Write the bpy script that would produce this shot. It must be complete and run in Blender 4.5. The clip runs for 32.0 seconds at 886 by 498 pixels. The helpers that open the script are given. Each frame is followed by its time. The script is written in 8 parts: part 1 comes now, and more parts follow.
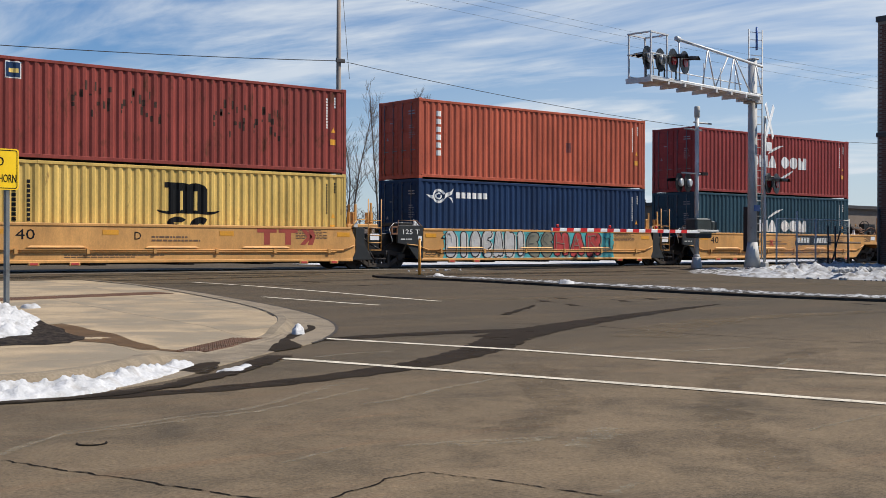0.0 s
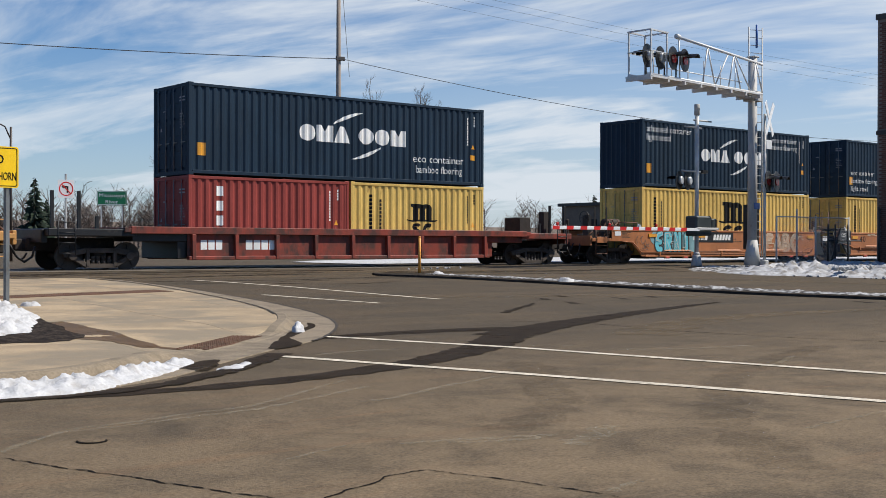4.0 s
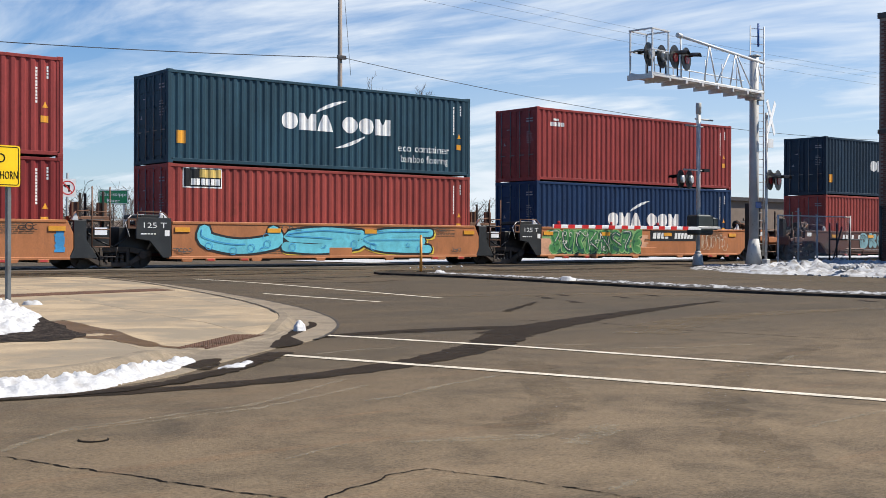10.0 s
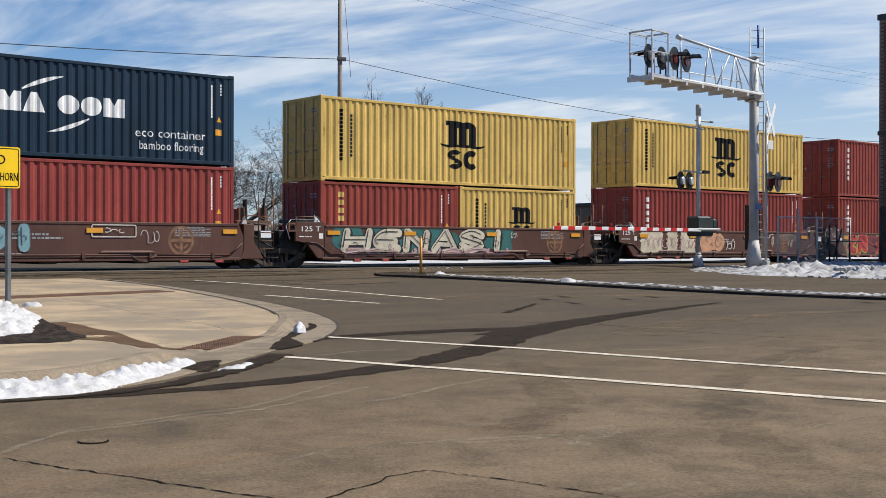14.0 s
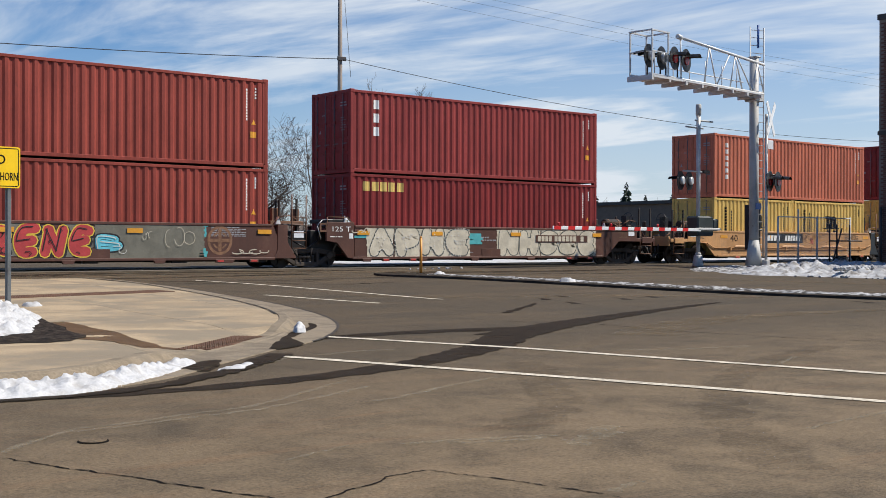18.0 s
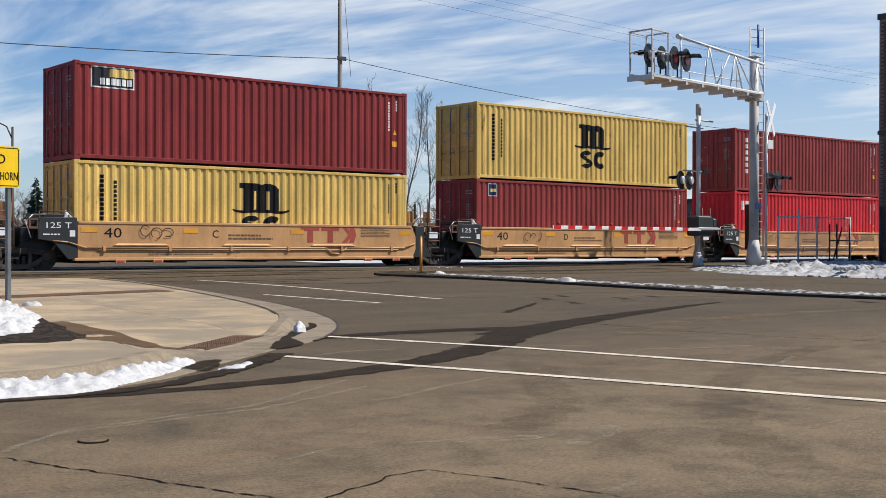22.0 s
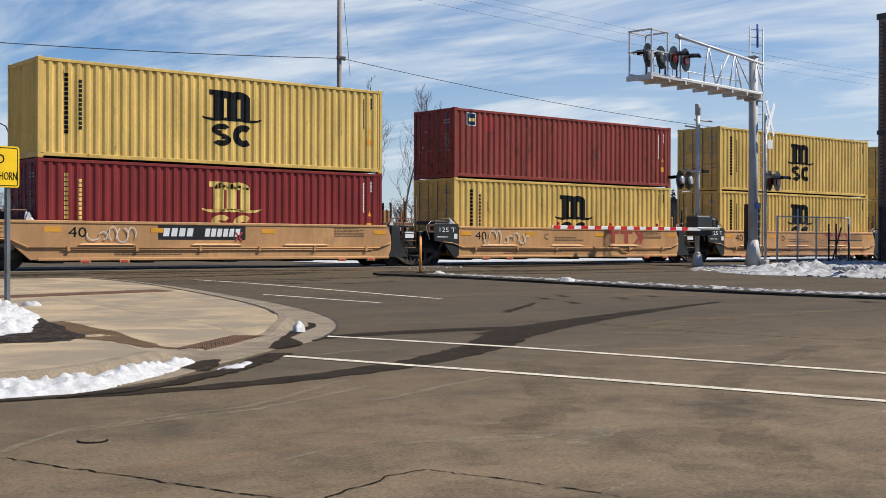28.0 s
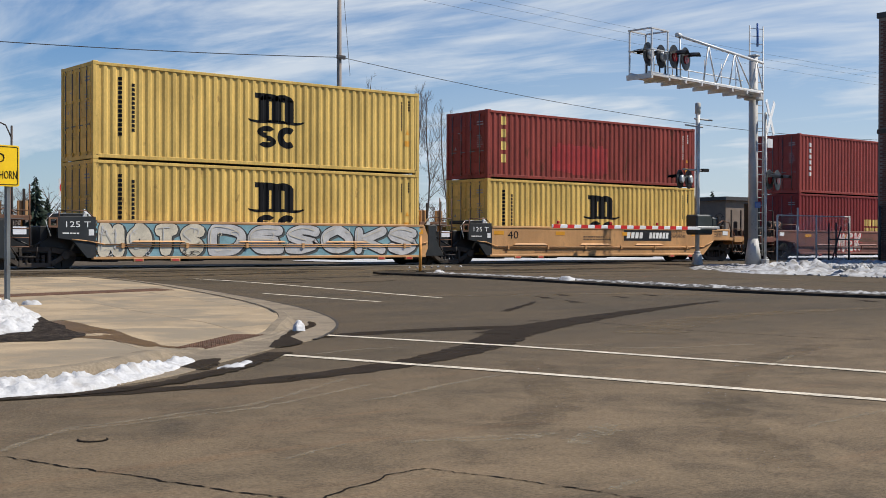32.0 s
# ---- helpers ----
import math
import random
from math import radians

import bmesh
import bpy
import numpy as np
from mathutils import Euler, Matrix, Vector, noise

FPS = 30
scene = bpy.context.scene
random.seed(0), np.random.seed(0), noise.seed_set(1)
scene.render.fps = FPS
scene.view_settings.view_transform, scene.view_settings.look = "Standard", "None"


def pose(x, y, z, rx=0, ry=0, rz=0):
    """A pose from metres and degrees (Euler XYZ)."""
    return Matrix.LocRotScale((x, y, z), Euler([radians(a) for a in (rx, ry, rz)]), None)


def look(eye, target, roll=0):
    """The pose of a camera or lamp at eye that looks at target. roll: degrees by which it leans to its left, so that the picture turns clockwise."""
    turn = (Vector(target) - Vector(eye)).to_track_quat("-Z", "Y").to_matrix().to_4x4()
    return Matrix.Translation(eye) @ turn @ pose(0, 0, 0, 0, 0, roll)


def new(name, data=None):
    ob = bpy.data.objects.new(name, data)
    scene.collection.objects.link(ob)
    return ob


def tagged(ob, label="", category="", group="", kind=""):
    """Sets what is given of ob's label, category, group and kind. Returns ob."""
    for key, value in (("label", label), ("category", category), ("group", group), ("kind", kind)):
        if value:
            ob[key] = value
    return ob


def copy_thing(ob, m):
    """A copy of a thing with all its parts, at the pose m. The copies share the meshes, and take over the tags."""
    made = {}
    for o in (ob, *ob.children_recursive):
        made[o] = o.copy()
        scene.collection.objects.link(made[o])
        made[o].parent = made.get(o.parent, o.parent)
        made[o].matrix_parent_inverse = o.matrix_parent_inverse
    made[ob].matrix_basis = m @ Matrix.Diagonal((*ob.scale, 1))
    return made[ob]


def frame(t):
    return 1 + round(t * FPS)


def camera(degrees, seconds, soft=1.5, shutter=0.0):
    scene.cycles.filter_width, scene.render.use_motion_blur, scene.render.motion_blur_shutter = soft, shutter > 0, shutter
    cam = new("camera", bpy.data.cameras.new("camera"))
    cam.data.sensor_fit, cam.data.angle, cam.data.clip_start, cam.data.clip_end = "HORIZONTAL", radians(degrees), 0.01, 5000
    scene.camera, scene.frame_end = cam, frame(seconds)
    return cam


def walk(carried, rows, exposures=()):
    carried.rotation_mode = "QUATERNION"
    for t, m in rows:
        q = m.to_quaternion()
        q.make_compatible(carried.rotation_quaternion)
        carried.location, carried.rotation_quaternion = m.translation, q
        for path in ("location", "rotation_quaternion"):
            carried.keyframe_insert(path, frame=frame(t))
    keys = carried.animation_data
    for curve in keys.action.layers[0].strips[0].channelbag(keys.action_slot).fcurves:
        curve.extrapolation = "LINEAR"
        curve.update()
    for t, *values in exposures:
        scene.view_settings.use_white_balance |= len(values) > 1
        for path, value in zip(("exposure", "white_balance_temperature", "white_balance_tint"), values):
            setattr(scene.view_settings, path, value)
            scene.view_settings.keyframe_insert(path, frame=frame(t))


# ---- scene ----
cam = camera(40.913, 32.0, soft=0.75)
EYE = (0.0, 0.0, 1.10)


def aim(yaw, pitch):
    a, b = radians(yaw), radians(pitch)
    way = Vector((math.sin(a) * math.cos(b), math.cos(a) * math.cos(b), math.sin(b)))
    return look(EYE, Vector(EYE) + way, 0.158)


# a held camera: it stays in one spot and sways by a tenth of a degree (seconds, yaw, pitch)
SWAY = [(0, 39.286, -0.142), (0.5, 39.262, -0.134), (1, 39.27, -0.159), (1.5, 39.278, -0.201), (2, 39.262, -0.234),
        (2.5, 39.27, -0.243), (3, 39.279, -0.226), (3.5, 39.287, -0.243), (5.5, 39.295, -0.243), (6, 39.295, -0.226),
        (6.5, 39.295, -0.226), (7, 39.295, -0.268), (7.5, 39.254, -0.377), (8, 39.245, -0.385), (8.5, 39.254, -0.351),
        (9, 39.229, -0.318), (9.5, 39.229, -0.31), (10, 39.221, -0.301), (11, 39.237, -0.31), (12, 39.229, -0.343),
        (12.5, 39.221, -0.318), (13, 39.221, -0.268), (13.5, 39.221, -0.251), (14, 39.221, -0.226)]
SWAY += [(14.5, 39.221, -0.218), (16.5, 39.221, -0.226), (17, 39.221, -0.226), (18, 39.221, -0.234), (18.5, 39.221, -0.209),
         (19, 39.221, -0.218), (20, 39.221, -0.209), (20.5, 39.221, -0.185), (21, 39.205, -0.193), (22, 39.221, -0.251),
         (23, 39.221, -0.268), (24, 39.221, -0.251), (24.5, 39.221, -0.251), (25, 39.221, -0.209), (25.5, 39.221, -0.118),
         (27.5, 39.229, -0.251), (28, 39.254, -0.26), (28.5, 39.254, -0.301), (29, 39.254, -0.309), (30, 39.254, -0.301),
         (31, 39.254, -0.31), (32, 39.254, -0.309)]
# the camera's own brightening, in stops
STOPS = [(0, -.05), (3, -.05), (7.5, .05), (8.0, .03), (8.15, .15), (8.5, .62), (9, .41), (9.5, .36), (10, .24), (10.5, .07), (11, -.11), (12, -.03), (14, .05), (21, .03), (22, .07), (23, .05),
         (25, .03), (25.5, .03), (27.5, .0), (28, .02), (28.15, .1), (28.5, .33), (29, .2), (30, -.09), (30.5, -.11), (31, -.15), (31.6, -.09), (32, -.06)]
walk(cam, [(t, aim(a, b)) for t, a, b in SWAY], exposures=[(t, s + 0.14) for t, s in STOPS])

# ---- daylight: a clear late-winter sky with thin streaks of cloud, sun from the far right ----
SUN_AZ, SUN_EL = 125.5, 51.0
world = bpy.data.worlds.new("sky")
scene.world = world
world.use_nodes = True
wn, wl = world.node_tree.nodes, world.node_tree.links
wn.clear()
sky = wn.new("ShaderNodeTexSky")
sky.sky_type, sky.sun_disc = "NISHITA", False
sky.sun_elevation, sky.sun_rotation = radians(SUN_EL), radians(SUN_AZ)
sky.air_density, sky.dust_density, sky.ozone_density = 1.0, 0.6, 2.0
tc = wn.new("ShaderNodeTexCoord")
sep = wn.new("ShaderNodeSeparateXYZ")
wl.new(tc.outputs["Generated"], sep.inputs[0])


def wmath(op, a, b):
    n = wn.new("ShaderNodeMath")
    n.operation = op
    for i, v in enumerate((a, b)):
        if isinstance(v, (int, float)):
            n.inputs[i].default_value = v
        else:
            wl.new(v, n.inputs[i])
    return n.outputs[0]


up = wmath("ADD", wmath("MAXIMUM", sep.outputs[2], 0.0), 0.26)
flat = wn.new("ShaderNodeCombineXYZ")
wl.new(wmath("DIVIDE", sep.outputs[0], up), flat.inputs[0])
wl.new(wmath("DIVIDE", sep.outputs[1], up), flat.inputs[1])


def cloud(turn, sx, sy, scale, lo, hi, detail, warp, shift):
    m = wn.new("ShaderNodeMapping")
    m.vector_type = "TEXTURE"
    m.inputs["Rotation"].default_value = (0, 0, radians(turn))
    m.inputs["Scale"].default_value = (1 / sx, 1 / sy, 1)
    m.inputs["Location"].default_value = (shift, shift * 0.7, 0)
    wl.new(flat.outputs[0], m.inputs[0])
    n = wn.new("ShaderNodeTexNoise")
    n.inputs["Scale"].default_value, n.inputs["Detail"].default_value = scale, detail
    n.inputs["Roughness"].default_value, n.inputs["Distortion"].default_value = 0.58, warp
    wl.new(m.outputs[0], n.inputs["Vector"])
    r = wn.new("ShaderNodeMapRange")
    r.interpolation_type = "SMOOTHSTEP"
    r.inputs[1].default_value, r.inputs[2].default_value = lo, hi
    wl.new(n.outputs[0], r.inputs[0])
    return r.outputs[0]


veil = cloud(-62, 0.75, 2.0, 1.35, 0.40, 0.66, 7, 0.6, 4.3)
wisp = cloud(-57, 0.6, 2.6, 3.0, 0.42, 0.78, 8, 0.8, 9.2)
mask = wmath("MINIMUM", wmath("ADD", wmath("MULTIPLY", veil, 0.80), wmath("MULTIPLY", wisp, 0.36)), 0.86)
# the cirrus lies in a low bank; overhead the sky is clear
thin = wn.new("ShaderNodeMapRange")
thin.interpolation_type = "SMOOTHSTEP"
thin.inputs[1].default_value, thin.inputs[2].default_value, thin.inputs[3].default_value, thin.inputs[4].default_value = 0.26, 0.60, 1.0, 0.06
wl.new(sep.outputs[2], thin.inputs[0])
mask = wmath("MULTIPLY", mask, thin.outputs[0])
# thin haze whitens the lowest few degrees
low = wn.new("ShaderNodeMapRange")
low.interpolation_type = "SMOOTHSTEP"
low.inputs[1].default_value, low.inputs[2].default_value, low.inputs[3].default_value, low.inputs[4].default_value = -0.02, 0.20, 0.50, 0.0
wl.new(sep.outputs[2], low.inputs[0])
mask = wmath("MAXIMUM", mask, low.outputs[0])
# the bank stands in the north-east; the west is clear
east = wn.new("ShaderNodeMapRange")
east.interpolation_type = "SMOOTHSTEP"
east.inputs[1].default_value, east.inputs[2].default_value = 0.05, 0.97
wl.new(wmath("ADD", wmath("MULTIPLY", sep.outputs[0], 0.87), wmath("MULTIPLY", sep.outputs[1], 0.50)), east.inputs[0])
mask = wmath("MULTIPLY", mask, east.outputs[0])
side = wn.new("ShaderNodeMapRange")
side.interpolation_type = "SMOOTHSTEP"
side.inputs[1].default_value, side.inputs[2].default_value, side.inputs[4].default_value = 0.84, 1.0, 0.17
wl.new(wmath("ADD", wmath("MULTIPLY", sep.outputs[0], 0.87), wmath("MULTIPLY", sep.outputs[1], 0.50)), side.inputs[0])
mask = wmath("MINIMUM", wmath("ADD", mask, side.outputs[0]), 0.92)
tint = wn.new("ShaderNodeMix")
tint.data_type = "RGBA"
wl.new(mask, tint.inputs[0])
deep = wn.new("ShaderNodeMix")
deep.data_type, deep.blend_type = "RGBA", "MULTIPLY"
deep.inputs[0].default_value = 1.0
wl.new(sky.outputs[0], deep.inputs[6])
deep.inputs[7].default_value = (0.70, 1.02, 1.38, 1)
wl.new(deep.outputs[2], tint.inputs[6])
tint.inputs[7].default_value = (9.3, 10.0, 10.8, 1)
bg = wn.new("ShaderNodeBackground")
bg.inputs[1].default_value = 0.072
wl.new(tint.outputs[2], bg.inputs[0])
wo = wn.new("ShaderNodeOutputWorld")
wl.new(bg.outputs[0], wo.inputs[0])

sun_data = bpy.data.lights.new("sun", "SUN")
sun_data.energy, sun_data.angle, sun_data.color = 5.0, radians(0.53), (1.0, 0.93, 0.82)
sun = new("sun", sun_data)
sa, se = radians(SUN_AZ), radians(SUN_EL)
SUN_DIR = Vector((math.sin(sa) * math.cos(se), math.cos(sa) * math.cos(se), math.sin(se)))
sun.matrix_basis = look(SUN_DIR * 200, (0, 0, 0))


# ---- materials ----
def mat(name, color, rough=0.6, metal=0.0, var=0.12, scale=1.5, bump=0.05, bscale=40.0, stain=None, stain_at=(0.58, 0.72),
        stain_scale=2.0, stretch=(1, 1, 1), spec=0.5, stain_rough=None, grain=0.06, coat=0.0, streak=0.0):
    """Paint, metal, stone or earth with variation at two scales, stains and fine relief; object space, shifted for each object."""
    m = bpy.data.materials.new(name)
    m.use_nodes = True
    n, l = m.node_tree.nodes, m.node_tree.links
    b = n["Principled BSDF"]
    tcx, oi = n.new("ShaderNodeTexCoord"), n.new("ShaderNodeObjectInfo")
    mul = n.new("ShaderNodeMath")
    mul.operation = "MULTIPLY"
    mul.inputs[1].default_value = 37.0
    l.new(oi.outputs["Random"], mul.inputs[0])
    mp = n.new("ShaderNodeMapping")
    mp.inputs["Scale"].default_value = stretch
    l.new(tcx.outputs["Object"], mp.inputs[0])
    add = n.new("ShaderNodeVectorMath")
    l.new(mp.outputs[0], add.inputs[0])
    l.new(mul.outputs[0], add.inputs[1])

    def noise_tex(s, detail=5.0, rough_=0.6):
        x = n.new("ShaderNodeTexNoise")
        x.inputs["Scale"].default_value, x.inputs["Detail"].default_value = s, detail
        x.inputs["Roughness"].default_value = rough_
        l.new(add.outputs[0], x.inputs["Vector"])
        return x.outputs[0]

    big, fine = noise_tex(scale), noise_tex(bscale, 3.0)
    val = n.new("ShaderNodeMapRange")
    val.inputs[1].default_value, val.inputs[2].default_value = 0.40, 0.60
    val.inputs[3].default_value, val.inputs[4].default_value = 1 - var, 1 + var
    l.new(big, val.inputs[0])
    gr = n.new("ShaderNodeMapRange")
    gr.inputs[1].default_value, gr.inputs[2].default_value = 0.38, 0.62
    gr.inputs[3].default_value, gr.inputs[4].default_value = 1 - grain, 1 + grain
    l.new(fine, gr.inputs[0])
    mm = n.new("ShaderNodeMath")
    mm.operation = "MULTIPLY"
    l.new(val.outputs[0], mm.inputs[0])
    l.new(gr.outputs[0], mm.inputs[1])
    tone = mm.outputs[0]
    if streak:
        # run-off streaks down an upright face
        m3 = n.new("ShaderNodeMapping")
        m3.inputs["Scale"].default_value = (7, 7, 0.5)
        l.new(add.outputs[0], m3.inputs[0])
        n3 = n.new("ShaderNodeTexNoise")
        n3.inputs["Scale"].default_value, n3.inputs["Detail"].default_value, n3.inputs["Roughness"].default_value = 1.0, 6, 0.7
        l.new(m3.outputs[0], n3.inputs["Vector"])
        r3 = n.new("ShaderNodeMapRange")
        r3.inputs[1].default_value, r3.inputs[2].default_value = 0.38, 0.62
        r3.inputs[3].default_value, r3.inputs[4].default_value = 1 - streak, 1 + streak
        l.new(n3.outputs[0], r3.inputs[0])
        m4 = n.new("ShaderNodeMath")
        m4.operation = "MULTIPLY"
        l.new(tone, m4.inputs[0])
        l.new(r3.outputs[0], m4.inputs[1])
        tone = m4.outputs[0]
    col = n.new("ShaderNodeVectorMath")
    col.operation = "SCALE"
    col.inputs[0].default_value = color
    l.new(tone, col.inputs["Scale"])
    out = col.outputs[0]
    b.inputs["Roughness"].default_value, b.inputs["Metallic"].default_value = rough, metal
    b.inputs["Specular IOR Level"].default_value = spec
    b.inputs["Coat Weight"].default_value = coat
    if stain:
        st = noise_tex(stain_scale, 7.0, 0.65)
        sm = n.new("ShaderNodeMapRange")
        sm.inputs[1].default_value, sm.inputs[2].default_value = stain_at
        l.new(st, sm.inputs[0])
        mx = n.new("ShaderNodeMix")
        mx.data_type = "RGBA"
        l.new(sm.outputs[0], mx.inputs[0])
        l.new(out, mx.inputs[6])
        mx.inputs[7].default_value = (*stain, 1)
        out = mx.outputs[2]
        if stain_rough is not None:
            rr = n.new("ShaderNodeMix")
            l.new(sm.outputs[0], rr.inputs[0])
            rr.inputs[2].default_value, rr.inputs[3].default_value = rough, stain_rough
            l.new(rr.outputs[0], b.inputs["Roughness"])
    l.new(out, b.inputs["Base Color"])
    if bump:
        bp = n.new("ShaderNodeBump")
        bp.inputs["Strength"].default_value, bp.inputs["Distance"].default_value = min(1, bump * 4), 0.01
        l.new(fine, bp.inputs["Height"])
        l.new(bp.outputs[0], b.inputs["Normal"])
    return m


RUSTY = (0.10, 0.035, 0.018)
PAINT = {}
for key, c in dict(maroon=(0.253, 0.040, 0.037), rust=(0.248, 0.048, 0.037), orange=(0.419, 0.094, 0.052), pink=(0.498, 0.149, 0.087),
                   navy=(0.009, 0.026, 0.048), blue=(0.008, 0.030, 0.087), teal=(0.019, 0.056, 0.082), yellow=(0.640, 0.432, 0.124),
                   red=(0.600, 0.030, 0.040), brick=(0.269, 0.049, 0.040), wine=(0.209, 0.026, 0.026), brown=(0.269, 0.052, 0.037)).items():
    PAINT[key] = mat(key + "_container_paint", c, rough=0.6, spec=0.25, var=0.13, scale=1.1, bump=0.02, bscale=25, stain=(0.022, 0.034, 0.050) if key in ("navy", "blue", "teal") else RUSTY,
                     stain_at=(0.56, 0.70) if key == "rust" else (0.63, 0.78), stain_scale=3.2, stretch=(1, 1, 0.35), stain_rough=0.85, streak=0.07 if key == "yellow" else 0.10)
CAR = {}
for key, c, st in (("gold", (0.60, 0.305, 0.092), (0.30, 0.15, 0.05)), ("orange", (0.409, 0.151, 0.053), (0.20, 0.085, 0.045)),
                   ("brown", (0.088, 0.034, 0.022), (0.15, 0.08, 0.05)), ("tan", (0.516, 0.277, 0.113), (0.28, 0.16, 0.08)),
                   ("redcar", (0.263, 0.041, 0.023), (0.075, 0.028, 0.020)), ("rustcar", (0.166, 0.058, 0.039), (0.10, 0.04, 0.03))):
    CAR[key] = mat(key + "_car_paint", c, rough=0.62, var=0.14, scale=0.9, bump=0.03, bscale=30, stain=st, stain_at=(0.42, 0.60) if key == "redcar" else (0.58, 0.80),
                   stain_scale=1.8, stretch=(1, 1, 0.6), streak=0.05)
M_BLACK = mat("black_paint", (0.009, 0.009, 0.010), rough=0.5, var=0.25, stain=(0.05, 0.04, 0.033), stain_scale=2.5)
M_CHAR = mat("charcoal_paint", (0.018, 0.021, 0.023), rough=0.55, var=0.2, stain=(0.04, 0.033, 0.028), stain_scale=3)
M_RUSTPOST = mat("rust_brown_painted_steel", (0.150, 0.072, 0.040), rough=0.75, var=0.25, stain=(0.05, 0.03, 0.02), stain_scale=5)
M_GRIME = mat("grimy_cast_steel", (0.024, 0.018, 0.015), rough=0.8, var=0.3, stain=(0.06, 0.036, 0.024), stain_scale=4)
M_FRAME = mat("dusty_cast_side_frame", (0.060, 0.047, 0.038), rough=0.85, var=0.3, stain=(0.025, 0.018, 0.014), stain_scale=4)
M_TREAD = mat("worn_wheel_steel", (0.045, 0.037, 0.032), rough=0.6, metal=0.3, stain=(0.02, 0.016, 0.013), stain_scale=5)
M_WHITE = mat("white_lettering", (0.78, 0.78, 0.76), rough=0.6, var=0.08, stain=(0.4, 0.37, 0.33), stain_at=(0.62, 0.8), stain_scale=5)
M_DIMPRINT = mat("faded_grey_print", (0.30, 0.30, 0.31), rough=0.7, var=0.2)
M_PRINT = mat("worn_brown_print", (0.13, 0.075, 0.042), rough=0.8, var=0.2)
M_INK = mat("black_lettering", (0.008, 0.009, 0.011), rough=0.8, spec=0.15, var=0.15)
M_YELLOW = mat("yellow_lettering", (0.66, 0.47, 0.13), rough=0.6)
M_AMBER = mat("amber_reflector", (0.72, 0.33, 0.035), rough=0.35, var=0.1)
M_REDINK = mat("red_lettering", (0.33, 0.055, 0.035), rough=0.6)
M_REFRED = mat("red_reflector", (0.50, 0.06, 0.05), rough=0.35)
M_GALV = mat("galvanised_steel", (0.53, 0.53, 0.52), rough=0.55, metal=0.1, var=0.12, stain=(0.30, 0.30, 0.30), stain_scale=4, bump=0.02)
M_ALU = mat("dull_aluminium", (0.62, 0.62, 0.61), rough=0.5, metal=0.15, var=0.1, stain=(0.42, 0.42, 0.42), stain_scale=3, bump=0.02)
M_GREYPOST = mat("grey_painted_steel", (0.46, 0.455, 0.44), rough=0.6, metal=0.0, var=0.1, stain=(0.22, 0.20, 0.18), stain_scale=3)
M_LENS = mat("red_signal_lens", (0.42, 0.012, 0.014), rough=0.35, var=0.05)
M_SIGNBACK = mat("black_signal_hood", (0.010, 0.010, 0.011), rough=0.45)
M_SILVER = mat("bare_metal_signal_back", (0.55, 0.56, 0.56), rough=0.4, metal=0.5)
M_SIGNY = mat("yellow_sign_sheeting", (0.95, 0.60, 0.005), rough=0.4, var=0.04, grain=0.02)
M_SIGNW = mat("white_sign_sheeting", (0.80, 0.81, 0.82), rough=0.4, var=0.04, grain=0.02)
M_SIGNG = mat("green_sign_sheeting", (0.015, 0.20, 0.085), rough=0.4, var=0.05)
M_DARKPOST = mat("dull_grey_post_steel", (0.17, 0.18, 0.18), rough=0.55, metal=0.3, var=0.12, stain=(0.10, 0.09, 0.08), stain_scale=4)
M_SIGNR = mat("red_sign_ink", (0.62, 0.028, 0.028), rough=0.4)
M_SIGNB = mat("blue_sign_ink", (0.03, 0.11, 0.36), rough=0.4)
M_POST = mat("orange_marker_post", (0.72, 0.30, 0.05), rough=0.5, stain=(0.45, 0.22, 0.07))
M_WOOD = mat("weathered_pole_wood", (0.30, 0.25, 0.21), rough=0.85, var=0.2, scale=3, stretch=(1, 1, 0.08), bump=0.1)
M_WIRE = mat("dark_cable", (0.03, 0.032, 0.036), rough=0.6)
M_BARK = mat("grey_brown_bark", (0.078, 0.060, 0.050), rough=0.9, var=0.25, scale=3, bump=0.1)
M_SLIM = mat("grey_young_bark", (0.14, 0.112, 0.092), rough=0.9, var=0.25, scale=3, bump=0.05)
M_TWIGS = mat("far_bare_twigs", (0.150, 0.118, 0.098), rough=0.95, var=0.3, scale=0.3)
M_NEEDLE = mat("dark_conifer_needles", (0.016, 0.030, 0.016), rough=0.9, var=0.4, scale=2)
M_SNOW = mat("old_snow", (0.50, 0.50, 0.505), rough=0.75, var=0.10, scale=5, bump=0.25, bscale=30, stain=(0.34, 0.32, 0.30), stain_at=(0.52, 0.72),
             stain_scale=6)
M_DIRTYSNOW = mat("dirty_ploughed_snow", (0.46, 0.455, 0.45), rough=0.8, var=0.25, scale=3, bump=0.25, bscale=14, stain=(0.055, 0.048, 0.040),
                  stain_at=(0.45, 0.55), stain_scale=7)
# dirty snow with the building's bluish shade put into its base colour
M_VERGESNOW = mat("shade_toned_dirty_snow", (0.40, 0.405, 0.415), rough=0.8, var=0.2, scale=3, bump=0.3, bscale=16, stain=(0.17, 0.155, 0.14), stain_at=(0.50, 0.62), stain_scale=3.5)
M_CONC = mat("broom_finished_concrete", (0.350, 0.265, 0.165), rough=0.9, var=0.13, scale=1.1, bump=0.08, bscale=60, stain=(0.235, 0.190, 0.130),
             stain_at=(0.45, 0.58), stain_scale=0.7, grain=0.12)
M_KERB = mat("worn_kerb_concrete", (0.215, 0.17, 0.115), rough=0.9, var=0.24, scale=2.2, bump=0.1, bscale=40, grain=0.15, stain=(0.14, 0.115, 0.085),
             stain_at=(0.52, 0.72), stain_scale=2.2)
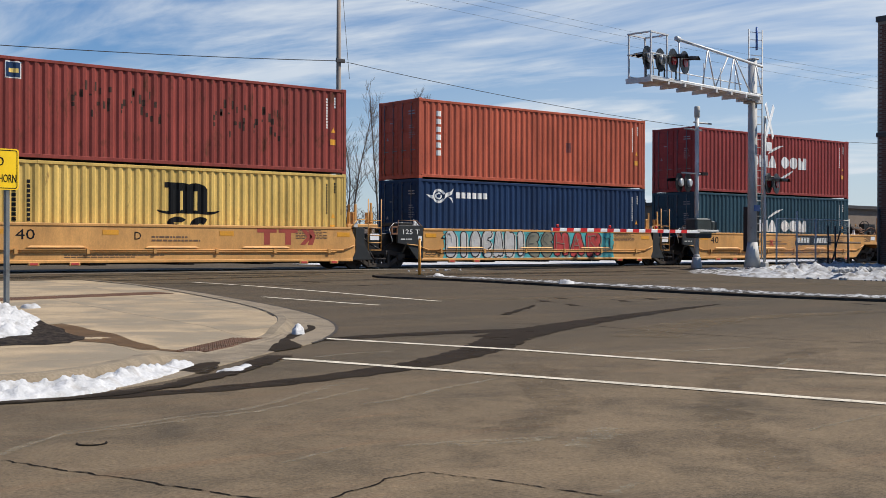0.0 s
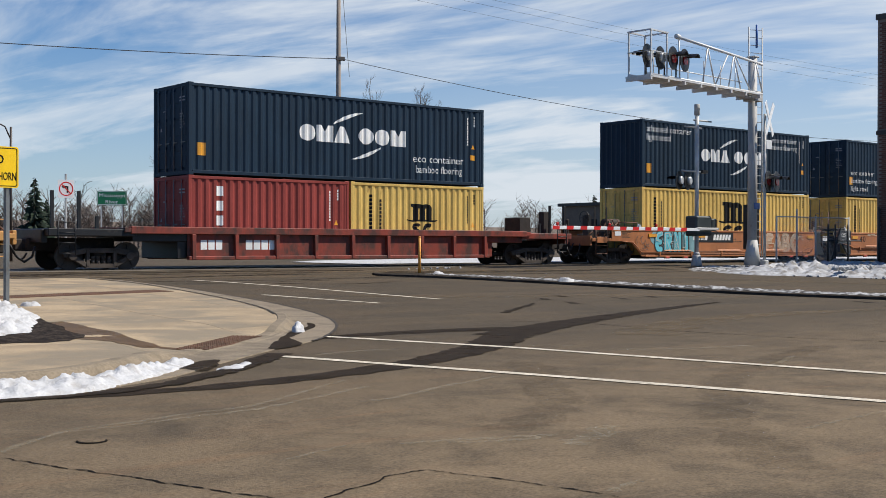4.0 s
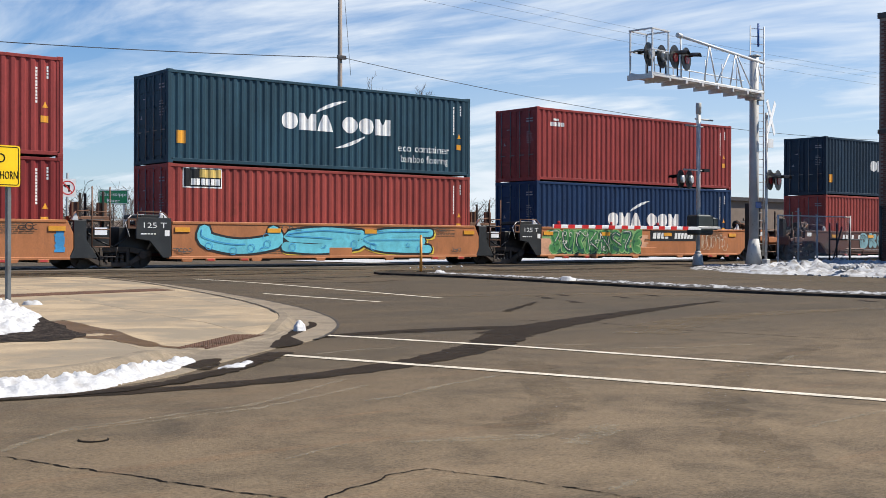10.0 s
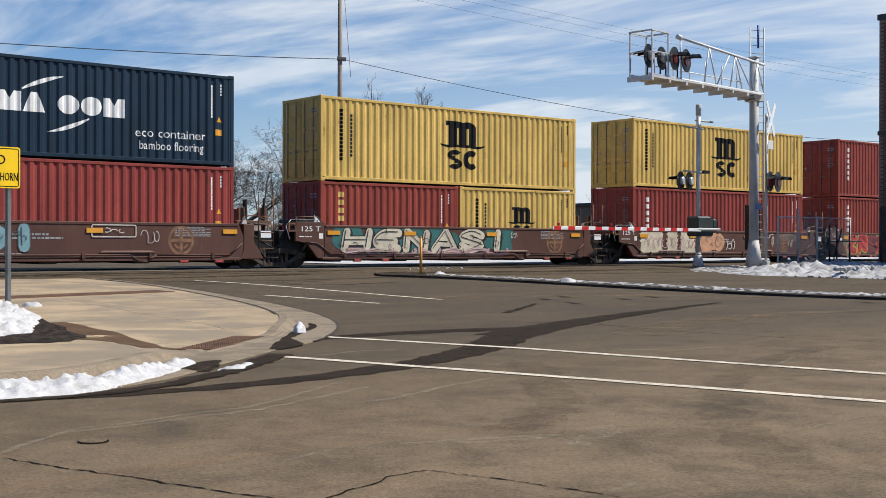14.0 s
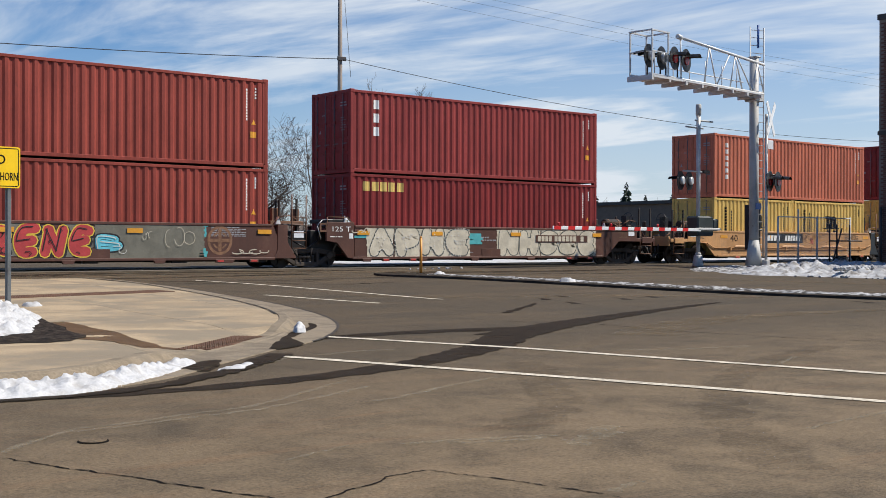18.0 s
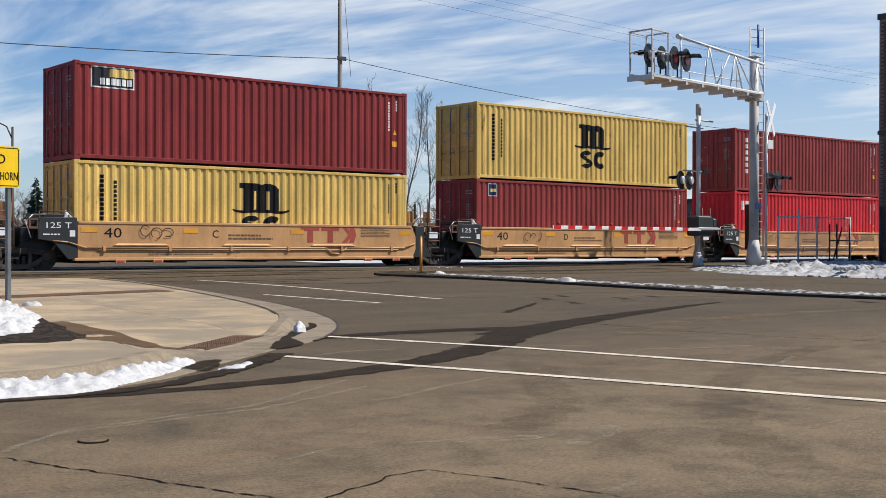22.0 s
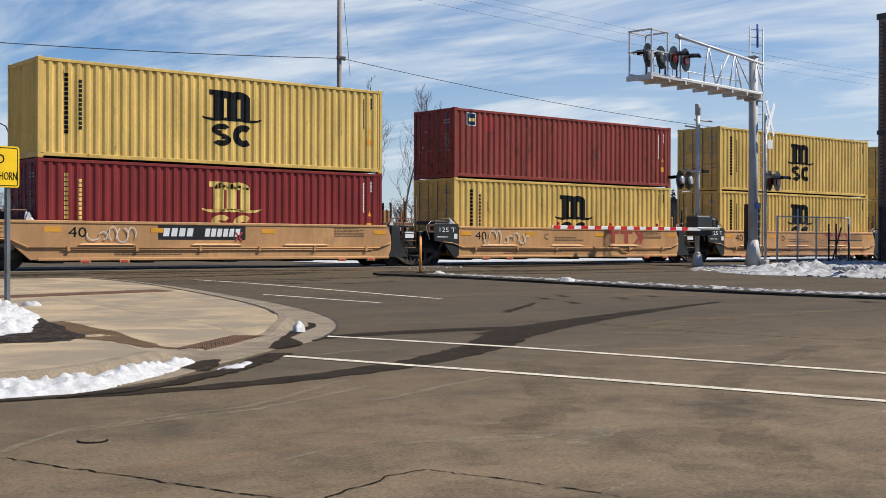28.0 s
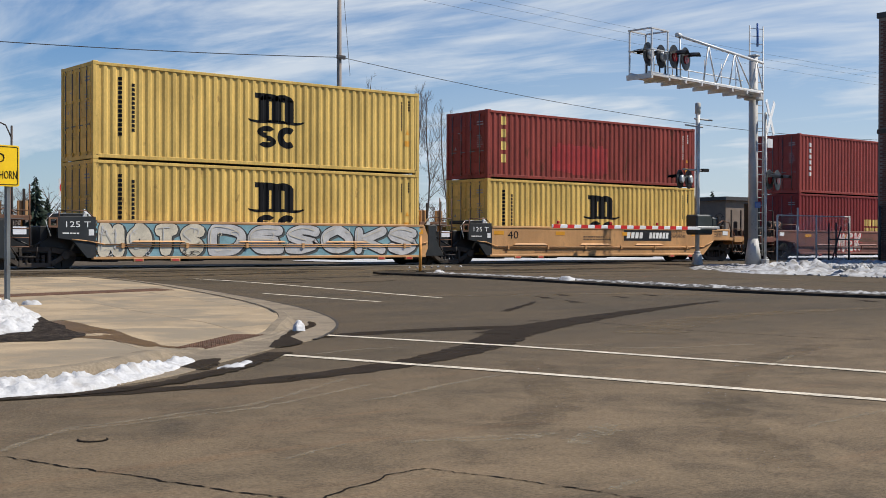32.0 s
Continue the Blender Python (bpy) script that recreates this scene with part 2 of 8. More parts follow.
M_TAR = mat("tar_filled_crack", (0.011, 0.009, 0.007), rough=0.95, spec=0.08)
M_JOINT = mat("dirt_filled_joint", (0.040, 0.032, 0.024), rough=0.9, var=0.3, scale=4)
M_GRIMYKERB = mat("grimy_kerb_stone", (0.040, 0.033, 0.026), rough=0.95, spec=0.08, var=0.3, scale=3, stain=(0.09, 0.08, 0.07), stain_scale=5)
M_GRAVEL = mat("dark_mulch_soil", (0.030, 0.023, 0.018), rough=0.95, var=0.6, scale=9, bump=0.3, bscale=26, grain=0.7, stain=(0.15, 0.13, 0.11), stain_at=(0.63, 0.70), stain_scale=22, spec=0.1)
M_BALLAST = mat("dark_ballast", (0.040, 0.034, 0.030), rough=0.95, var=0.35, scale=5, bump=0.3, bscale=20)
M_RAIL = mat("rail_steel", (0.10, 0.065, 0.05), rough=0.6, metal=0.4)
M_RAILTOP = mat("polished_rail_head", (0.45, 0.44, 0.43), rough=0.3, metal=0.9, var=0.05)
M_PANEL = mat("grey_crossing_panel", (0.125, 0.105, 0.082), rough=0.85, var=0.25, scale=1, stain=(0.055, 0.046, 0.038), stain_scale=1.5)
M_RUSTPLATE = mat("rusted_warning_plate", (0.105, 0.050, 0.026), rough=0.85, var=0.25, scale=3)
M_BRICK = mat("dark_red_brick", (0.135, 0.058, 0.042), rough=0.85, var=0.25, scale=4, bump=0.05)
M_MORTAR = mat("grey_mortar", (0.20, 0.17, 0.15), rough=0.9, var=0.15)
M_COPING = mat("dark_metal_coping", (0.05, 0.04, 0.036), rough=0.5)
M_FARWALL = mat("distant_tan_wall", (0.20, 0.15, 0.115), rough=0.85, var=0.06)
M_DARKGLASS = mat("dark_window", (0.02, 0.022, 0.025), rough=0.1)
M_CASE = mat("dark_steel_case", (0.035, 0.045, 0.046), rough=0.5, var=0.15)


def asphalt():
    """Sun-bleached asphalt: mottling, sandy grit drawn out by turning traffic, dark tyre tracks and pale aggregate."""
    m = bpy.data.materials.new("worn_asphalt")
    m.use_nodes = True
    n, l = m.node_tree.nodes, m.node_tree.links
    b = n["Principled BSDF"]
    b.inputs["Roughness"].default_value, b.inputs["Specular IOR Level"].default_value = 0.88, 0.3
    tx = n.new("ShaderNodeTexCoord")

    def spread(turn, sx, sy):
        mp = n.new("ShaderNodeMapping")
        mp.inputs["Rotation"].default_value, mp.inputs["Scale"].default_value = (0, 0, radians(turn)), (sx, sy, 1)
        l.new(tx.outputs["Object"], mp.inputs[0])
        return mp.outputs[0]

    def layer(vec, scale, detail, rough, lo, hi, top=1.0, warp=0.0, low=0.0):
        nz = n.new("ShaderNodeTexNoise")
        nz.inputs["Scale"].default_value, nz.inputs["Detail"].default_value = scale, detail
        nz.inputs["Roughness"].default_value, nz.inputs["Distortion"].default_value = rough, warp
        l.new(vec, nz.inputs["Vector"])
        mr = n.new("ShaderNodeMapRange")
        mr.inputs[1].default_value, mr.inputs[2].default_value, mr.inputs[3].default_value, mr.inputs[4].default_value = lo, hi, low, top
        l.new(nz.outputs[0], mr.inputs[0])
        return mr.outputs[0], nz.outputs[0]

    def over(fac, under, colour):
        mx = n.new("ShaderNodeMix")
        mx.data_type = "RGBA"
        l.new(fac, mx.inputs[0])
        if isinstance(under, tuple):
            mx.inputs[6].default_value = (*under, 1)
        else:
            l.new(under, mx.inputs[6])
        mx.inputs[7].default_value = (*colour, 1)
        return mx.outputs[2]

    def times(a, c):
        k = n.new("ShaderNodeMath")
        k.operation = "MULTIPLY"
        for i, v in enumerate((a, c)):
            if isinstance(v, float):
                k.inputs[i].default_value = v
            else:
                l.new(v, k.inputs[i])
        return k.outputs[0]

    plain, lane, cross = spread(0, 1, 1), spread(58, 0.16, 1.5), spread(-18, 0.2, 1.4)
    col = over(layer(plain, 0.5, 9, 0.72, 0.36, 0.64)[0], (0.082, 0.059, 0.035), (0.055, 0.043, 0.027))
    col = over(layer(lane, 0.9, 3, 0.5, 0.48, 0.74, 0.38, 0.5)[0], col, (0.140, 0.096, 0.052))
    col = over(layer(cross, 0.7, 3, 0.5, 0.52, 0.76, 0.42, 0.6)[0], col, (0.046, 0.038, 0.027))
    # rusty, sandy grit in the near lane, thinning out up the street
    sx = n.new("ShaderNodeSeparateXYZ")
    l.new(tx.outputs["Object"], sx.inputs[0])
    dr = n.new("ShaderNodeMapRange")
    dr.interpolation_type = "SMOOTHSTEP"
    dr.inputs[1].default_value, dr.inputs[2].default_value, dr.inputs[3].default_value, dr.inputs[4].default_value = 3.5, 12.0, 1.0, 0.0
    l.new(sx.outputs[1], dr.inputs[0])
    grit = times(dr.outputs[0], layer(plain, 1.3, 8, 0.68, 0.28, 0.58, 0.92, 0.4)[0])
    col = over(grit, col, (0.192, 0.139, 0.083))
    rusty = times(dr.outputs[0], layer(lane, 2.2, 6, 0.62, 0.56, 0.74, 0.30, 0.9)[0])
    col = over(rusty, col, (0.24, 0.120, 0.055))
    # mottling, speckle and pale stones
    _, mid = layer(plain, 5.0, 10, 0.82, 0, 1)
    _, fine = layer(plain, 42.0, 6, 0.8, 0, 1)
    mid_t, fine_t = n.new("ShaderNodeMapRange"), n.new("ShaderNodeMapRange")
    for node, src, lo, hi in ((mid_t, mid, 0.80, 1.20), (fine_t, fine, 0.45, 1.55)):
        node.inputs[1].default_value, node.inputs[2].default_value, node.inputs[3].default_value, node.inputs[4].default_value = 0.30, 0.70, lo, hi
        l.new(src, node.inputs[0])
    tone = times(mid_t.outputs[0], fine_t.outputs[0])
    sc = n.new("ShaderNodeVectorMath")
    sc.operation = "SCALE"
    l.new(col, sc.inputs[0])
    l.new(tone, sc.inputs["Scale"])
    vo = n.new("ShaderNodeTexVoronoi")
    vo.inputs["Scale"].default_value = 60
    l.new(tx.outputs["Object"], vo.inputs["Vector"])
    vr = n.new("ShaderNodeMapRange")
    vr.inputs[1].default_value, vr.inputs[2].default_value, vr.inputs[3].default_value, vr.inputs[4].default_value = 0.08, 0.30, 0.5, 0.0
    l.new(vo.outputs["Distance"], vr.inputs[0])
    col = over(vr.outputs[0], sc.outputs[0], (0.27, 0.22, 0.155))
    l.new(col, b.inputs["Base Color"])
    bp = n.new("ShaderNodeBump")
    bp.inputs["Strength"].default_value, bp.inputs["Distance"].default_value = 0.7, 0.012
    l.new(fine, bp.inputs["Height"])
    l.new(bp.outputs[0], b.inputs["Normal"])
    return m


def patchy(name, colour, lo, hi, scale, most=1.0):
    """Thin paint or dust that has worn through to what lies under it."""
    m = mat(name, colour, rough=0.85, spec=0.12, var=0.15, scale=3, grain=0.2)
    n, l = m.node_tree.nodes, m.node_tree.links
    tx = n.new("ShaderNodeTexCoord")
    nz = n.new("ShaderNodeTexNoise")
    nz.inputs["Scale"].default_value, nz.inputs["Detail"].default_value, nz.inputs["Roughness"].default_value = scale, 8, 0.75
    l.new(tx.outputs["Object"], nz.inputs["Vector"])
    mr = n.new("ShaderNodeMapRange")
    mr.inputs[1].default_value, mr.inputs[2].default_value, mr.inputs[4].default_value = lo, hi, most
    l.new(nz.outputs[0], mr.inputs[0])
    l.new(mr.outputs[0], n["Principled BSDF"].inputs["Alpha"])
    return m


M_ASPHALT = asphalt()
M_LINE = patchy("worn_road_paint", (0.56, 0.50, 0.40), 0.30, 0.46, 14)
M_WET = patchy("wet_asphalt", (0.026, 0.018, 0.011), 0.16, 0.44, 2.5, 0.92)
M_WETC = patchy("wet_concrete", (0.115, 0.068, 0.030), 0.20, 0.46, 2.2, 0.94)
M_WETC.node_tree.nodes["Principled BSDF"].inputs["Roughness"].default_value = 0.5
M_DAMP = patchy("damp_dirty_asphalt", (0.030, 0.024, 0.017), 0.36, 0.58, 1.6, 0.8)
M_SKID = patchy("rubbed_in_tyre_dust", (0.040, 0.033, 0.024), 0.34, 0.66, 7, 0.22)
M_CHALK = patchy("faint_old_road_paint", (0.31, 0.26, 0.185), 0.38, 0.66, 18, 0.66)
M_DUST = patchy("pale_road_dust", (0.175, 0.132, 0.085), 0.38, 0.62, 1.1, 0.7)


# ---- mesh helpers ----
def part(name, bm, material, parent=None, label=""):
    """Links a bmesh or mesh as one object under a thing or a part."""
    if isinstance(bm, bpy.types.Mesh):
        me = bm
    else:
        me = bpy.data.meshes.new(name)
        bm.to_mesh(me)
        bm.free()
        me.materials.append(material)
    ob = new(name, me)
    ob.parent = parent
    if label:
        ob["label"] = label
    return ob


def thing(name, m, label, category, group="", kind=""):
    ob = new(name)
    ob.empty_display_size = 0.2
    ob.matrix_basis = m
    return tagged(ob, label, category, group, kind)


def box(bm, x0, x1, y0, y1, z0, z1, m=None):
    vs = [bm.verts.new((x, y, z)) for z in (z0, z1) for y in (y0, y1) for x in (x0, x1)]
    for f in ((0, 2, 3, 1), (4, 5, 7, 6), (0, 1, 5, 4), (2, 6, 7, 3), (0, 4, 6, 2), (1, 3, 7, 5)):
        bm.faces.new([vs[i] for i in f])
    if m:
        bmesh.ops.transform(bm, matrix=m, verts=vs)
    return vs


def soft(bm, r=0.01, seg=1):
    bmesh.ops.bevel(bm, geom=bm.edges[:], offset=r, segments=seg, affect="EDGES", clamp_overlap=True)
    return bm


def boxes(*specs, r=0.0):
    bm = bmesh.new()
    for s in specs:
        box(bm, *s)
    return soft(bm, r) if r else bm


def tube(bm, a, b, r0, r1=None, n=8, caps=True):
    """A round bar from a to b."""
    a, b = Vector(a), Vector(b)
    r1 = r0 if r1 is None else r1
    q = (b - a).to_track_quat("Z", "Y")
    rings = []
    for p, r in ((a, r0), (b, r1)):
        rings.append([bm.verts.new(p + q @ Vector((r * math.cos(2 * math.pi * i / n), r * math.sin(2 * math.pi * i / n), 0))) for i in range(n)])
    for i in range(n):
        f = bm.faces.new((rings[0][i], rings[0][(i + 1) % n], rings[1][(i + 1) % n], rings[1][i]))
        f.smooth = n > 5
    if caps:
        bm.faces.new(rings[0][::-1])
        bm.faces.new(rings[1])


def tubes(*specs, n=8):
    bm = bmesh.new()
    for s in specs:
        tube(bm, *s, n=n)
    return bm


def bent(points, r, n=6):
    """A pipe through a few points."""
    bm = bmesh.new()
    for a, b in zip(points, points[1:]):
        tube(bm, a, b, r, n=n)
    return bm


def slab_xz(outline, y0, y1, r=0.0, bm=None):
    """A plate: an outline in x and z, thick from y0 to y1."""
    own = bm is None
    bm = bm or bmesh.new()
    a = [bm.verts.new((x, y0, z)) for x, z in outline]
    b = [bm.verts.new((x, y1, z)) for x, z in outline]
    n = len(a)
    fs = [bm.faces.new(a), bm.faces.new(b[::-1])]
    for i in range(n):
        fs.append(bm.faces.new((a[i], b[i], b[(i + 1) % n], a[(i + 1) % n])))
    bmesh.ops.recalc_face_normals(bm, faces=fs)
    if own and r:
        soft(bm, r)
    return bm


def smoothstep(a, b, x):
    u = min(1.0, max(0.0, (x - a) / (b - a)))
    return u * u * (3 - 2 * u)


def gz(y):
    """The street climbs gently to the rails."""
    return 0.17 * smoothstep(14, 27, y) + 0.12 * smoothstep(28, 33, y)


# ---- writing and painted marks ----
def text_shape(body, size):
    cu = bpy.data.curves.new("writing", "FONT")
    cu.body, cu.size, cu.resolution_u = body, size, 2
    ob = new("writing", cu)
    bpy.context.view_layer.update()
    me = bpy.data.meshes.new_from_object(ob.evaluated_get(bpy.context.evaluated_depsgraph_get()))
    bpy.data.objects.remove(ob)
    bpy.data.curves.remove(cu)
    return me


def writing(body, x, z, size, bm=None, width=None):
    """Letters standing in the x-z plane at y = 0, facing -y, their lower left corner at x, z; stretched to width if given."""
    bm = bm or bmesh.new()
    me = text_shape(body, size)
    tmp = bmesh.new()
    tmp.from_mesh(me)
    xs = [v.co.x for v in tmp.verts] or [0]
    k = width / (max(xs) - min(xs)) if width else 1.0
    x_min = min(xs)
    bmesh.ops.transform(tmp, matrix=Matrix(((k, 0, 0, x - x_min * k), (0, 0, 0, 0), (0, 1, 0, z), (0, 0, 0, 1))), verts=tmp.verts)
    tmp.to_mesh(me)
    tmp.free()
    bm.from_mesh(me)
    bpy.data.meshes.remove(me)
    return bm


def poly(bm, pts):
    return bm.faces.new([bm.verts.new((x, 0, z)) for x, z in pts])


def rect(bm, x0, x1, z0, z1):
    poly(bm, ((x0, z0), (x1, z0), (x1, z1), (x0, z1)))


def arc(bm, cx, cz, rx, rz, a0, a1, w0, w1, n=12):
    """A curved stroke that swells from w0 to w1 thick."""
    for i in range(n):
        q = []
        for u in (i / n, (i + 1) / n):
            a = radians(a0 + (a1 - a0) * u)
            w = w0 + (w1 - w0) * math.sin(math.pi * u) if w1 > w0 else w0
            q.append(((cx + rx * math.cos(a), cz + rz * math.sin(a)), (cx + (rx - w) * math.cos(a), cz + (rz - w) * math.sin(a))))
        poly(bm, (q[0][0], q[1][0], q[1][1], q[0][1]))


def chip(bm, kind, x, z, w, h):
    """One plain solid shape: a round, a notched block, a wedge or a bar."""
    if kind == "d":
        poly(bm, [(x + 0.5 * w + 0.5 * w * math.cos(radians(a)), z + 0.5 * h + 0.5 * h * math.sin(radians(a))) for a in range(0, 360, 24)])
    elif kind == "p":
        poly(bm, ((x, z), (x + w, z), (x + w, z + h), (x + 0.68 * w, z + h), (x + 0.5 * w, z + 0.62 * h), (x + 0.32 * w, z + h), (x, z + h)))
    elif kind == "w":
        poly(bm, ((x, z), (x + w, z), (x + 0.64 * w, z + h), (x + 0.36 * w, z + h)))
    else:
        rect(bm, x, x + w, z, z + h)


def blocks(bm, x, z, w, h, n, gap=0.22, kinds="b", slant=0.0):
    """n plain solid shapes in a row, in place of a company's name or a number."""
    bw = w / (n + (n - 1) * gap)
    first = len(bm.verts)
    for i in range(n):
        chip(bm, kinds[i % len(kinds)], x + i * bw * (1 + gap), z, bw, h)
    if slant:
        bm.verts.ensure_lookup_table()
        for v in bm.verts[first:]:
            v.co.x += slant * (v.co.z - z)


def column(bm, x, z_top, w, h, n, gap=0.35, kinds="b"):
    """n plain solid shapes one under the other."""
    bh = h / (n + (n - 1) * gap)
    for i in range(n):
        chip(bm, kinds[i % len(kinds)], x, z_top - i * bh * (1 + gap) - bh, w, bh)


def rounded(x0, x1, z0, z1, r, n=4):
    pts = []
    for cx, cz, a0 in ((x1 - r, z0 + r, -90), (x1 - r, z1 - r, 0), (x0 + r, z1 - r, 90), (x0 + r, z0 + r, 180)):
        pts += [(cx + r * math.cos(radians(a0 + 90 * i / n)), cz + r * math.sin(radians(a0 + 90 * i / n))) for i in range(n + 1)]
    return pts


def border(x0, x1, z0, z1, r, w):
    a, b = rounded(x0, x1, z0, z1, r), rounded(x0 + w, x1 - w, z0 + w, z1 - w, max(0.004, r - w))
    n = len(a)
    return [(a[i], a[(i + 1) % n], b[(i + 1) % n], b[i]) for i in range(n)]


def lines(bm, x, z_top, w, rows, h, pitch, rng):
    """Small print: rows of short bars."""
    for i in range(rows):
        x0, end = x, x + w * rng.uniform(0.6, 1.0)
        while x0 < end:
            ln = rng.uniform(0.06, 0.20)
            rect(bm, x0, min(end, x0 + ln), z_top - i * pitch - h, z_top - i * pitch)
            x0 += ln + 0.03
# ---- ground: one sheet out to the horizon ----
def ground_sheet():
    bm = bmesh.new()
    ys = [-3000, -400, -60, -20, 0, 4, 8, 12, 14, 16, 18, 20, 22, 24, 26, 27, 28, 29, 30, 31, 32, 33, 36, 60, 120, 400, 3000]
    xs = [-3000, -400, -100, -40, -20, -10, 0, 10, 20, 30, 40, 60, 100, 200, 600, 3000]
    rows = [[bm.verts.new((x, y, gz(y))) for x in xs] for y in ys]
    for a, b in zip(rows, rows[1:]):
        for i in range(len(xs) - 1):
            bm.faces.new((a[i], a[i + 1], b[i + 1], b[i])).smooth = True
    return bm


tagged(part("ground", ground_sheet(), M_ASPHALT), "worn grey-brown asphalt street with sandy grit", "ground", kind="structure")


def ribbon(points, w0, w1=None, lift=0.004, jag=0.0, seed=1, step=0.25):
    """A flat strip on the street along a line of (x, y) points, with an uneven edge if jag is given."""
    rng = random.Random(seed)
    w1 = w0 if w1 is None else w1
    bm = bmesh.new()
    pts = []
    for a, b in zip(points, points[1:]):
        n = max(1, int(math.dist(a, b) / step))
        pts += [(a[0] + (b[0] - a[0]) * i / n, a[1] + (b[1] - a[1]) * i / n) for i in range(n)]
    pts.append(points[-1])
    prev = None
    for i, (x, y) in enumerate(pts):
        q, p = pts[min(i + 1, len(pts) - 1)], pts[max(i - 1, 0)]
        dx, dy = q[0] - p[0], q[1] - p[1]
        d = math.hypot(dx, dy) or 1
        nx, ny = -dy / d, dx / d
        w = (w0 + (w1 - w0) * i / (len(pts) - 1)) / 2
        a, b = w + rng.uniform(-jag, jag), w + rng.uniform(-jag, jag)
        cur = [bm.verts.new((x + nx * a, y + ny * a, gz(y + ny * a) + lift)), bm.verts.new((x - nx * b, y - ny * b, gz(y - ny * b) + lift))]
        if prev:
            bm.faces.new((prev[0], prev[1], cur[1], cur[0]))
        prev = cur
    bmesh.ops.recalc_face_normals(bm, faces=bm.faces)
    return bm


def curve2(p0, p1, p2, n=14):
    """A bend through three control points."""
    return [((1 - u) ** 2 * p0[0] + 2 * u * (1 - u) * p1[0] + u * u * p2[0], (1 - u) ** 2 * p0[1] + 2 * u * (1 - u) * p1[1] + u * u * p2[1]) for u in [i / n for i in range(n + 1)]]


# road paint
for pts, w, name, lb in ((((6.05, 10.1), (7.0, 6.95), (7.75, 4.2), (8.3, 2.0)), 0.13, "road_marking", "white painted crosswalk line"),
                         (((7.75, 11.9), (8.55, 9.35), (9.4, 5.2), (10.0, 2.0)), 0.13, "road_marking", "white painted crosswalk line"),
                         (((14.0, 27.0), (14.42, 17.7)), 0.13, "road_marking", "thin white lane line"),
                         (((12.1, 20.4), (12.66, 17.3)), 0.12, "road_marking", "thin white lane line")):
    tagged(part(name, ribbon(pts, w, jag=0.008, seed=int(pts[0][0] * 10), lift=0.006), M_LINE), lb, "road marking", "white road lines", "structure")


def smooth_line(ctrl, n=8):
    """A smooth run through control points (Catmull-Rom)."""
    out = []
    p = [ctrl[0]] + list(ctrl) + [ctrl[-1]]
    for i in range(1, len(p) - 2):
        for k in range(n):
            u = k / n
            q = []
            for d in (0, 1):
                a, b, c, e = p[i - 1][d], p[i][d], p[i + 1][d], p[i + 2][d]
                q.append(0.5 * (2 * b + (c - a) * u + (2 * a - 5 * b + 4 * c - e) * u * u + (3 * b - a - 3 * c + e) * u ** 3))
            out.append(tuple(q))
    return out + [ctrl[-1]]


def shifted(line, d):
    """The line moved d metres to its right-hand side."""
    out = []
    for i, (x, y) in enumerate(line):
        q, p = line[min(i + 1, len(line) - 1)], line[max(i - 1, 0)]
        dx, dy = q[0] - p[0], q[1] - p[1]
        k = math.hypot(dx, dy) or 1
        out.append((x + dy / k * d, y - dx / k * d))
    return out


RAISE = 0.09


def ease(a, b, v):
    u = max(0.0, min(1.0, (v - a) / (b - a)))
    return u * u * (3 - 2 * u)


def walk_z(x, y):
    """Height of the pavement over the street: it dips to the gutter at the crossing ramp."""
    dx, dy = x - 6.5, y - 11.4
    along, inward = abs(dx * 0.74 + dy * 0.67), -dx * 0.67 + dy * 0.74
    return RAISE * (1 - 0.86 * (1 - ease(1.2, 2.1, along)) * max(0.0, min(1.0, 1 - inward / 1.5)))


KERB = smooth_line([(-30, 7.4), (-6, 8.1), (2.2, 9.05), (3.75, 9.25), (4.9, 10.15), (6.05, 11.1), (7.2, 12.0), (8.5, 13.65), (9.5, 15.6), (10.25, 18.0),
                    (10.85, 21.2), (11.3, 24.4), (11.5, 27.6)])


def kerb_body():
    """A kerb: rounded top, sloping face, then a gutter pan flush with the street."""
    rows = [(-0.16, RAISE - 0.002), (-0.15, RAISE + 0.008), (-0.04, RAISE + 0.008), (0.0, RAISE - 0.01), (0.05, 0.022), (0.08, 0.012), (0.62, 0.010), (0.63, -0.02)]
    bm = bmesh.new()
    grid = [[bm.verts.new((x, y, gz(y) + (max(0.013, z + walk_z(x, y) - RAISE) if z > 0.05 else z))) for x, y in shifted(KERB, d)] for d, z in rows]
    for a, b in zip(grid, grid[1:]):
        for i in range(len(KERB) - 1):
            bm.faces.new((a[i], b[i], b[i + 1], a[i + 1]))
    bmesh.ops.recalc_face_normals(bm, faces=bm.faces)
    return bm


for d, lift, w, i0, nm in ((-0.175, RAISE + 0.0105, 0.035, 60, "dark joint behind the kerb"), (0.635, 0.0125, 0.045, 46, "dark joint between gutter and asphalt")):
    tagged(part("kerb_joint", ribbon(shifted(KERB, d)[i0:], w, lift=lift, jag=0.008, seed=i0, step=0.1), M_JOINT), nm, "joint", "kerb joints", "structure")
tagged(part("kerb", kerb_body(), M_KERB), "worn concrete kerb and gutter round the corner", "kerb", kind="structure")


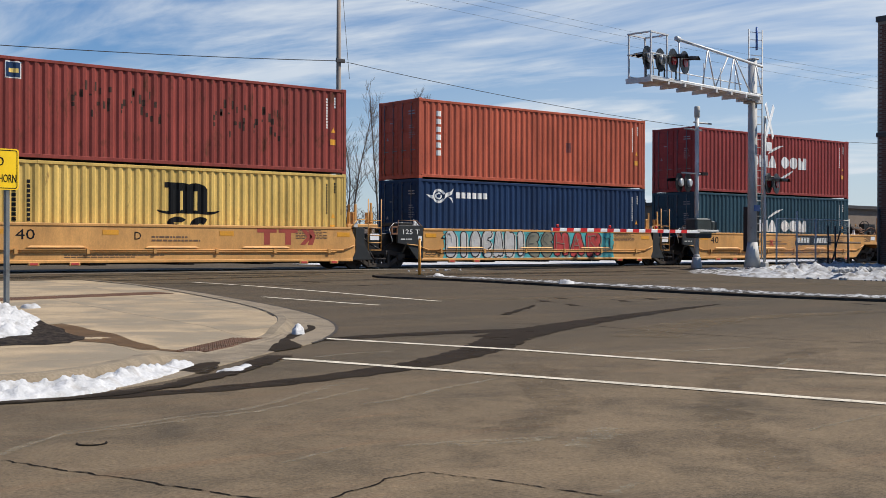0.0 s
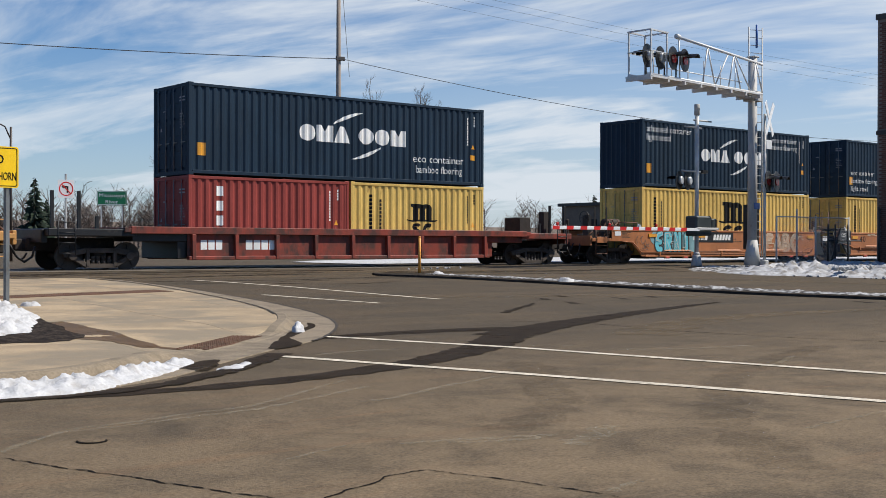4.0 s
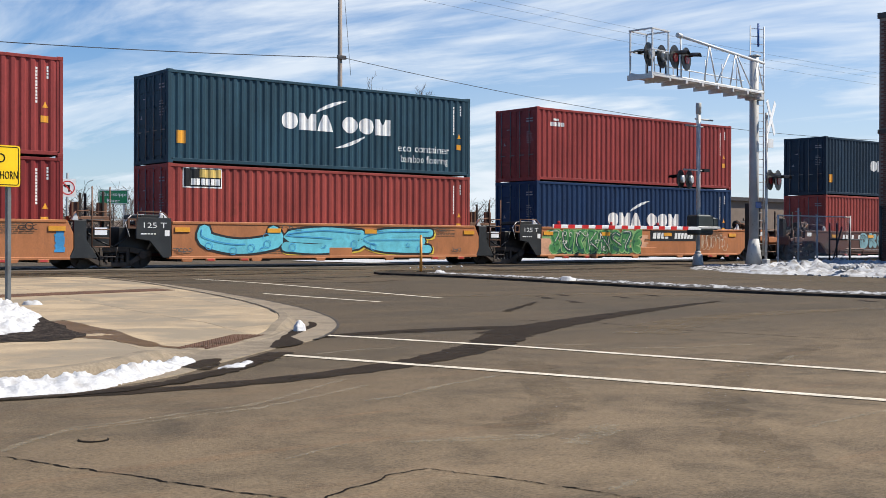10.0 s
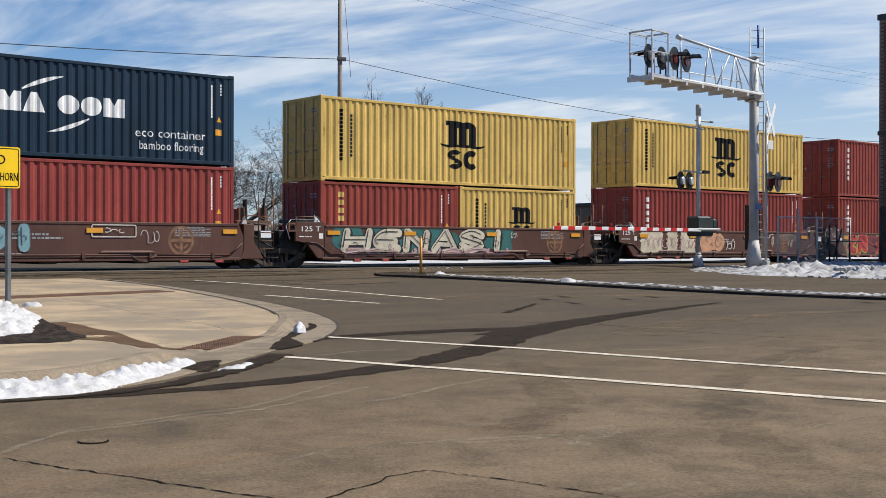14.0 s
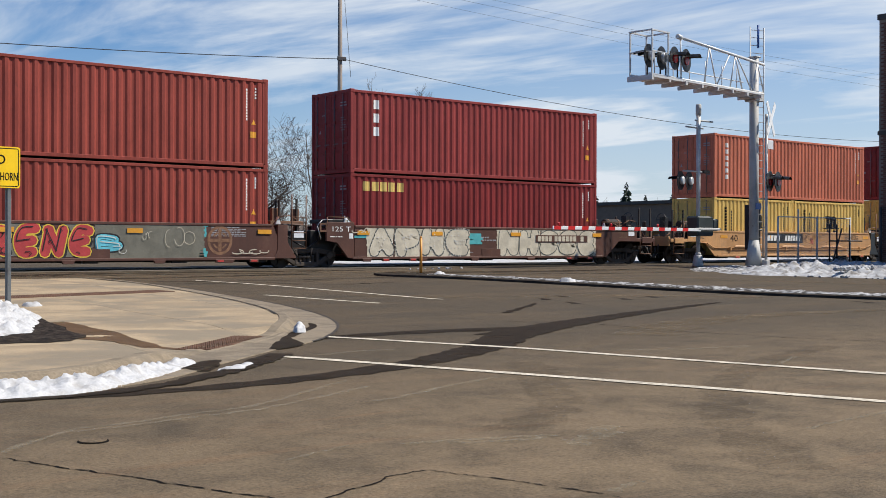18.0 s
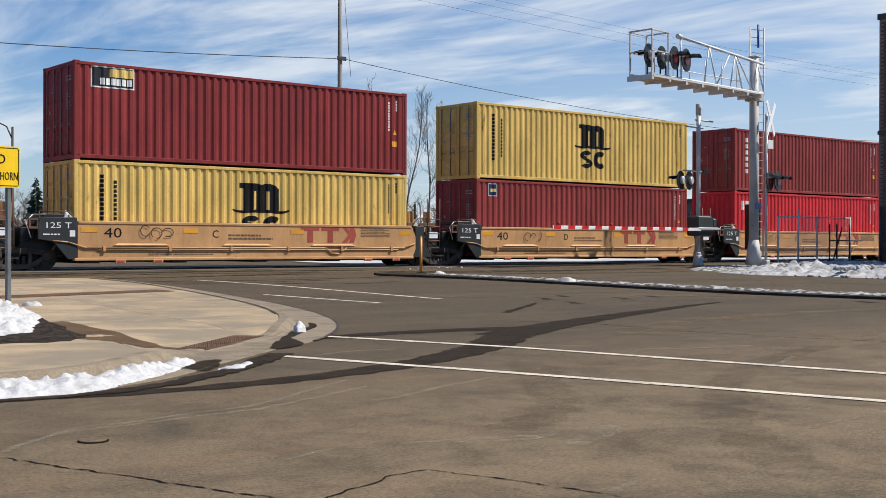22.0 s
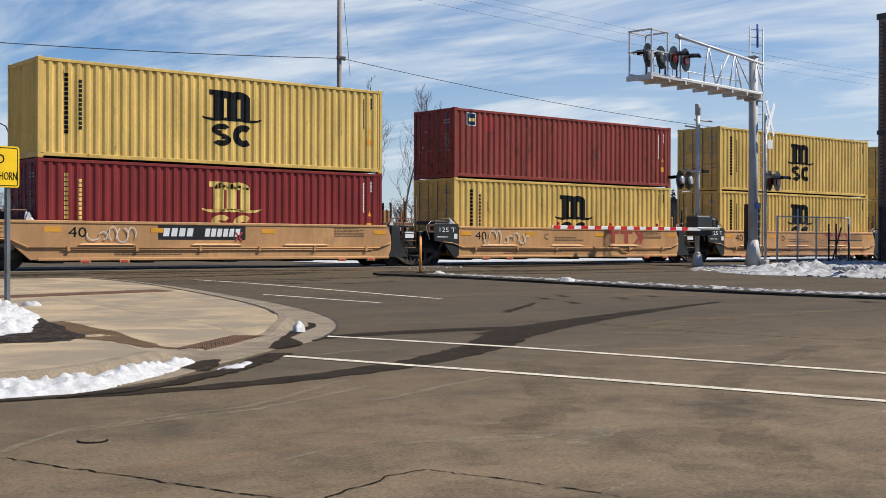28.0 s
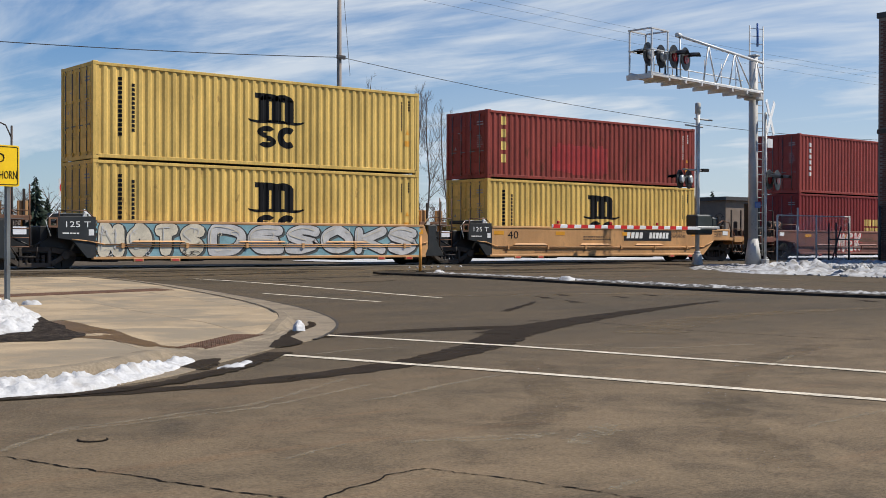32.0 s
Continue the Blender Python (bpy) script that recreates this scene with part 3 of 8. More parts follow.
def sidewalk():
    """The corner's concrete, sawn into slabs; each slab is a piece of its own."""
    holder = tagged(new("pavement"), "pale sandy concrete pavement slabs at the street corner", "pavement", kind="structure")
    edge = shifted(KERB, -0.16)
    bm = bmesh.new()
    bm.faces.new([bm.verts.new((x, y, 0)) for x, y in edge] + [bm.verts.new((-30, 27.6, 0))])
    cuts = [((0, y, 0), (0.10, 1, 0)) for y in (10.6, 12.1, 13.6, 15.4, 17.4, 19.3, 21.2, 23.2, 25.2)] + [((x, 12, 0), (1, -0.10, 0)) for x in (-16, -10, -6, -3, -0.5, 1.6, 3.4, 5.2, 7.0, 8.8, 10.3)]
    for co, no in cuts:
        bmesh.ops.bisect_plane(bm, geom=bm.verts[:] + bm.edges[:] + bm.faces[:], plane_co=co, plane_no=Vector(no).normalized())
    for f in bm.faces:
        c = f.calc_center_median()
        if f.calc_area() < 0.02:
            continue
        b2 = bmesh.new()
        b2.faces.new([b2.verts.new((v.co.x + (c.x - v.co.x) * 0.005, v.co.y + (c.y - v.co.y) * 0.005, 0)) for v in f.verts])
        if math.dist((c.x, c.y), (6.3, 11.6)) < 4.5:
            for k in range(24):
                for co, no in (((3.0 + k * 0.3, 0, 0), (1, 0, 0)), ((0, 8.4 + k * 0.3, 0), (0, 1, 0))):
                    bmesh.ops.bisect_plane(b2, geom=b2.verts[:] + b2.edges[:] + b2.faces[:], plane_co=co, plane_no=no)
        for v in b2.verts:
            v.co.z = gz(v.co.y) + walk_z(v.co.x, v.co.y)
        rim = [e for e in b2.edges if e.is_boundary]
        for g in bmesh.ops.extrude_edge_only(b2, edges=rim)["geom"]:
            if isinstance(g, bmesh.types.BMVert):
                g.co.z -= 0.07
        bmesh.ops.recalc_face_normals(b2, faces=b2.faces)
        part("slab", b2, M_CONC, holder)
    bm.free()


sidewalk()


def flat_patch(name, pts, material, lift, label, category, sub=3, wob=0.0, seed=3, kind="structure", group=""):
    """A flat stain or sheet with a smooth closed outline."""
    line = smooth_line(list(pts) + [pts[0]], sub)[:-1]
    rng = random.Random(seed)
    bm = bmesh.new()
    bm.faces.new([bm.verts.new((x + rng.uniform(-wob, wob), y + rng.uniform(-wob, wob), gz(y) + (lift - RAISE + walk_z(x, y) if lift > 0.05 else lift))) for x, y in line])
    bmesh.ops.triangulate(bm, faces=bm.faces[:])
    bmesh.ops.recalc_face_normals(bm, faces=bm.faces)
    for f in bm.faces:
        if f.normal.z < 0:
            f.normal_flip()
    return tagged(part(name, bm, material), label, category, group, kind)


def on_walk(p, k=0.918):
    """A place read on the street level, brought up to the raised pavement."""
    return p[0] * k, p[1] * k


# melt water running over the pavement and down the street
flat_patch("wet_stain", [on_walk(p) for p in ((6.4, 16.2), (6.2, 14.4), (6.0, 13.1), (5.95, 12.3), (5.7, 12.1), (5.6, 12.8), (5.3, 13.2), (5.1, 13.2), (5.5, 14.2), (5.9, 15.9))],
           M_WETC, RAISE + 0.004, "wet brown streak of melt water on the concrete", "wet stain", 4, 0.03)
flat_patch("wet_stain", [(5.34, 12.3), (5.36, 11.7), (5.44, 11.25), (5.56, 10.95), (5.46, 10.9), (5.32, 11.2), (5.24, 11.6), (5.22, 12.2)],
           M_WETC, RAISE + 0.0045, "wet rusty streak of melt water on the concrete", "wet stain", 4, 0.03, 5)
for line, w0, w1, sd, lb in ((curve2((7.4, 11.55), (9.4, 11.9), (10.6, 11.3)), 0.30, 0.55, 2, "dark trickle of melt water across the street"),
                             (curve2((3.2, 8.25), (6.4, 7.55), (9.9, 10.8), 20), 0.22, 0.62, 4, "dark trickle of melt water across the street"),
                             (curve2((9.6, 10.6), (12.4, 12.2), (18.4, 14.2), 20), 0.75, 0.10, 6, "dark trickle of melt water across the street"),
                             
                             (curve2((12.8, 14.1), (14.2, 15.1), (15.2, 15.9)), 0.16, 0.08, 9, "short dark trickle of melt water")):
    tagged(part("wet_trail", ribbon(line, w0, w1, lift=0.0135 if sd == 8 else 0.003 + sd * 0.0006, jag=0.035, seed=sd, step=0.12), M_WET), lb, "wet trail", "melt water", "structure")
for i, (x, y) in enumerate(((15.9, 15.6), (16.4, 16.9), (17.4, 17.4), (17.9, 16.2), (19.0, 16.4), (21.5, 12.2), (20.8, 12.6), (19.6, 11.2))):
    tagged(part("wet_spot", ribbon([(x - 0.22, y - 0.3), (x, y), (x + 0.12, y + 0.35)], 0.24, 0.05, jag=0.04, seed=i, step=0.1), M_WET), "small dark damp spot on the asphalt", "wet spot", "damp spots", "structure")

for pts, w0, w1, sd in ((((2, 31.3), (9, 30.9), (16, 31.4), (22, 31.0)), 0.9, 0.5, 61), (((7, 29.4), (13, 29.0), (19, 29.7)), 0.25, 0.5, 62), (((12, 26.8), (16, 26.0), (19.5, 26.6)), 0.35, 0.2, 63), (((22, 29.8), (29, 29.2), (35, 29.6)), 0.9, 0.5, 64),
                        (((19.6, 27.0), (20.9, 24.0), (22.2, 16.0), (23.0, 9.0)), 0.5, 0.3, 65), (((24, 27.6), (29, 26.2), (33, 26.5)), 0.5, 0.3, 66), (((14.6, 24.2), (16.2, 23.4), (18.2, 23.9)), 0.22, 0.14, 67)):
    tagged(part("wet_trail", ribbon(smooth_line(pts, 8), w0, w1, lift=0.0042 + (sd - 60) * 0.0004, jag=0.09, seed=sd, step=0.15), M_DAMP), "damp dirty band across the street", "wet trail", "melt water", "structure")
for pts, w0, w1, sd in ((((3, 28.2), (10, 27.9), (17, 28.4), (21, 28.0)), 0.8, 0.5, 71), (((23.6, 28.3), (29, 27.4), (34, 27.9)), 0.9, 0.6, 72), (((23.0, 25.0), (27, 22.6), (30.5, 16)), 0.9, 0.5, 73),
                        (((10.5, 30.0), (16, 29.9), (22, 30.3), (30, 29.9)), 0.5, 0.5, 74), (((13.4, 19.8), (15.5, 18.0), (18.5, 17.2), (22, 14)), 0.6, 0.4, 75), (((11.0, 9.6), (12.4, 10.4), (15, 11.2), (18.5, 11.0)), 0.9, 0.5, 76)):
    tagged(part("dust_band", ribbon(smooth_line(pts, 8), w0, w1, lift=0.0030 + (sd - 70) * 0.0002, jag=0.10, seed=sd, step=0.15), M_DUST), "pale dust swept into a band on the asphalt", "dust", "road dust", "structure")
for pts, w0, w1, sd in ((((6, 32.3), (12, 32.1), (18, 32.4), (27, 32.2)), 0.28, 0.2, 81), (((9, 30.3), (15, 30.5), (20, 30.2)), 0.14, 0.22, 82), (((24, 28.9), (30, 28.6), (36, 28.8)), 0.18, 0.12, 83), (((12.6, 25.2), (14.5, 24.9), (17, 25.3)), 0.10, 0.16, 84)):
    tagged(part("tyre_track", ribbon(smooth_line(pts, 8), w0, w1, lift=0.0072 + (sd - 80) * 0.0002, jag=0.05, seed=sd, step=0.12), M_DAMP), "dark tyre track leading over the crossing", "tyre track", "tyre tracks", "structure")
flat_patch("wet_gutter", [(7.98, 12.71), (8.5, 13.2), (8.9, 13.8), (8.62, 13.15), (7.72, 12.18), (7.25, 11.6), (6.98, 10.9), (6.4, 10.6), (6.7, 11.1), (7.07, 11.58), (7.5, 12.13)],
           M_WET, 0.0145, "dark wet patch in the concrete gutter", "wet stain", 4, 0.02, 8)
tagged(part("wet_trail", ribbon(((1.0, 8.30), (2.86, 8.31), (3.24, 8.22), (3.69, 8.29), (4.21, 8.49), (4.95, 8.99), (5.51, 9.48), (6.2, 10.15)), 0.07, 0.28, lift=0.0115, jag=0.03, seed=31, step=0.1), M_WET),
       "dark wet edge below the kerb snow", "wet trail", "melt water", "structure")
flat_patch("wet_stain", [(4.75, 9.45), (5.15, 9.85), (5.39, 9.92), (5.2, 9.55), (4.9, 9.15)], M_WET, 0.016, "dark wet patch beside the kerb snow", "wet stain", 4, 0.02, 21)

# tar in the long cracks, faint old paint, a manhole
def wander(pts, amount, seed, step=0.09):
    """A broken line that strays from side to side, as a crack does."""
    rng = random.Random(seed)
    out = []
    for a, b in zip(pts, pts[1:]):
        n = max(1, int(math.dist(a, b) / step))
        out += [(a[0] + (b[0] - a[0]) * i / n + rng.uniform(-amount, amount), a[1] + (b[1] - a[1]) * i / n + rng.uniform(-amount, amount)) for i in range(n)]
    return out + [pts[-1]]


for pts, w, sd in ((((1.4, 8.0), (2.09, 6.14), (2.26, 5.59), (2.44, 5.1), (2.49, 4.88), (2.6, 4.61), (2.7, 4.4), (2.95, 3.6)), 0.016, 1),
                   (((2.3, 3.9), (2.88, 4.31), (3.11, 4.38), (3.41, 4.52), (3.59, 4.5), (3.67, 4.25), (3.74, 4.07), (3.79, 3.84), (3.87, 3.5), (4.2, 2.6)), 0.014, 2),
                   (((11.4, 12.6), (12.03, 11.42), (11.87, 9.8), (12.09, 8.27), (12.46, 7.27), (13.2, 3.5)), 0.028, 3)):
    tagged(part("tar_seam", ribbon(wander(pts, 0.02, sd, 0.07), w * 0.7, lift=0.003, jag=w * 0.42, seed=sd, step=0.025), M_TAR), "dark jagged crack in the asphalt", "crack", "street cracks", "structure")
for pts, w in ((((2.14, 6.27), (2.41, 6.54), (2.75, 6.81), (3.08, 6.83), (3.46, 6.93), (4.05, 7.02), (4.6, 7.34), (5.42, 7.88)), 0.05),
               (((2.68, 6.73), (2.96, 6.72), (3.35, 6.78), (4.06, 6.88), (4.67, 7.13), (5.34, 7.46)), 0.05), (((3.17, 5.15), (3.42, 5.26), (3.7, 5.34)), 0.035),
               (((4.78, 6.73), (5.12, 6.79), (5.81, 7.1), (6.57, 7.33)), 0.06), (((6.44, 9.84), (6.94, 9.98), (7.46, 9.91)), 0.07), (((4.73, 8.76), (5.34, 9.26), (6.02, 9.79)), 0.06),
               (((4.17, 5.06), (4.34, 4.97), (4.55, 4.88), (4.77, 4.9)), 0.07), (((9.25, 8.45), (9.83, 8.11), (10.79, 7.89)), 0.08), (((8.99, 6.44), (9.45, 6.59), (10.07, 6.87)), 0.06),
               (((6.2, 4.12), (6.72, 4.19), (7.22, 4.22)), 0.05), (((3.92, 3.61), (4.07, 3.65), (4.23, 3.69)), 0.05), (((4.67, 4.6), (4.89, 4.68), (5.37, 4.91)), 0.16),
               (((3.95, 5.2), (4.4, 5.05), (4.85, 4.88)), 0.06), (((8.65, 9.48), (9.38, 8.91)), 0.06)):
    sd = int(pts[0][0] * 100)
    tagged(part("paint_scuff", ribbon(wander(pts, 0.012, sd, 0.15), w, lift=0.0025, jag=w * 0.35, seed=sd, step=0.03), M_CHALK), "faint pale scuff worn into the asphalt", "scuff", "pale scuffs", "structure")


for line, w0, w1, sd in ((((7.6, 8.1), (6.75, 7.0), (6.0, 6.05), (5.35, 5.5), (4.7, 5.2)), 0.40, 0.25, 51), (((5.0, 3.4), (6.4, 4.9), (8.6, 6.4), (11.5, 7.4)), 0.35, 0.3, 53)):
    tagged(part("tyre_track", ribbon(smooth_line(line, 8), w0, w1, lift=0.0022, jag=0.06, seed=sd, step=0.1), M_SKID), "faint dark tyre track curving over the street", "tyre track", "tyre tracks", "structure")


def manhole():
    ob = thing("manhole_cover", pose(2.66, 6.32, 0), "small round iron cover set in the asphalt", "manhole cover")
    bm = bmesh.new()
    tube(bm, (0, 0, -0.02), (0, 0, 0.005), 0.085, n=28)
    part("rim", bm, M_TAR, ob)
    bm = bmesh.new()
    tube(bm, (0.004, 0.012, -0.02), (0.004, 0.012, 0.008), 0.074, n=28)
    part("lid", bm, M_ASPHALT, ob)


manhole()

# rusted warning plates let into the pavement, with their rows of domes
def warning_plate(name, corners, rows, cols):
    ob = tagged(new(name), "rust-brown studded warning plate set in the pavement", "warning plate", "warning plates")
    bm = bmesh.new()
    a = [Vector((x, y, gz(y) + walk_z(x, y) + 0.008)) for x, y in corners]
    vs = [bm.verts.new(p) for p in a] + [bm.verts.new(p - Vector((0, 0, 0.03))) for p in a]
    bm.faces.new(vs[:4])
    for i in range(4):
        bm.faces.new((vs[i], vs[4 + i], vs[4 + (i + 1) % 4], vs[(i + 1) % 4]))
    bmesh.ops.recalc_face_normals(bm, faces=bm.faces)
    part("plate", bm, M_RUSTPLATE, ob)
    bm = bmesh.new()
    for i in range(rows):
        for j in range(cols):
            u, v = (i + 0.5) / rows, (j + 0.5) / cols
            p = a[0].lerp(a[1], v).lerp(a[3].lerp(a[2], v), u)
            tube(bm, p, p + Vector((0, 0, 0.006)), 0.013, 0.007, n=5)
    tagged(part("studding", bm, M_RUSTPLATE, ob), kind="stuff")


warning_plate("warning_plate", [(2.0, 19.0), (10.35, 20.75), (10.25, 21.35), (1.9, 19.6)], 8, 90)
warning_plate("warning_plate", [(5.47, 10.95), (6.78, 12.12), (7.16, 12.04), (5.82, 10.86)], 8, 28)


# ---- the raised median with its snow ----
def lean(x, y, y0=25.0):
    return x - 0.115 * (y - y0)


def median():
    ob = tagged(new("median"), "low kerbed median strip dividing the street", "kerb", kind="structure")
    ys = [28.6, 28.3, 27.6] + [27 - i for i in range(0, 46)]
    prof = [(-0.80, -0.02), (-0.78, 0.02), (-0.76, 0.055), (-0.70, 0.065), (0.70, 0.065), (0.76, 0.055), (0.78, -0.02)]
    bm = bmesh.new()
    grid = []
    for y in ys:
        k = min(1.0, 0.25 + (28.6 - y) * 0.75) if y > 27.5 else 1.0
        grid.append([bm.verts.new((lean(21.3, y) + dx * k, y, gz(y) + dz)) for dx, dz in prof])
    for a, b in zip(grid, grid[1:]):
        for i in range(len(prof) - 1):
            bm.faces.new((a[i], a[i + 1], b[i + 1], b[i]))
    bm.faces.new(grid[0])
    bmesh.ops.recalc_face_normals(bm, faces=bm.faces)
    part("kerb_body", bm, M_GRIMYKERB, ob, "blackened kerb stone")


median()


def snow_heap(name, outline, height, label, seed, material=M_SNOW, res=0.12, peak=1.0, base=0.0, rough=0.5, lump=7.0, group="snow"):
    """A heap of old snow: an uneven mound over a loose outline, with lumps on it."""
    line = smooth_line(list(outline) + [outline[0]], 6)[:-1]
    xs, ys = [p[0] for p in line], [p[1] for p in line]
    dense = []
    for (xa, ya), (xb, yb) in zip(line, line[1:] + line[:1]):
        k = max(1, int(math.dist((xa, ya), (xb, yb)) / res))
        dense += [(xa + (xb - xa) * i / k, ya + (yb - ya) * i / k) for i in range(k)]
    arr = np.array(dense)
    nx_, ny_ = int((max(xs) - min(xs)) / res) + 2, int((max(ys) - min(ys)) / res) + 2
    bm = bmesh.new()
    verts = {}
    off = Vector((seed * 7.3, seed * 3.1, 0))

    def inside(x, y):
        c = False
        j = len(line) - 1
        for i in range(len(line)):
            (xi, yi), (xj, yj) = line[i], line[j]
            if (yi > y) != (yj > y) and x < (xj - xi) * (y - yi) / (yj - yi) + xi:
                c = not c
            j = i
        return c
    half = 0.35 * min(max(xs) - min(xs), max(ys) - min(ys)) * peak
    for i in range(-1, nx_ + 1):
        for j in range(-1, ny_ + 1):
            x, y = min(xs) + i * res, min(ys) + j * res
            d = float(np.sqrt(((arr - (x, y)) ** 2).sum(1)).min())
            if not inside(x, y):
                d = -d
            if d < -res * 2.2:
                continue
            d += min(0.05, 1.3 * res) * noise.noise(Vector((x * 4, y * 4, seed)))
            u = max(0.0, min(1.0, d / half))
            v0 = Vector((x, y, 0))
            h = height * (u * (2 - u)) * (0.75 + rough * 0.6 * noise.noise(v0 * 1.3 + off) + rough * 0.5 * noise.noise(v0 * 3.4 + off))
            h += (0.10 * noise.noise(v0 * 8 + off) + 0.07 * noise.noise(v0 * 17 + off)) * min(height, 0.35) * u ** 0.5
            cell = noise.voronoi(Vector((x * lump, y * lump, seed)))[0][0]
            cell2 = noise.voronoi(Vector((x * lump * 2.3, y * lump * 2.3, seed + 4)))[0][0]
            h += u ** 0.5 * height * (0.50 * (0.45 - min(1.0, (cell * 1.4) ** 2)) + 0.28 * (0.45 - min(1.0, (cell2 * 1.4) ** 2)))
            h = max(h, 0.22 * height * u)
            verts[i, j] = bm.verts.new((x, y, gz(y) + base + (max(h, 0.006) if d > 0 else -0.04 - base)))
    for (i, j) in list(verts):
        q = [verts.get(k) for k in ((i, j), (i + 1, j), (i + 1, j + 1), (i, j + 1))]
        if all(q):
            bm.faces.new(q).smooth = True
    ob = tagged(part(name, bm, material), label, "snow", group)
    return ob


def clods(name, centres, size, n, label, seed, material, base=0.0, group="snow"):
    """Loose lumps of snow or ice."""
    rng = random.Random(seed)
    bm = bmesh.new()
    for _ in range(n):
        (x0, y0, x1, y1) = rng.choice(centres)
        u = rng.random()
        x, y = x0 + (x1 - x0) * u, y0 + (y1 - y0) * u
        r = size * rng.uniform(0.35, 1.0)
        vs = bmesh.ops.create_icosphere(bm, subdivisions=1, radius=r)["verts"]
        for v in vs:
            v.co *= rng.uniform(0.7, 1.2)
            v.co.z *= 0.7
            v.co += Vector((x + 0, y, gz(y) + base + r * 0.35))
    return tagged(part(name, bm, material), label, "snow", group, "stuff")


snow_heap("snow_bank", [(-3, 8.25), (1.0, 8.3), (2.4, 8.32), (3.2, 8.36), (3.7, 8.52), (4.3, 8.95), (4.75, 9.4), (5.1, 9.8), (4.85, 9.82), (4.2, 9.4), (3.6, 9.02), (2.9, 8.95), (2.0, 9.0), (0, 8.95), (-3, 8.95)],
          0.15, "crusted white snow lying along the kerb", 3, res=0.025, base=0.015, peak=0.8, lump=9.0)
snow_heap("snow_bank", [(5.0, 9.2), (5.3, 9.42), (5.52, 9.58), (5.42, 9.35), (5.15, 9.12)], 0.05, "thin strip of snow in the gutter", 5, res=0.04, base=0.01)
snow_heap("snow_lump", [(7.80, 12.36), (7.92, 12.38), (7.98, 12.52), (7.90, 12.56), (7.80, 12.46)], 0.14, "white lump of snow on the kerb", 6, res=0.018, base=0.05, peak=1.2, lump=14.0)
snow_heap("snow_bank", [(4.85, 13.2), (5.25, 14.2), (5.75, 15.3), (6.1, 16.6), (6.0, 18.2), (3.0, 19.0), (0.5, 17.5), (1.5, 14.0), (4.0, 12.9)], 0.55, "white heap of snow round the sign post", 8, res=0.05, base=RAISE, lump=6.0)
flat_patch("planting_bed", [on_walk(p) for p in ((6.2, 16.2), (5.7, 14.0), (5.4, 13.2), (4.9, 12.9), (4.3, 13.0), (2, 13), (-2, 14), (-2, 22), (6.3, 21))], M_GRAVEL, RAISE + 0.006, "dark bare soil bed beside the pavement", "soil bed", 4, 0.05)
snow_heap("snow_lump", [(3.6, 12.5), (4.1, 12.3), (4.2, 12.5), (3.8, 12.7)], 0.04, "flat scrap of snow on the soil", 9, res=0.05, base=RAISE)
snow_heap("snow_lump", [(6.5, 18.0), (6.75, 18.0), (6.8, 18.3), (6.55, 18.3)], 0.07, "small lump of snow on the pavement", 12, res=0.04, base=RAISE)
# dirty snow lying along the median
snow_heap("median_snow", [(lean(21.1, 26.4), 26.4), (lean(21.5, 26), 26), (lean(21.6, 20), 20), (lean(21.65, 10), 10), (lean(21.65, -4), -4), (lean(20.95, -4), -4), (lean(20.9, 10), 10), (lean(20.95, 20), 20)],
          0.10, "grey crusted snow lying on the median", 10, M_DIRTYSNOW, res=0.07, base=0.072, peak=0.9, rough=1.0, lump=5.0)
snow_heap("snow_lump", [(lean(20.7, 21.0), 21.0), (lean(20.98, 20.95), 20.95), (lean(21.0, 21.3), 21.3), (lean(20.72, 21.28), 21.28)], 0.09, "white lump of snow on the median", 11, res=0.06, base=0.10)
snow_heap("snow_lump", [(22.75, 28.2), (23.1, 28.1), (23.15, 28.4), (22.9, 28.5)], 0.10, "lump of snow beside the marker post", 13, res=0.06)
# ploughed snow on the far verge, its heap and clods coloured for shade
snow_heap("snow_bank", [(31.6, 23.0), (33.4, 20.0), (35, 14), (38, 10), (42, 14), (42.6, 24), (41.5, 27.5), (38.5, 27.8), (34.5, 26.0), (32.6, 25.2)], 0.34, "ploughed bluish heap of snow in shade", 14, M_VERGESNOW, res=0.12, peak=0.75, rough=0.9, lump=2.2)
snow_heap("snow_bank", [(33.0, 26.6), (33.8, 25.4), (35.5, 25.0), (40.5, 28.4), (40.0, 30.2), (36.5, 29.4)], 0.10, "thin trampled snow beside the crossing", 15, M_DIRTYSNOW, res=0.15, peak=0.4, rough=0.9, lump=3.0)
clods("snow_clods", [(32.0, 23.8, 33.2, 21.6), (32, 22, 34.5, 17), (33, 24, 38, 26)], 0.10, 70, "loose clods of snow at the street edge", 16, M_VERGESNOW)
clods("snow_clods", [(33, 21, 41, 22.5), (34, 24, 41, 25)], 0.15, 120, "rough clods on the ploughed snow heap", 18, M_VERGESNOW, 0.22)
clods("snow_clods", [(24.0, 31.2, 27.0, 31.4)], 0.06, 12, "crumbs of snow by the rails", 17, M_SNOW, group="snow")

# ---- the track: ballast, sleepers, rails and the crossing's panels ----


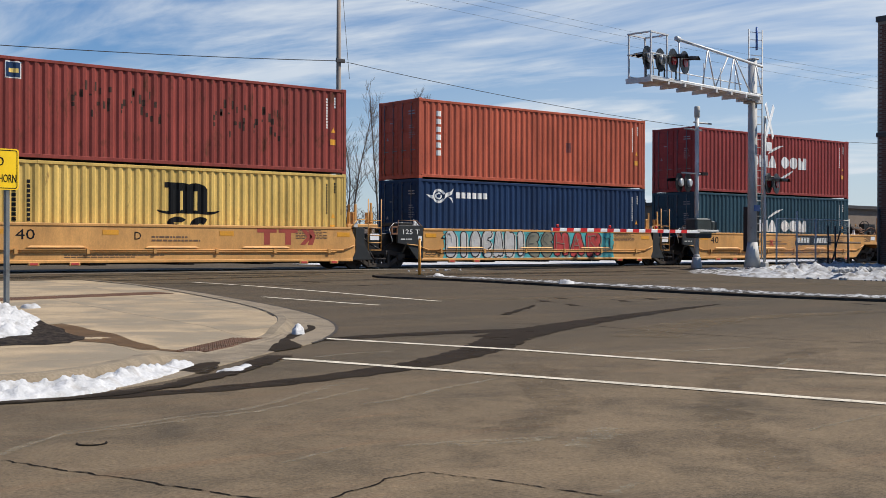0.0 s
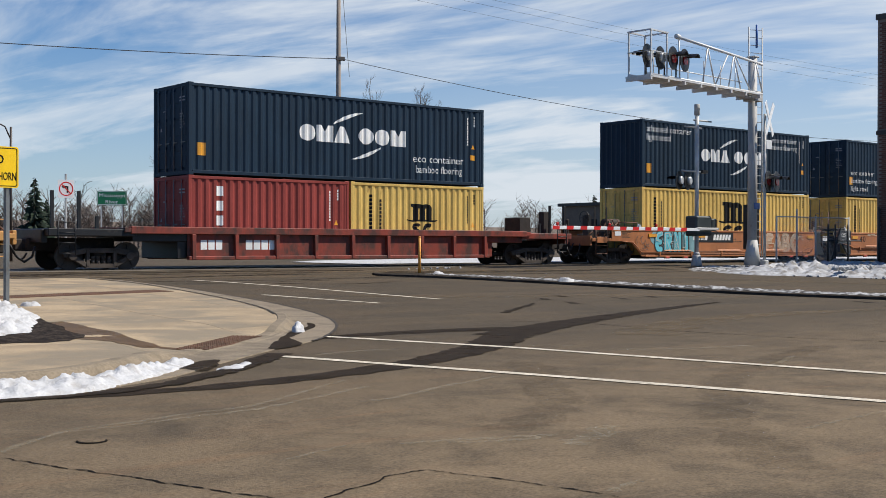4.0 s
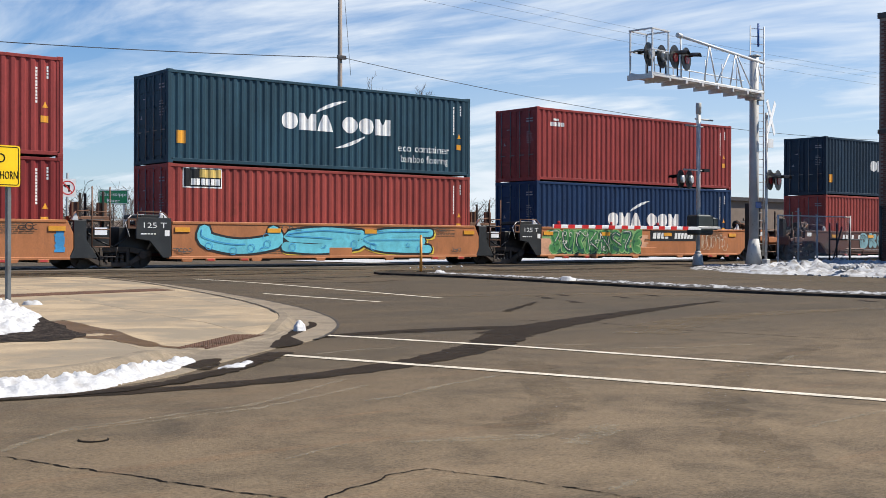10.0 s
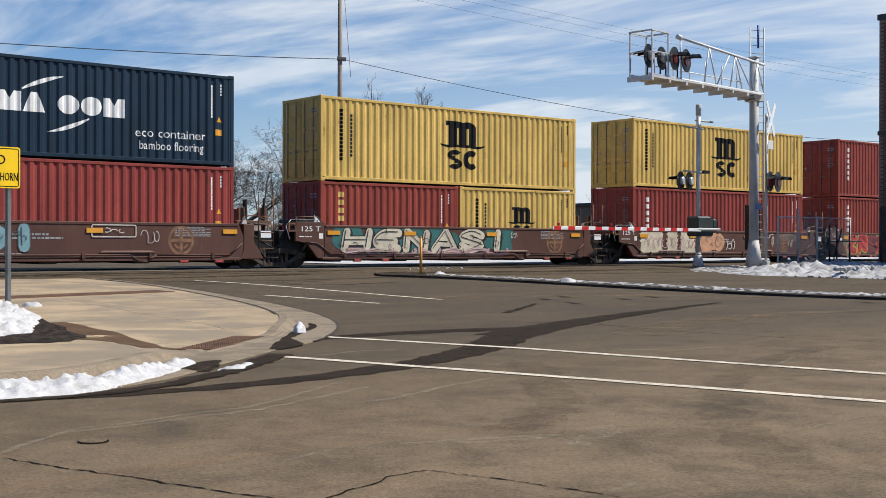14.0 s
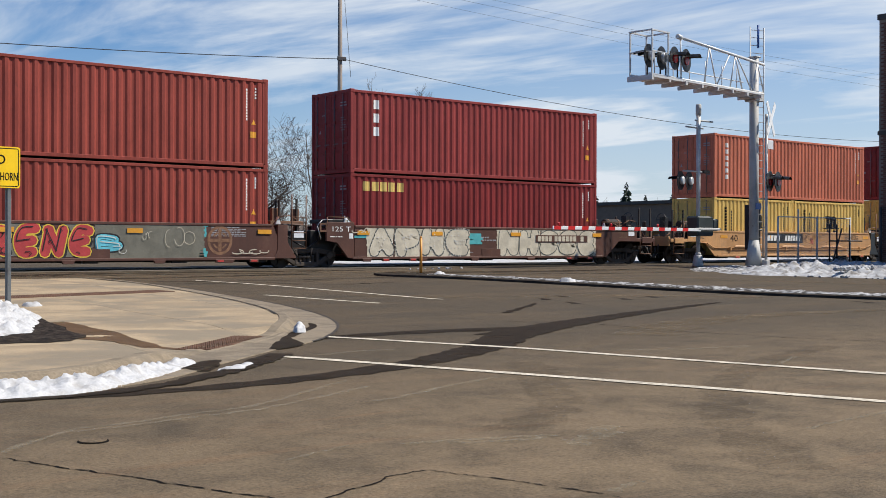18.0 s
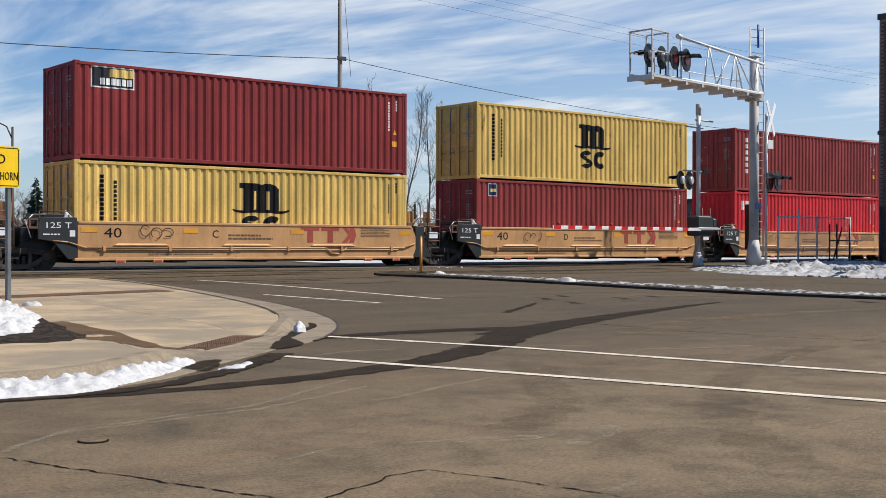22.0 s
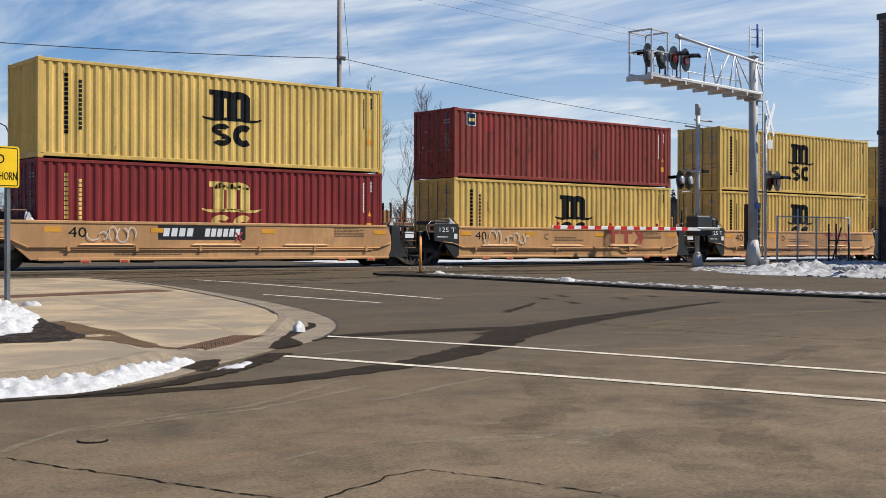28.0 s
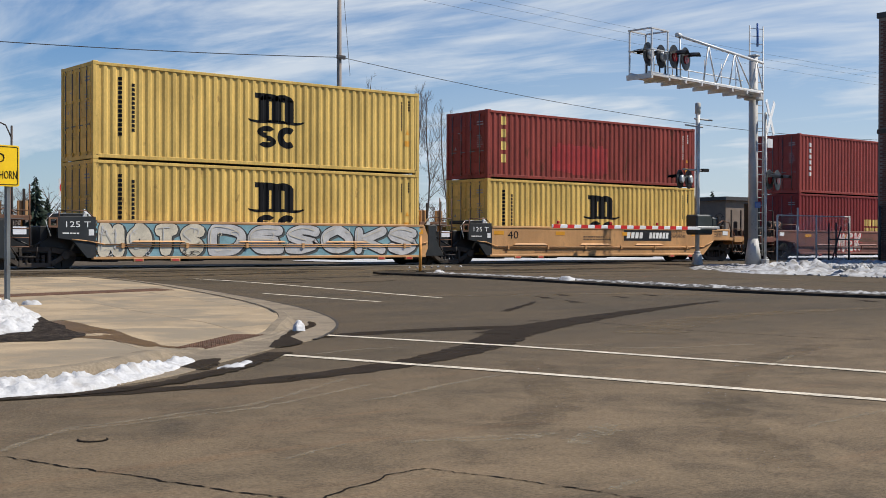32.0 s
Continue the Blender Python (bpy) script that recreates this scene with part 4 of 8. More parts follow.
TRACK_YC = 34.79
tagged(part("track_bed", boxes((27.5, 480, TRACK_YC - 2.4, TRACK_YC + 2.4, 0.10, 0.20), (-400, 8.0, TRACK_YC - 2.4, TRACK_YC + 2.4, 0.10, 0.20)), M_BALLAST), "dark dirty ballast bed", "track bed", kind="structure")
for dy, nm in ((-0.76, "near"), (0.76, "far")):
    r = thing("rail", pose(0, TRACK_YC + dy, 0), "steel rail with a polished head", "rail", "rails", "structure")
    part("rail_web", boxes((-400, 480, -0.012, 0.012, 0.13, 0.255), (-400, 480, -0.07, 0.07, 0.115, 0.135)), M_RAIL, r)
    part("rail_head", boxes((-400, 480, -0.036, 0.036, 0.252, 0.29), r=0.006), M_RAILTOP, r)
for i in range(7):
    for y0, y1 in ((TRACK_YC - 2.1, TRACK_YC - 0.86), (TRACK_YC - 0.66, TRACK_YC + 0.66), (TRACK_YC + 0.86, TRACK_YC + 2.1)):
        x = 8.0 + i * 2.78
        tagged(part("crossing_panel", boxes((x, x + 2.75, y0, y1, 0.05, 0.294), r=0.012), M_PANEL), "grey concrete crossing panel between the rails", "crossing panel", "crossing panels", "structure")
# snow lying beyond the track
flat_patch("snow_field", [(27, 37.6), (60, 37.6), (140, 37.6), (300, 37.6), (300, 60), (140, 58), (60, 52), (30, 46)], M_SNOW, 0.03, "old snow covering the ground beyond the rails", "snow", 3, 0.1)
flat_patch("snow_field", [(-40, 41), (0, 40), (8, 40.5), (9, 46), (0, 52), (-40, 55)], M_SNOW, 0.03, "old snow covering the ground beyond the rails", "snow", 3, 0.1)
# ---- shipping containers: x along the track from the left end, y from the street side, z from the base ----
CORR_DEPTH, CREST = 0.036, 0.012
LEN40, LEN20, HIGH, LOW = 12.192, 6.058, 2.896, 2.591


def waves(length):
    """The bends of the corrugated side: (x, depth) pairs."""
    x0, x1 = 0.21, length - 0.21
    n = round((x1 - x0) / 0.28)
    p = (x1 - x0) / n
    out = [(0.115, 0.0), (x0 - 0.02, 0.0)]
    for i in range(n):
        a = x0 + i * p
        out += [(a, 1.0), (a + 0.20 * p, 1.0), (a + 0.45 * p, 0.0), (a + 0.78 * p, 0.0)]
    out += [(x1, 0.4), (x1 + 0.03, 0.0), (length - 0.115, 0.0)]
    return out


def conform(bm, length, off=0.004):
    """Lays flat marks onto the corrugated side."""
    wv = waves(length)
    xs = [v.co.x for v in bm.verts]
    lo, hi = min(xs), max(xs)
    for x, _ in wv:
        if lo < x < hi:
            bmesh.ops.bisect_plane(bm, geom=bm.verts[:] + bm.edges[:] + bm.faces[:], plane_co=(x, 0, 0), plane_no=(1, 0, 0))
    wx, wd = [w[0] for w in wv], [w[1] for w in wv]
    for v in bm.verts:
        v.co.y = CREST + CORR_DEPTH * float(np.interp(v.co.x, wx, wd)) - off
    return bm


def sheet(bm, cols, axis_pts, flip):
    rows = [[bm.verts.new(p) for p in r] for r in axis_pts]
    for a, b in zip(rows, rows[1:]):
        for i in range(len(a) - 1):
            q = (a[i], a[i + 1], b[i + 1], b[i])
            bm.faces.new(q[::-1] if flip else q)


CACHE = {}


def shared(key, build, material):
    """One mesh for all alike pieces."""
    if key not in CACHE:
        me = bpy.data.meshes.new(str(key[0]))
        bm = build()
        bm.to_mesh(me)
        bm.free()
        me.materials.append(material)
        CACHE[key] = me
    return CACHE[key]


def side_panel(length, high, far):
    bm = bmesh.new()
    w = 2.438
    pts = []
    for z in (0.15, high - 0.10):
        pts.append([(x, (w - CREST - CORR_DEPTH * d) if far else (CREST + CORR_DEPTH * d), z) for x, d in waves(length)])
    sheet(bm, 0, pts, far)
    return bm


def end_wall(high, x, out):
    """Corrugated end wall at x; out = -1 or 1."""
    bm = bmesh.new()
    w, n = 2.438, 8
    y0, y1 = 0.15, w - 0.15
    p = (y1 - y0) / n
    prof = [(0.06, 0.0)]
    for i in range(n):
        a = y0 + i * p
        prof += [(a, 0.0), (a + 0.08, 1.0), (a + 0.17, 1.0), (a + 0.25, 0.0)]
    prof += [(w - 0.06, 0.0)]
    pts = [[(x - out * (0.02 + 0.045 * d), y, z) for y, d in prof] for z in (0.15, high - 0.10)]
    sheet(bm, 0, pts, out > 0)
    return bm


def roof_sheet(length, high):
    bm = bmesh.new()
    w = 2.438
    n = int(length / 0.21)
    xs = []
    for i in range(n):
        a = 0.08 + (length - 0.16) * i / n
        xs += [(a, 0.0), (a + 0.1, 0.0), (a + 0.12, 0.018), (a + 0.18, 0.018)]
    pts = [[(x, y, high - 0.035 + h) for x, h in xs] for y in (0.05, w - 0.05)]
    sheet(bm, 0, pts, False)
    return bm


def casting(bm, cx, cy, cz):
    vs = box(bm, cx - 0.089, cx + 0.089, cy - 0.081, cy + 0.081, cz - 0.059, cz + 0.059)
    return vs


def door_leaf(y0, y1, high):
    """A container door at the left end."""
    return boxes((0.025, 0.055, y0, y1, 0.17, high - 0.13), r=0.006)


def door_band(y0, y1, high, i):
    """One raised band pressed into the door."""
    h = (high - 0.35) / 5
    return boxes((0.008, 0.03, y0 + 0.06, y1 - 0.06, 0.24 + h * i, 0.24 + h * (i + 1) - 0.10), r=0.006)


def container(name, paint, high=HIGH, length=LEN40, doors=True, label="", marks=()):
    """marks: (part name, key, builder, material, label) laid on the street side."""
    pm, pk = PAINT[paint], paint
    c = thing(name, Matrix(), label, "shipping container", "stacked containers")
    k = (pk, high, length)
    w = 2.438
    part("side_panel", shared(("side_near", *k), lambda: side_panel(length, high, False), pm), pm, c)
    part("side_panel", shared(("side_far", *k), lambda: side_panel(length, high, True), pm), pm, c)
    part("roof", shared(("roof", *k), lambda: roof_sheet(length, high), pm), pm, c)
    part("floor", shared(("floor", *k), lambda: boxes((0.05, length - 0.05, 0.05, w - 0.05, 0.05, 0.16)), M_GRIME), M_GRIME, c)
    for y, nm in ((0.0, "near"), (w - 0.06, "far")):
        part("top_rail", shared(("top_rail", nm, *k), lambda: boxes((0.16, length - 0.16, y, y + 0.06, high - 0.115, high - 0.022), r=0.008), pm), pm, c)
        part("bottom_rail", shared(("bottom_rail", nm, *k), lambda: boxes((0.16, length - 0.16, y + 0.005, y + 0.055, 0.05, 0.16), r=0.008), pm), pm, c)
    for x, nm in ((0.0, "l"), (length - 0.115, "r")):
        for y, ny in ((0.0, "n"), (w - 0.13, "f")):
            part("corner_post", shared(("corner_post", nm, ny, *k), lambda: boxes((x, x + 0.115, y, y + 0.13, 0.1, high - 0.1), r=0.012), pm), pm, c)
    part("end_rail", shared(("end_rail", "t", *k), lambda: boxes((0.01, 0.07, 0.13, w - 0.13, high - 0.13, high - 0.01), r=0.008), pm), pm, c)
    part("end_rail", shared(("end_rail", "b", *k), lambda: boxes((0.01, 0.07, 0.13, w - 0.13, 0.02, 0.17), r=0.008), pm), pm, c)
    part("end_wall", shared(("end_wall", "r", *k), lambda: end_wall(high, length, 1), pm), pm, c)
    for x in (0.087, length - 0.087):
        for y in (0.077, w - 0.077):
            for z in (0.059, high - 0.057):
                def corner():
                    bm = bmesh.new()
                    casting(bm, x, y, z)
                    return soft(bm, 0.012)
                part("corner_casting", shared(("corner_casting", round(x, 2), round(y, 2), round(z, 2), *k), corner, pm), pm, c)
    if doors:
        for y0, y1, nm in ((0.14, 1.212, "n"), (1.226, 2.298, "f")):
            d = part("door", shared(("door", nm, *k), lambda: door_leaf(y0, y1, high), pm), pm, c)
            for i in range(5):
                part("door_band", shared(("door_band", nm, i, *k), lambda: door_band(y0, y1, high, i), pm), pm, d)
            for yy in (y0 + 0.30, y1 - 0.24):
                part("locking_rod", shared(("locking_rod", round(yy, 2), high), lambda: tubes(((-0.012, yy, 0.14), (-0.012, yy, high - 0.12), 0.017), n=6), M_DARKPOST), M_DARKPOST, d)
                part("rod_handle", shared(("rod_handle", round(yy, 2)), lambda: boxes((-0.03, -0.008, yy - 0.24, yy + 0.03, 1.02, 1.05)), M_DARKPOST), M_DARKPOST, d)
                for z in (0.16, 0.86, 1.75, high - 0.25):
                    part("rod_keeper", shared(("rod_keeper", round(yy, 2), round(z, 2), pk), lambda: boxes((-0.022, 0.01, yy - 0.05, yy + 0.05, z, z + 0.08)), pm), pm, d)

        def print_():
            rng = random.Random(5)
            bm = bmesh.new()
            lines(bm, -0.62, high - 0.42, 0.42, 2, 0.045, 0.10, rng)
            lines(bm, -0.60, high - 0.95, 0.36, 6, 0.028, 0.085, rng)
            lines(bm, -1.75, high - 0.80, 0.28, 1, 0.030, 0.085, rng)
            poly(bm, ((-1.95, high - 1.45), (-1.81, high - 1.45), (-1.88, high - 1.32)))
            bmesh.ops.transform(bm, matrix=Matrix(((0, 1, 0, 0.003), (-1, 0, 0, 0), (0, 0, 1, 0), (0, 0, 0, 1))), verts=bm.verts)
            return bm
        tagged(part("door_print", shared(("door_print", high), print_, M_DIMPRINT), M_DIMPRINT, c, "small faded print"), kind="stuff")
    else:
        part("end_wall", shared(("end_wall", "l", *k), lambda: end_wall(high, 0, -1), pm), pm, c)

    def ident():
        rng = random.Random(9)
        bm = bmesh.new()
        column(bm, length - 0.80, high - 0.35, 0.062, 1.02, 11)
        column(bm, length - 0.47, high - 0.30, 0.055, 0.36, 4)
        for i in range(4):
            poly(bm, ((length - 0.75 + i * 0.12, high - 0.075), (length - 0.69 + i * 0.12, high - 0.075), (length - 0.63 + i * 0.12, high - 0.03), (length - 0.69 + i * 0.12, high - 0.03)))
        return conform(bm, length, 0.006)
    ink = M_INK if paint == "yellow" else M_WHITE
    tagged(part("number_column", shared(("number_column", high, length, ink.name), ident, ink), ink, c, "upright column of small marks"), kind="stuff")

    def warn(square):
        bm = bmesh.new()
        if square:
            rect(bm, length - 0.66, length - 0.42, high - 1.92, high - 1.73)
        else:
            poly(bm, ((length - 0.62, high - 1.50), (length - 0.42, high - 1.50), (length - 0.52, high - 1.32)))
        return conform(bm, length, 0.007)
    for square in (0, 1):
        part("warning_sticker", shared(("warning_sticker", square, high, length), lambda: warn(square), M_AMBER), M_AMBER, c, "yellow warning sticker")
    if paint in ("navy", "teal"):
        part("height_sticker", shared(("height_sticker", high, length), lambda: conform(patch(0.30, 0.60, 0.62, 1.02)(high, length), length, 0.007), M_AMBER), M_AMBER, c, "amber sticker")
    for i, (nm, key, build, mt, lb) in enumerate(marks):
        mark = part(nm, shared((nm, key, high, length), lambda: conform(build(high, length), length, 0.004 + 0.004 * i), mt), mt, c, lb)
        if nm in ("name_column", "name_row", "lettering", "label_name"):
            tagged(mark, kind="stuff")
    return c


# ---- marks on the sides; trade names become plain shapes ----
def emblem_m(z_low, cx, sub=True):
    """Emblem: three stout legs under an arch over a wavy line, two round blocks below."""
    def build(high, length):
        bm = bmesh.new()
        u = length * cx
        zt = high - 0.50
        small, drop = (0.66, 0.20) if length < 7.0 else (1.0, 0.0)
        for i in range(3):
            rect(bm, u - 0.58 + i * 0.42, u - 0.58 + i * 0.42 + 0.32, zt - 0.86, zt - 0.16)
        rect(bm, u - 0.72, u - 0.28, zt - 0.16, zt)
        for i in range(2):
            arc(bm, u - 0.21 + i * 0.42, zt - 0.22, 0.35, 0.22, 0, 180, 0.17, 0.17, 10)
            rect(bm, u - 0.28 + i * 0.42, u - 0.14 + i * 0.42, zt - 0.24, zt - 0.10)
        arc(bm, u - 0.55, zt - 0.80, 0.40, 0.14, 190, 350, 0.06, 0.09, 10)
        arc(bm, u, zt - 0.94, 0.42, 0.12, 20, 160, 0.06, 0.10, 10)
        arc(bm, u + 0.55, zt - 0.80, 0.40, 0.14, 190, 350, 0.06, 0.09, 10)
        if sub:
            arc(bm, u - 0.33, zt - 1.20, 0.30, 0.19, 30, 270, 0.17, 0.17, 14)
            arc(bm, u - 0.33, zt - 1.50, 0.30, 0.19, 210, 450, 0.17, 0.17, 14)
            arc(bm, u + 0.36, zt - 1.35, 0.34, 0.34, 50, 310, 0.20, 0.20, 16)
        for v in bm.verts:
            v.co.x, v.co.z = u + (v.co.x - u) * 1.14 * small, zt - drop + (v.co.z - zt) * 1.04 * small
        return bm
    return build


def side_words(high, length):
    bm = bmesh.new()
    column(bm, 0.80, high - 0.42, 0.11, 1.75, 13)
    column(bm, 1.22, high - 0.58, 0.11, 1.45, 11)
    return bm


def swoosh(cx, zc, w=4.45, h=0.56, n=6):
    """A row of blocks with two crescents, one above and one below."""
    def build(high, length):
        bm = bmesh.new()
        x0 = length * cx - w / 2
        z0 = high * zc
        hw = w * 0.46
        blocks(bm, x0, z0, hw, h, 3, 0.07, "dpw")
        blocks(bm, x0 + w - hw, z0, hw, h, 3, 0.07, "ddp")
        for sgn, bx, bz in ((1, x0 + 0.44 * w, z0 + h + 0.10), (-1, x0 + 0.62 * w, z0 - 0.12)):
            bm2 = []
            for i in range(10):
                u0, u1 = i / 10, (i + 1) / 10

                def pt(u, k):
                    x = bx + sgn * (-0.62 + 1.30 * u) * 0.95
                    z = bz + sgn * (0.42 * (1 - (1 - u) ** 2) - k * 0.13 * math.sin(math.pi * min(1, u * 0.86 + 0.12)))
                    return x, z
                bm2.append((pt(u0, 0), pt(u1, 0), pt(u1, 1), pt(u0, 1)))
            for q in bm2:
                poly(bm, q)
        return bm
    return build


def words(*rows):
    """Readable words: (text, x, height above the base, size, width)."""
    def build(high, length):
        bm = bmesh.new()
        for body, x, z, size, width in rows:
            writing(body, x, z, size, bm, width)
        return bm
    return build


def tall_name(n, x=0.84, w=0.22, h=1.62, top=0.42):
    def build(high, length):
        bm = bmesh.new()
        column(bm, x, high - top, w, h, n, 0.5)
        return bm
    return build


def row_name(n, x, z, w, h):
    def build(high, length):
        bm = bmesh.new()
        blocks(bm, x, z, w, h, n, 0.24)
        return bm
    return build


def patch(x0, x1, z0, z1):
    """A plain panel; heights are those on a tall box and shift with the roof."""
    def build(high, length):
        bm = bmesh.new()
        rect(bm, x0, x1, z0 + high - HIGH, z1 + high - HIGH)
        return bm
    return build


def leaf(x, z, r):
    """A round emblem split in two leaning halves."""
    def build(high, length):
        bm = bmesh.new()
        arc(bm, x, z, r, r, 95, 265, r * 0.75, r * 0.75, 12)
        arc(bm, x + 0.12 * r, z + 0.1 * r, r, r * 1.1, -80, 80, r * 0.75, r * 0.75, 12)
        return bm
    return build


def crescent_horse(x, z):
    """A curled emblem: a spiral with a prancing tail."""
    def build(high, length):
        bm = bmesh.new()
        arc(bm, x, z, 0.30, 0.26, 20, 330, 0.09, 0.09, 18)
        arc(bm, x, z, 0.16, 0.13, 60, 380, 0.06, 0.06, 14)
        poly(bm, ((x + 0.25, z - 0.1), (x + 0.62, z + 0.08), (x + 0.72, z + 0.30), (x + 0.55, z + 0.18), (x + 0.3, z + 0.1)))
        poly(bm, ((x + 0.45, z - 0.02), (x + 0.70, z - 0.25), (x + 0.63, z - 0.05)))
        poly(bm, ((x - 0.62, z + 0.05), (x - 0.3, z - 0.12), (x - 0.3, z + 0.02)))
        return bm
    return build


def marks_for(brand):
    W, Y, I, B = M_WHITE, M_YELLOW, M_INK, M_BLACK
    if brand in ("m", "m_red"):
        ink = Y if brand == "m_red" else I
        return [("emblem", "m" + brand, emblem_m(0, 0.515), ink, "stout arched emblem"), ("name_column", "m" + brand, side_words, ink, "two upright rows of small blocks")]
    if brand == "m_old":
        return [("emblem", "mold", emblem_m(0, 0.515, True), I, "stout arched emblem, partly worn away"), ("name_column", "mm", side_words, I, "two upright rows of small blocks")]
    if brand == "m20":
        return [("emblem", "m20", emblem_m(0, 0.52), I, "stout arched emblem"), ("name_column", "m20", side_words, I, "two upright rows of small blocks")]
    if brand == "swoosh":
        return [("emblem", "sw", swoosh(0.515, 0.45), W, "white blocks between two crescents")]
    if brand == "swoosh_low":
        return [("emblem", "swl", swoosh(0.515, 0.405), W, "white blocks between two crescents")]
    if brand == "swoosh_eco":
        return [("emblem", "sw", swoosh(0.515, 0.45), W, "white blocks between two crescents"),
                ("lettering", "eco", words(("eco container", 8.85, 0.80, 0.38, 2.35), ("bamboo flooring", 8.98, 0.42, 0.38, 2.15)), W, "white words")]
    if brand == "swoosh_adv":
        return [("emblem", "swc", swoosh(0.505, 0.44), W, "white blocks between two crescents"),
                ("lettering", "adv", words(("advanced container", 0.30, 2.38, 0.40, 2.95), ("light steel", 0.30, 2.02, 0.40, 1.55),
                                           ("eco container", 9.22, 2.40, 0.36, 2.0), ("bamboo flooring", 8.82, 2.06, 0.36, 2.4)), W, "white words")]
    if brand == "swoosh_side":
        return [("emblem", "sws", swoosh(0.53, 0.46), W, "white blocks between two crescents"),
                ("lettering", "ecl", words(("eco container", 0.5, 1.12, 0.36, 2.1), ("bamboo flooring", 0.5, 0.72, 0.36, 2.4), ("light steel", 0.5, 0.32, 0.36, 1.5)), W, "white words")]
    if brand == "tall6":
        return [("name_column", "t6", tall_name(6), W, "upright white blocks")]
    if brand == "tall3":
        return [("name_column", "t3", tall_name(3, 0.98, 0.24, 1.25, 0.32), W, "upright white blocks")]
    if brand == "tall4":
        return [("name_column", "t4", tall_name(4, 0.70, 0.26, 1.75, 0.22), Y, "upright yellow blocks")]
    if brand == "tall4_20":
        return [("name_column", "t420", tall_name(4, 0.75, 0.22, 1.0, 0.35), Y, "upright yellow blocks")]
    if brand == "flag":
        return [("label_border", "fl", patch(0.60, 1.07, 2.26, 2.74), W, "white rim"), ("label_panel", "fl", patch(0.63, 1.04, 2.29, 2.71), PAINT["blue"], "small navy panel"),
                ("label_edge", "fl", patch(0.70, 0.98, 2.42, 2.54), Y, "yellow band")]
    if brand == "lamp":
        return [("label_border", "lm", patch(0.52, 1.88, 2.15, 2.79), W, "white rim"), ("label_panel", "lm", patch(0.56, 1.84, 2.19, 2.75), B, "black panel"), ("label_edge", "lm", patch(1.10, 1.82, 2.48, 2.73), Y, "yellow band"),
                ("label_name", "lm", row_name(6, 0.80, 2.24, 0.98, 0.20), W, "white blocks")]
    if brand == "row5":
        return [("name_row", "r5", row_name(5, 0.55, 2.30, 1.75, 0.32), Y, "yellow blocks")]
    if brand == "row3":
        return [("name_row", "r3", row_name(3, 0.55, 2.05, 0.75, 0.42), W, "white blocks")]
    if brand == "small":
        return [("name_row", "sm", row_name(4, 0.75, 2.18, 0.75, 0.16), W, "small white blocks"), ("emblem", "sm", patch(0.9, 1.2, 2.4, 2.48), W, "")]
    if brand == "leaf":
        return [("name_row", "lf", row_name(4, 5.75, 1.36, 1.45, 0.34), Y, "yellow blocks"), ("emblem", "lf", leaf(7.95, 1.48, 0.44), Y, "yellow leaf emblem"),
                ("label_name", "lf", row_name(9, 5.75, 1.10, 1.45, 0.18), Y, "small yellow blocks")]
    if brand == "horse":
        return [("emblem", "hs", crescent_horse(0.95, 2.28), W, "white curled emblem"), ("name_row", "hs", row_name(6, 1.75, 2.22, 1.55, 0.22), W, "white blocks")]
    return []


COLOUR_WORDS = dict(maroon="maroon", rust="rust-streaked red-brown", orange="faded orange-red", pink="sun-bleached salmon", navy="dark navy blue",
                    blue="deep blue", teal="faded teal blue", yellow="mustard yellow", red="bright red", brick="dull brick red", wine="dark wine red", brown="reddish brown")
BRAND_WORDS = dict(m="a black arched emblem", m_red="a cream arched emblem", m_old="a worn black arched emblem", m20="a black arched emblem", swoosh="white blocks and crescents", swoosh_low="white blocks and crescents",
                   swoosh_eco="a white emblem and words", swoosh_adv="white emblem and corner words", swoosh_side="white emblem and three word lines",
                   tall6="an upright row of white blocks", tall3="three upright white shapes", tall4="four upright cream blocks", tall4_20="four upright cream blocks",
                   flag="a small blue label", lamp="a black and yellow label", row5="a row of yellow blocks", row3="a row of white blocks", small="a tiny white mark",
                   leaf="a yellow leaf emblem", horse="a white curled emblem", plain="plain sides")

PROTO = {}


def stacked(where, spec, s, base, bottom):
    """Puts one container, or a pair of short ones, at s metres along the track."""
    out = []
    x = s
    for paint, brand, *opt in spec:
        length = LEN20 if "20" in opt else LEN40
        high = LOW if ("low" in opt or "20" in opt) else HIGH
        doors = "blind" not in opt
        key = (paint, brand, high, length, doors, bottom)
        if key not in PROTO:
            short = "20-foot" if length < 7 else "40-foot"
            lb = "%s %s container, %s" % (COLOUR_WORDS[paint], short, BRAND_WORDS[brand])
            lb += ", stacked on top" if not bottom and len(lb.split()) < 9 else ""
            PROTO[key] = ob = container("shipping_container", paint, high, length, doors, lb, marks_for(brand))
        else:
            ob = copy_thing(PROTO[key], Matrix())
        out.append((ob, x, base))
        x += length + 0.076
    return out, base + (LOW if ("20" in spec[0][2:] or "low" in spec[0][2:]) else HIGH)


# ---- articulated well cars: local z is the height above the street, x = 0 at the container's left end ----
RAIL_Z, TRACK_Y, NEAR_Y = 0.29, 34.79, 33.57
WHEEL_R = 0.42
WHEELS = []


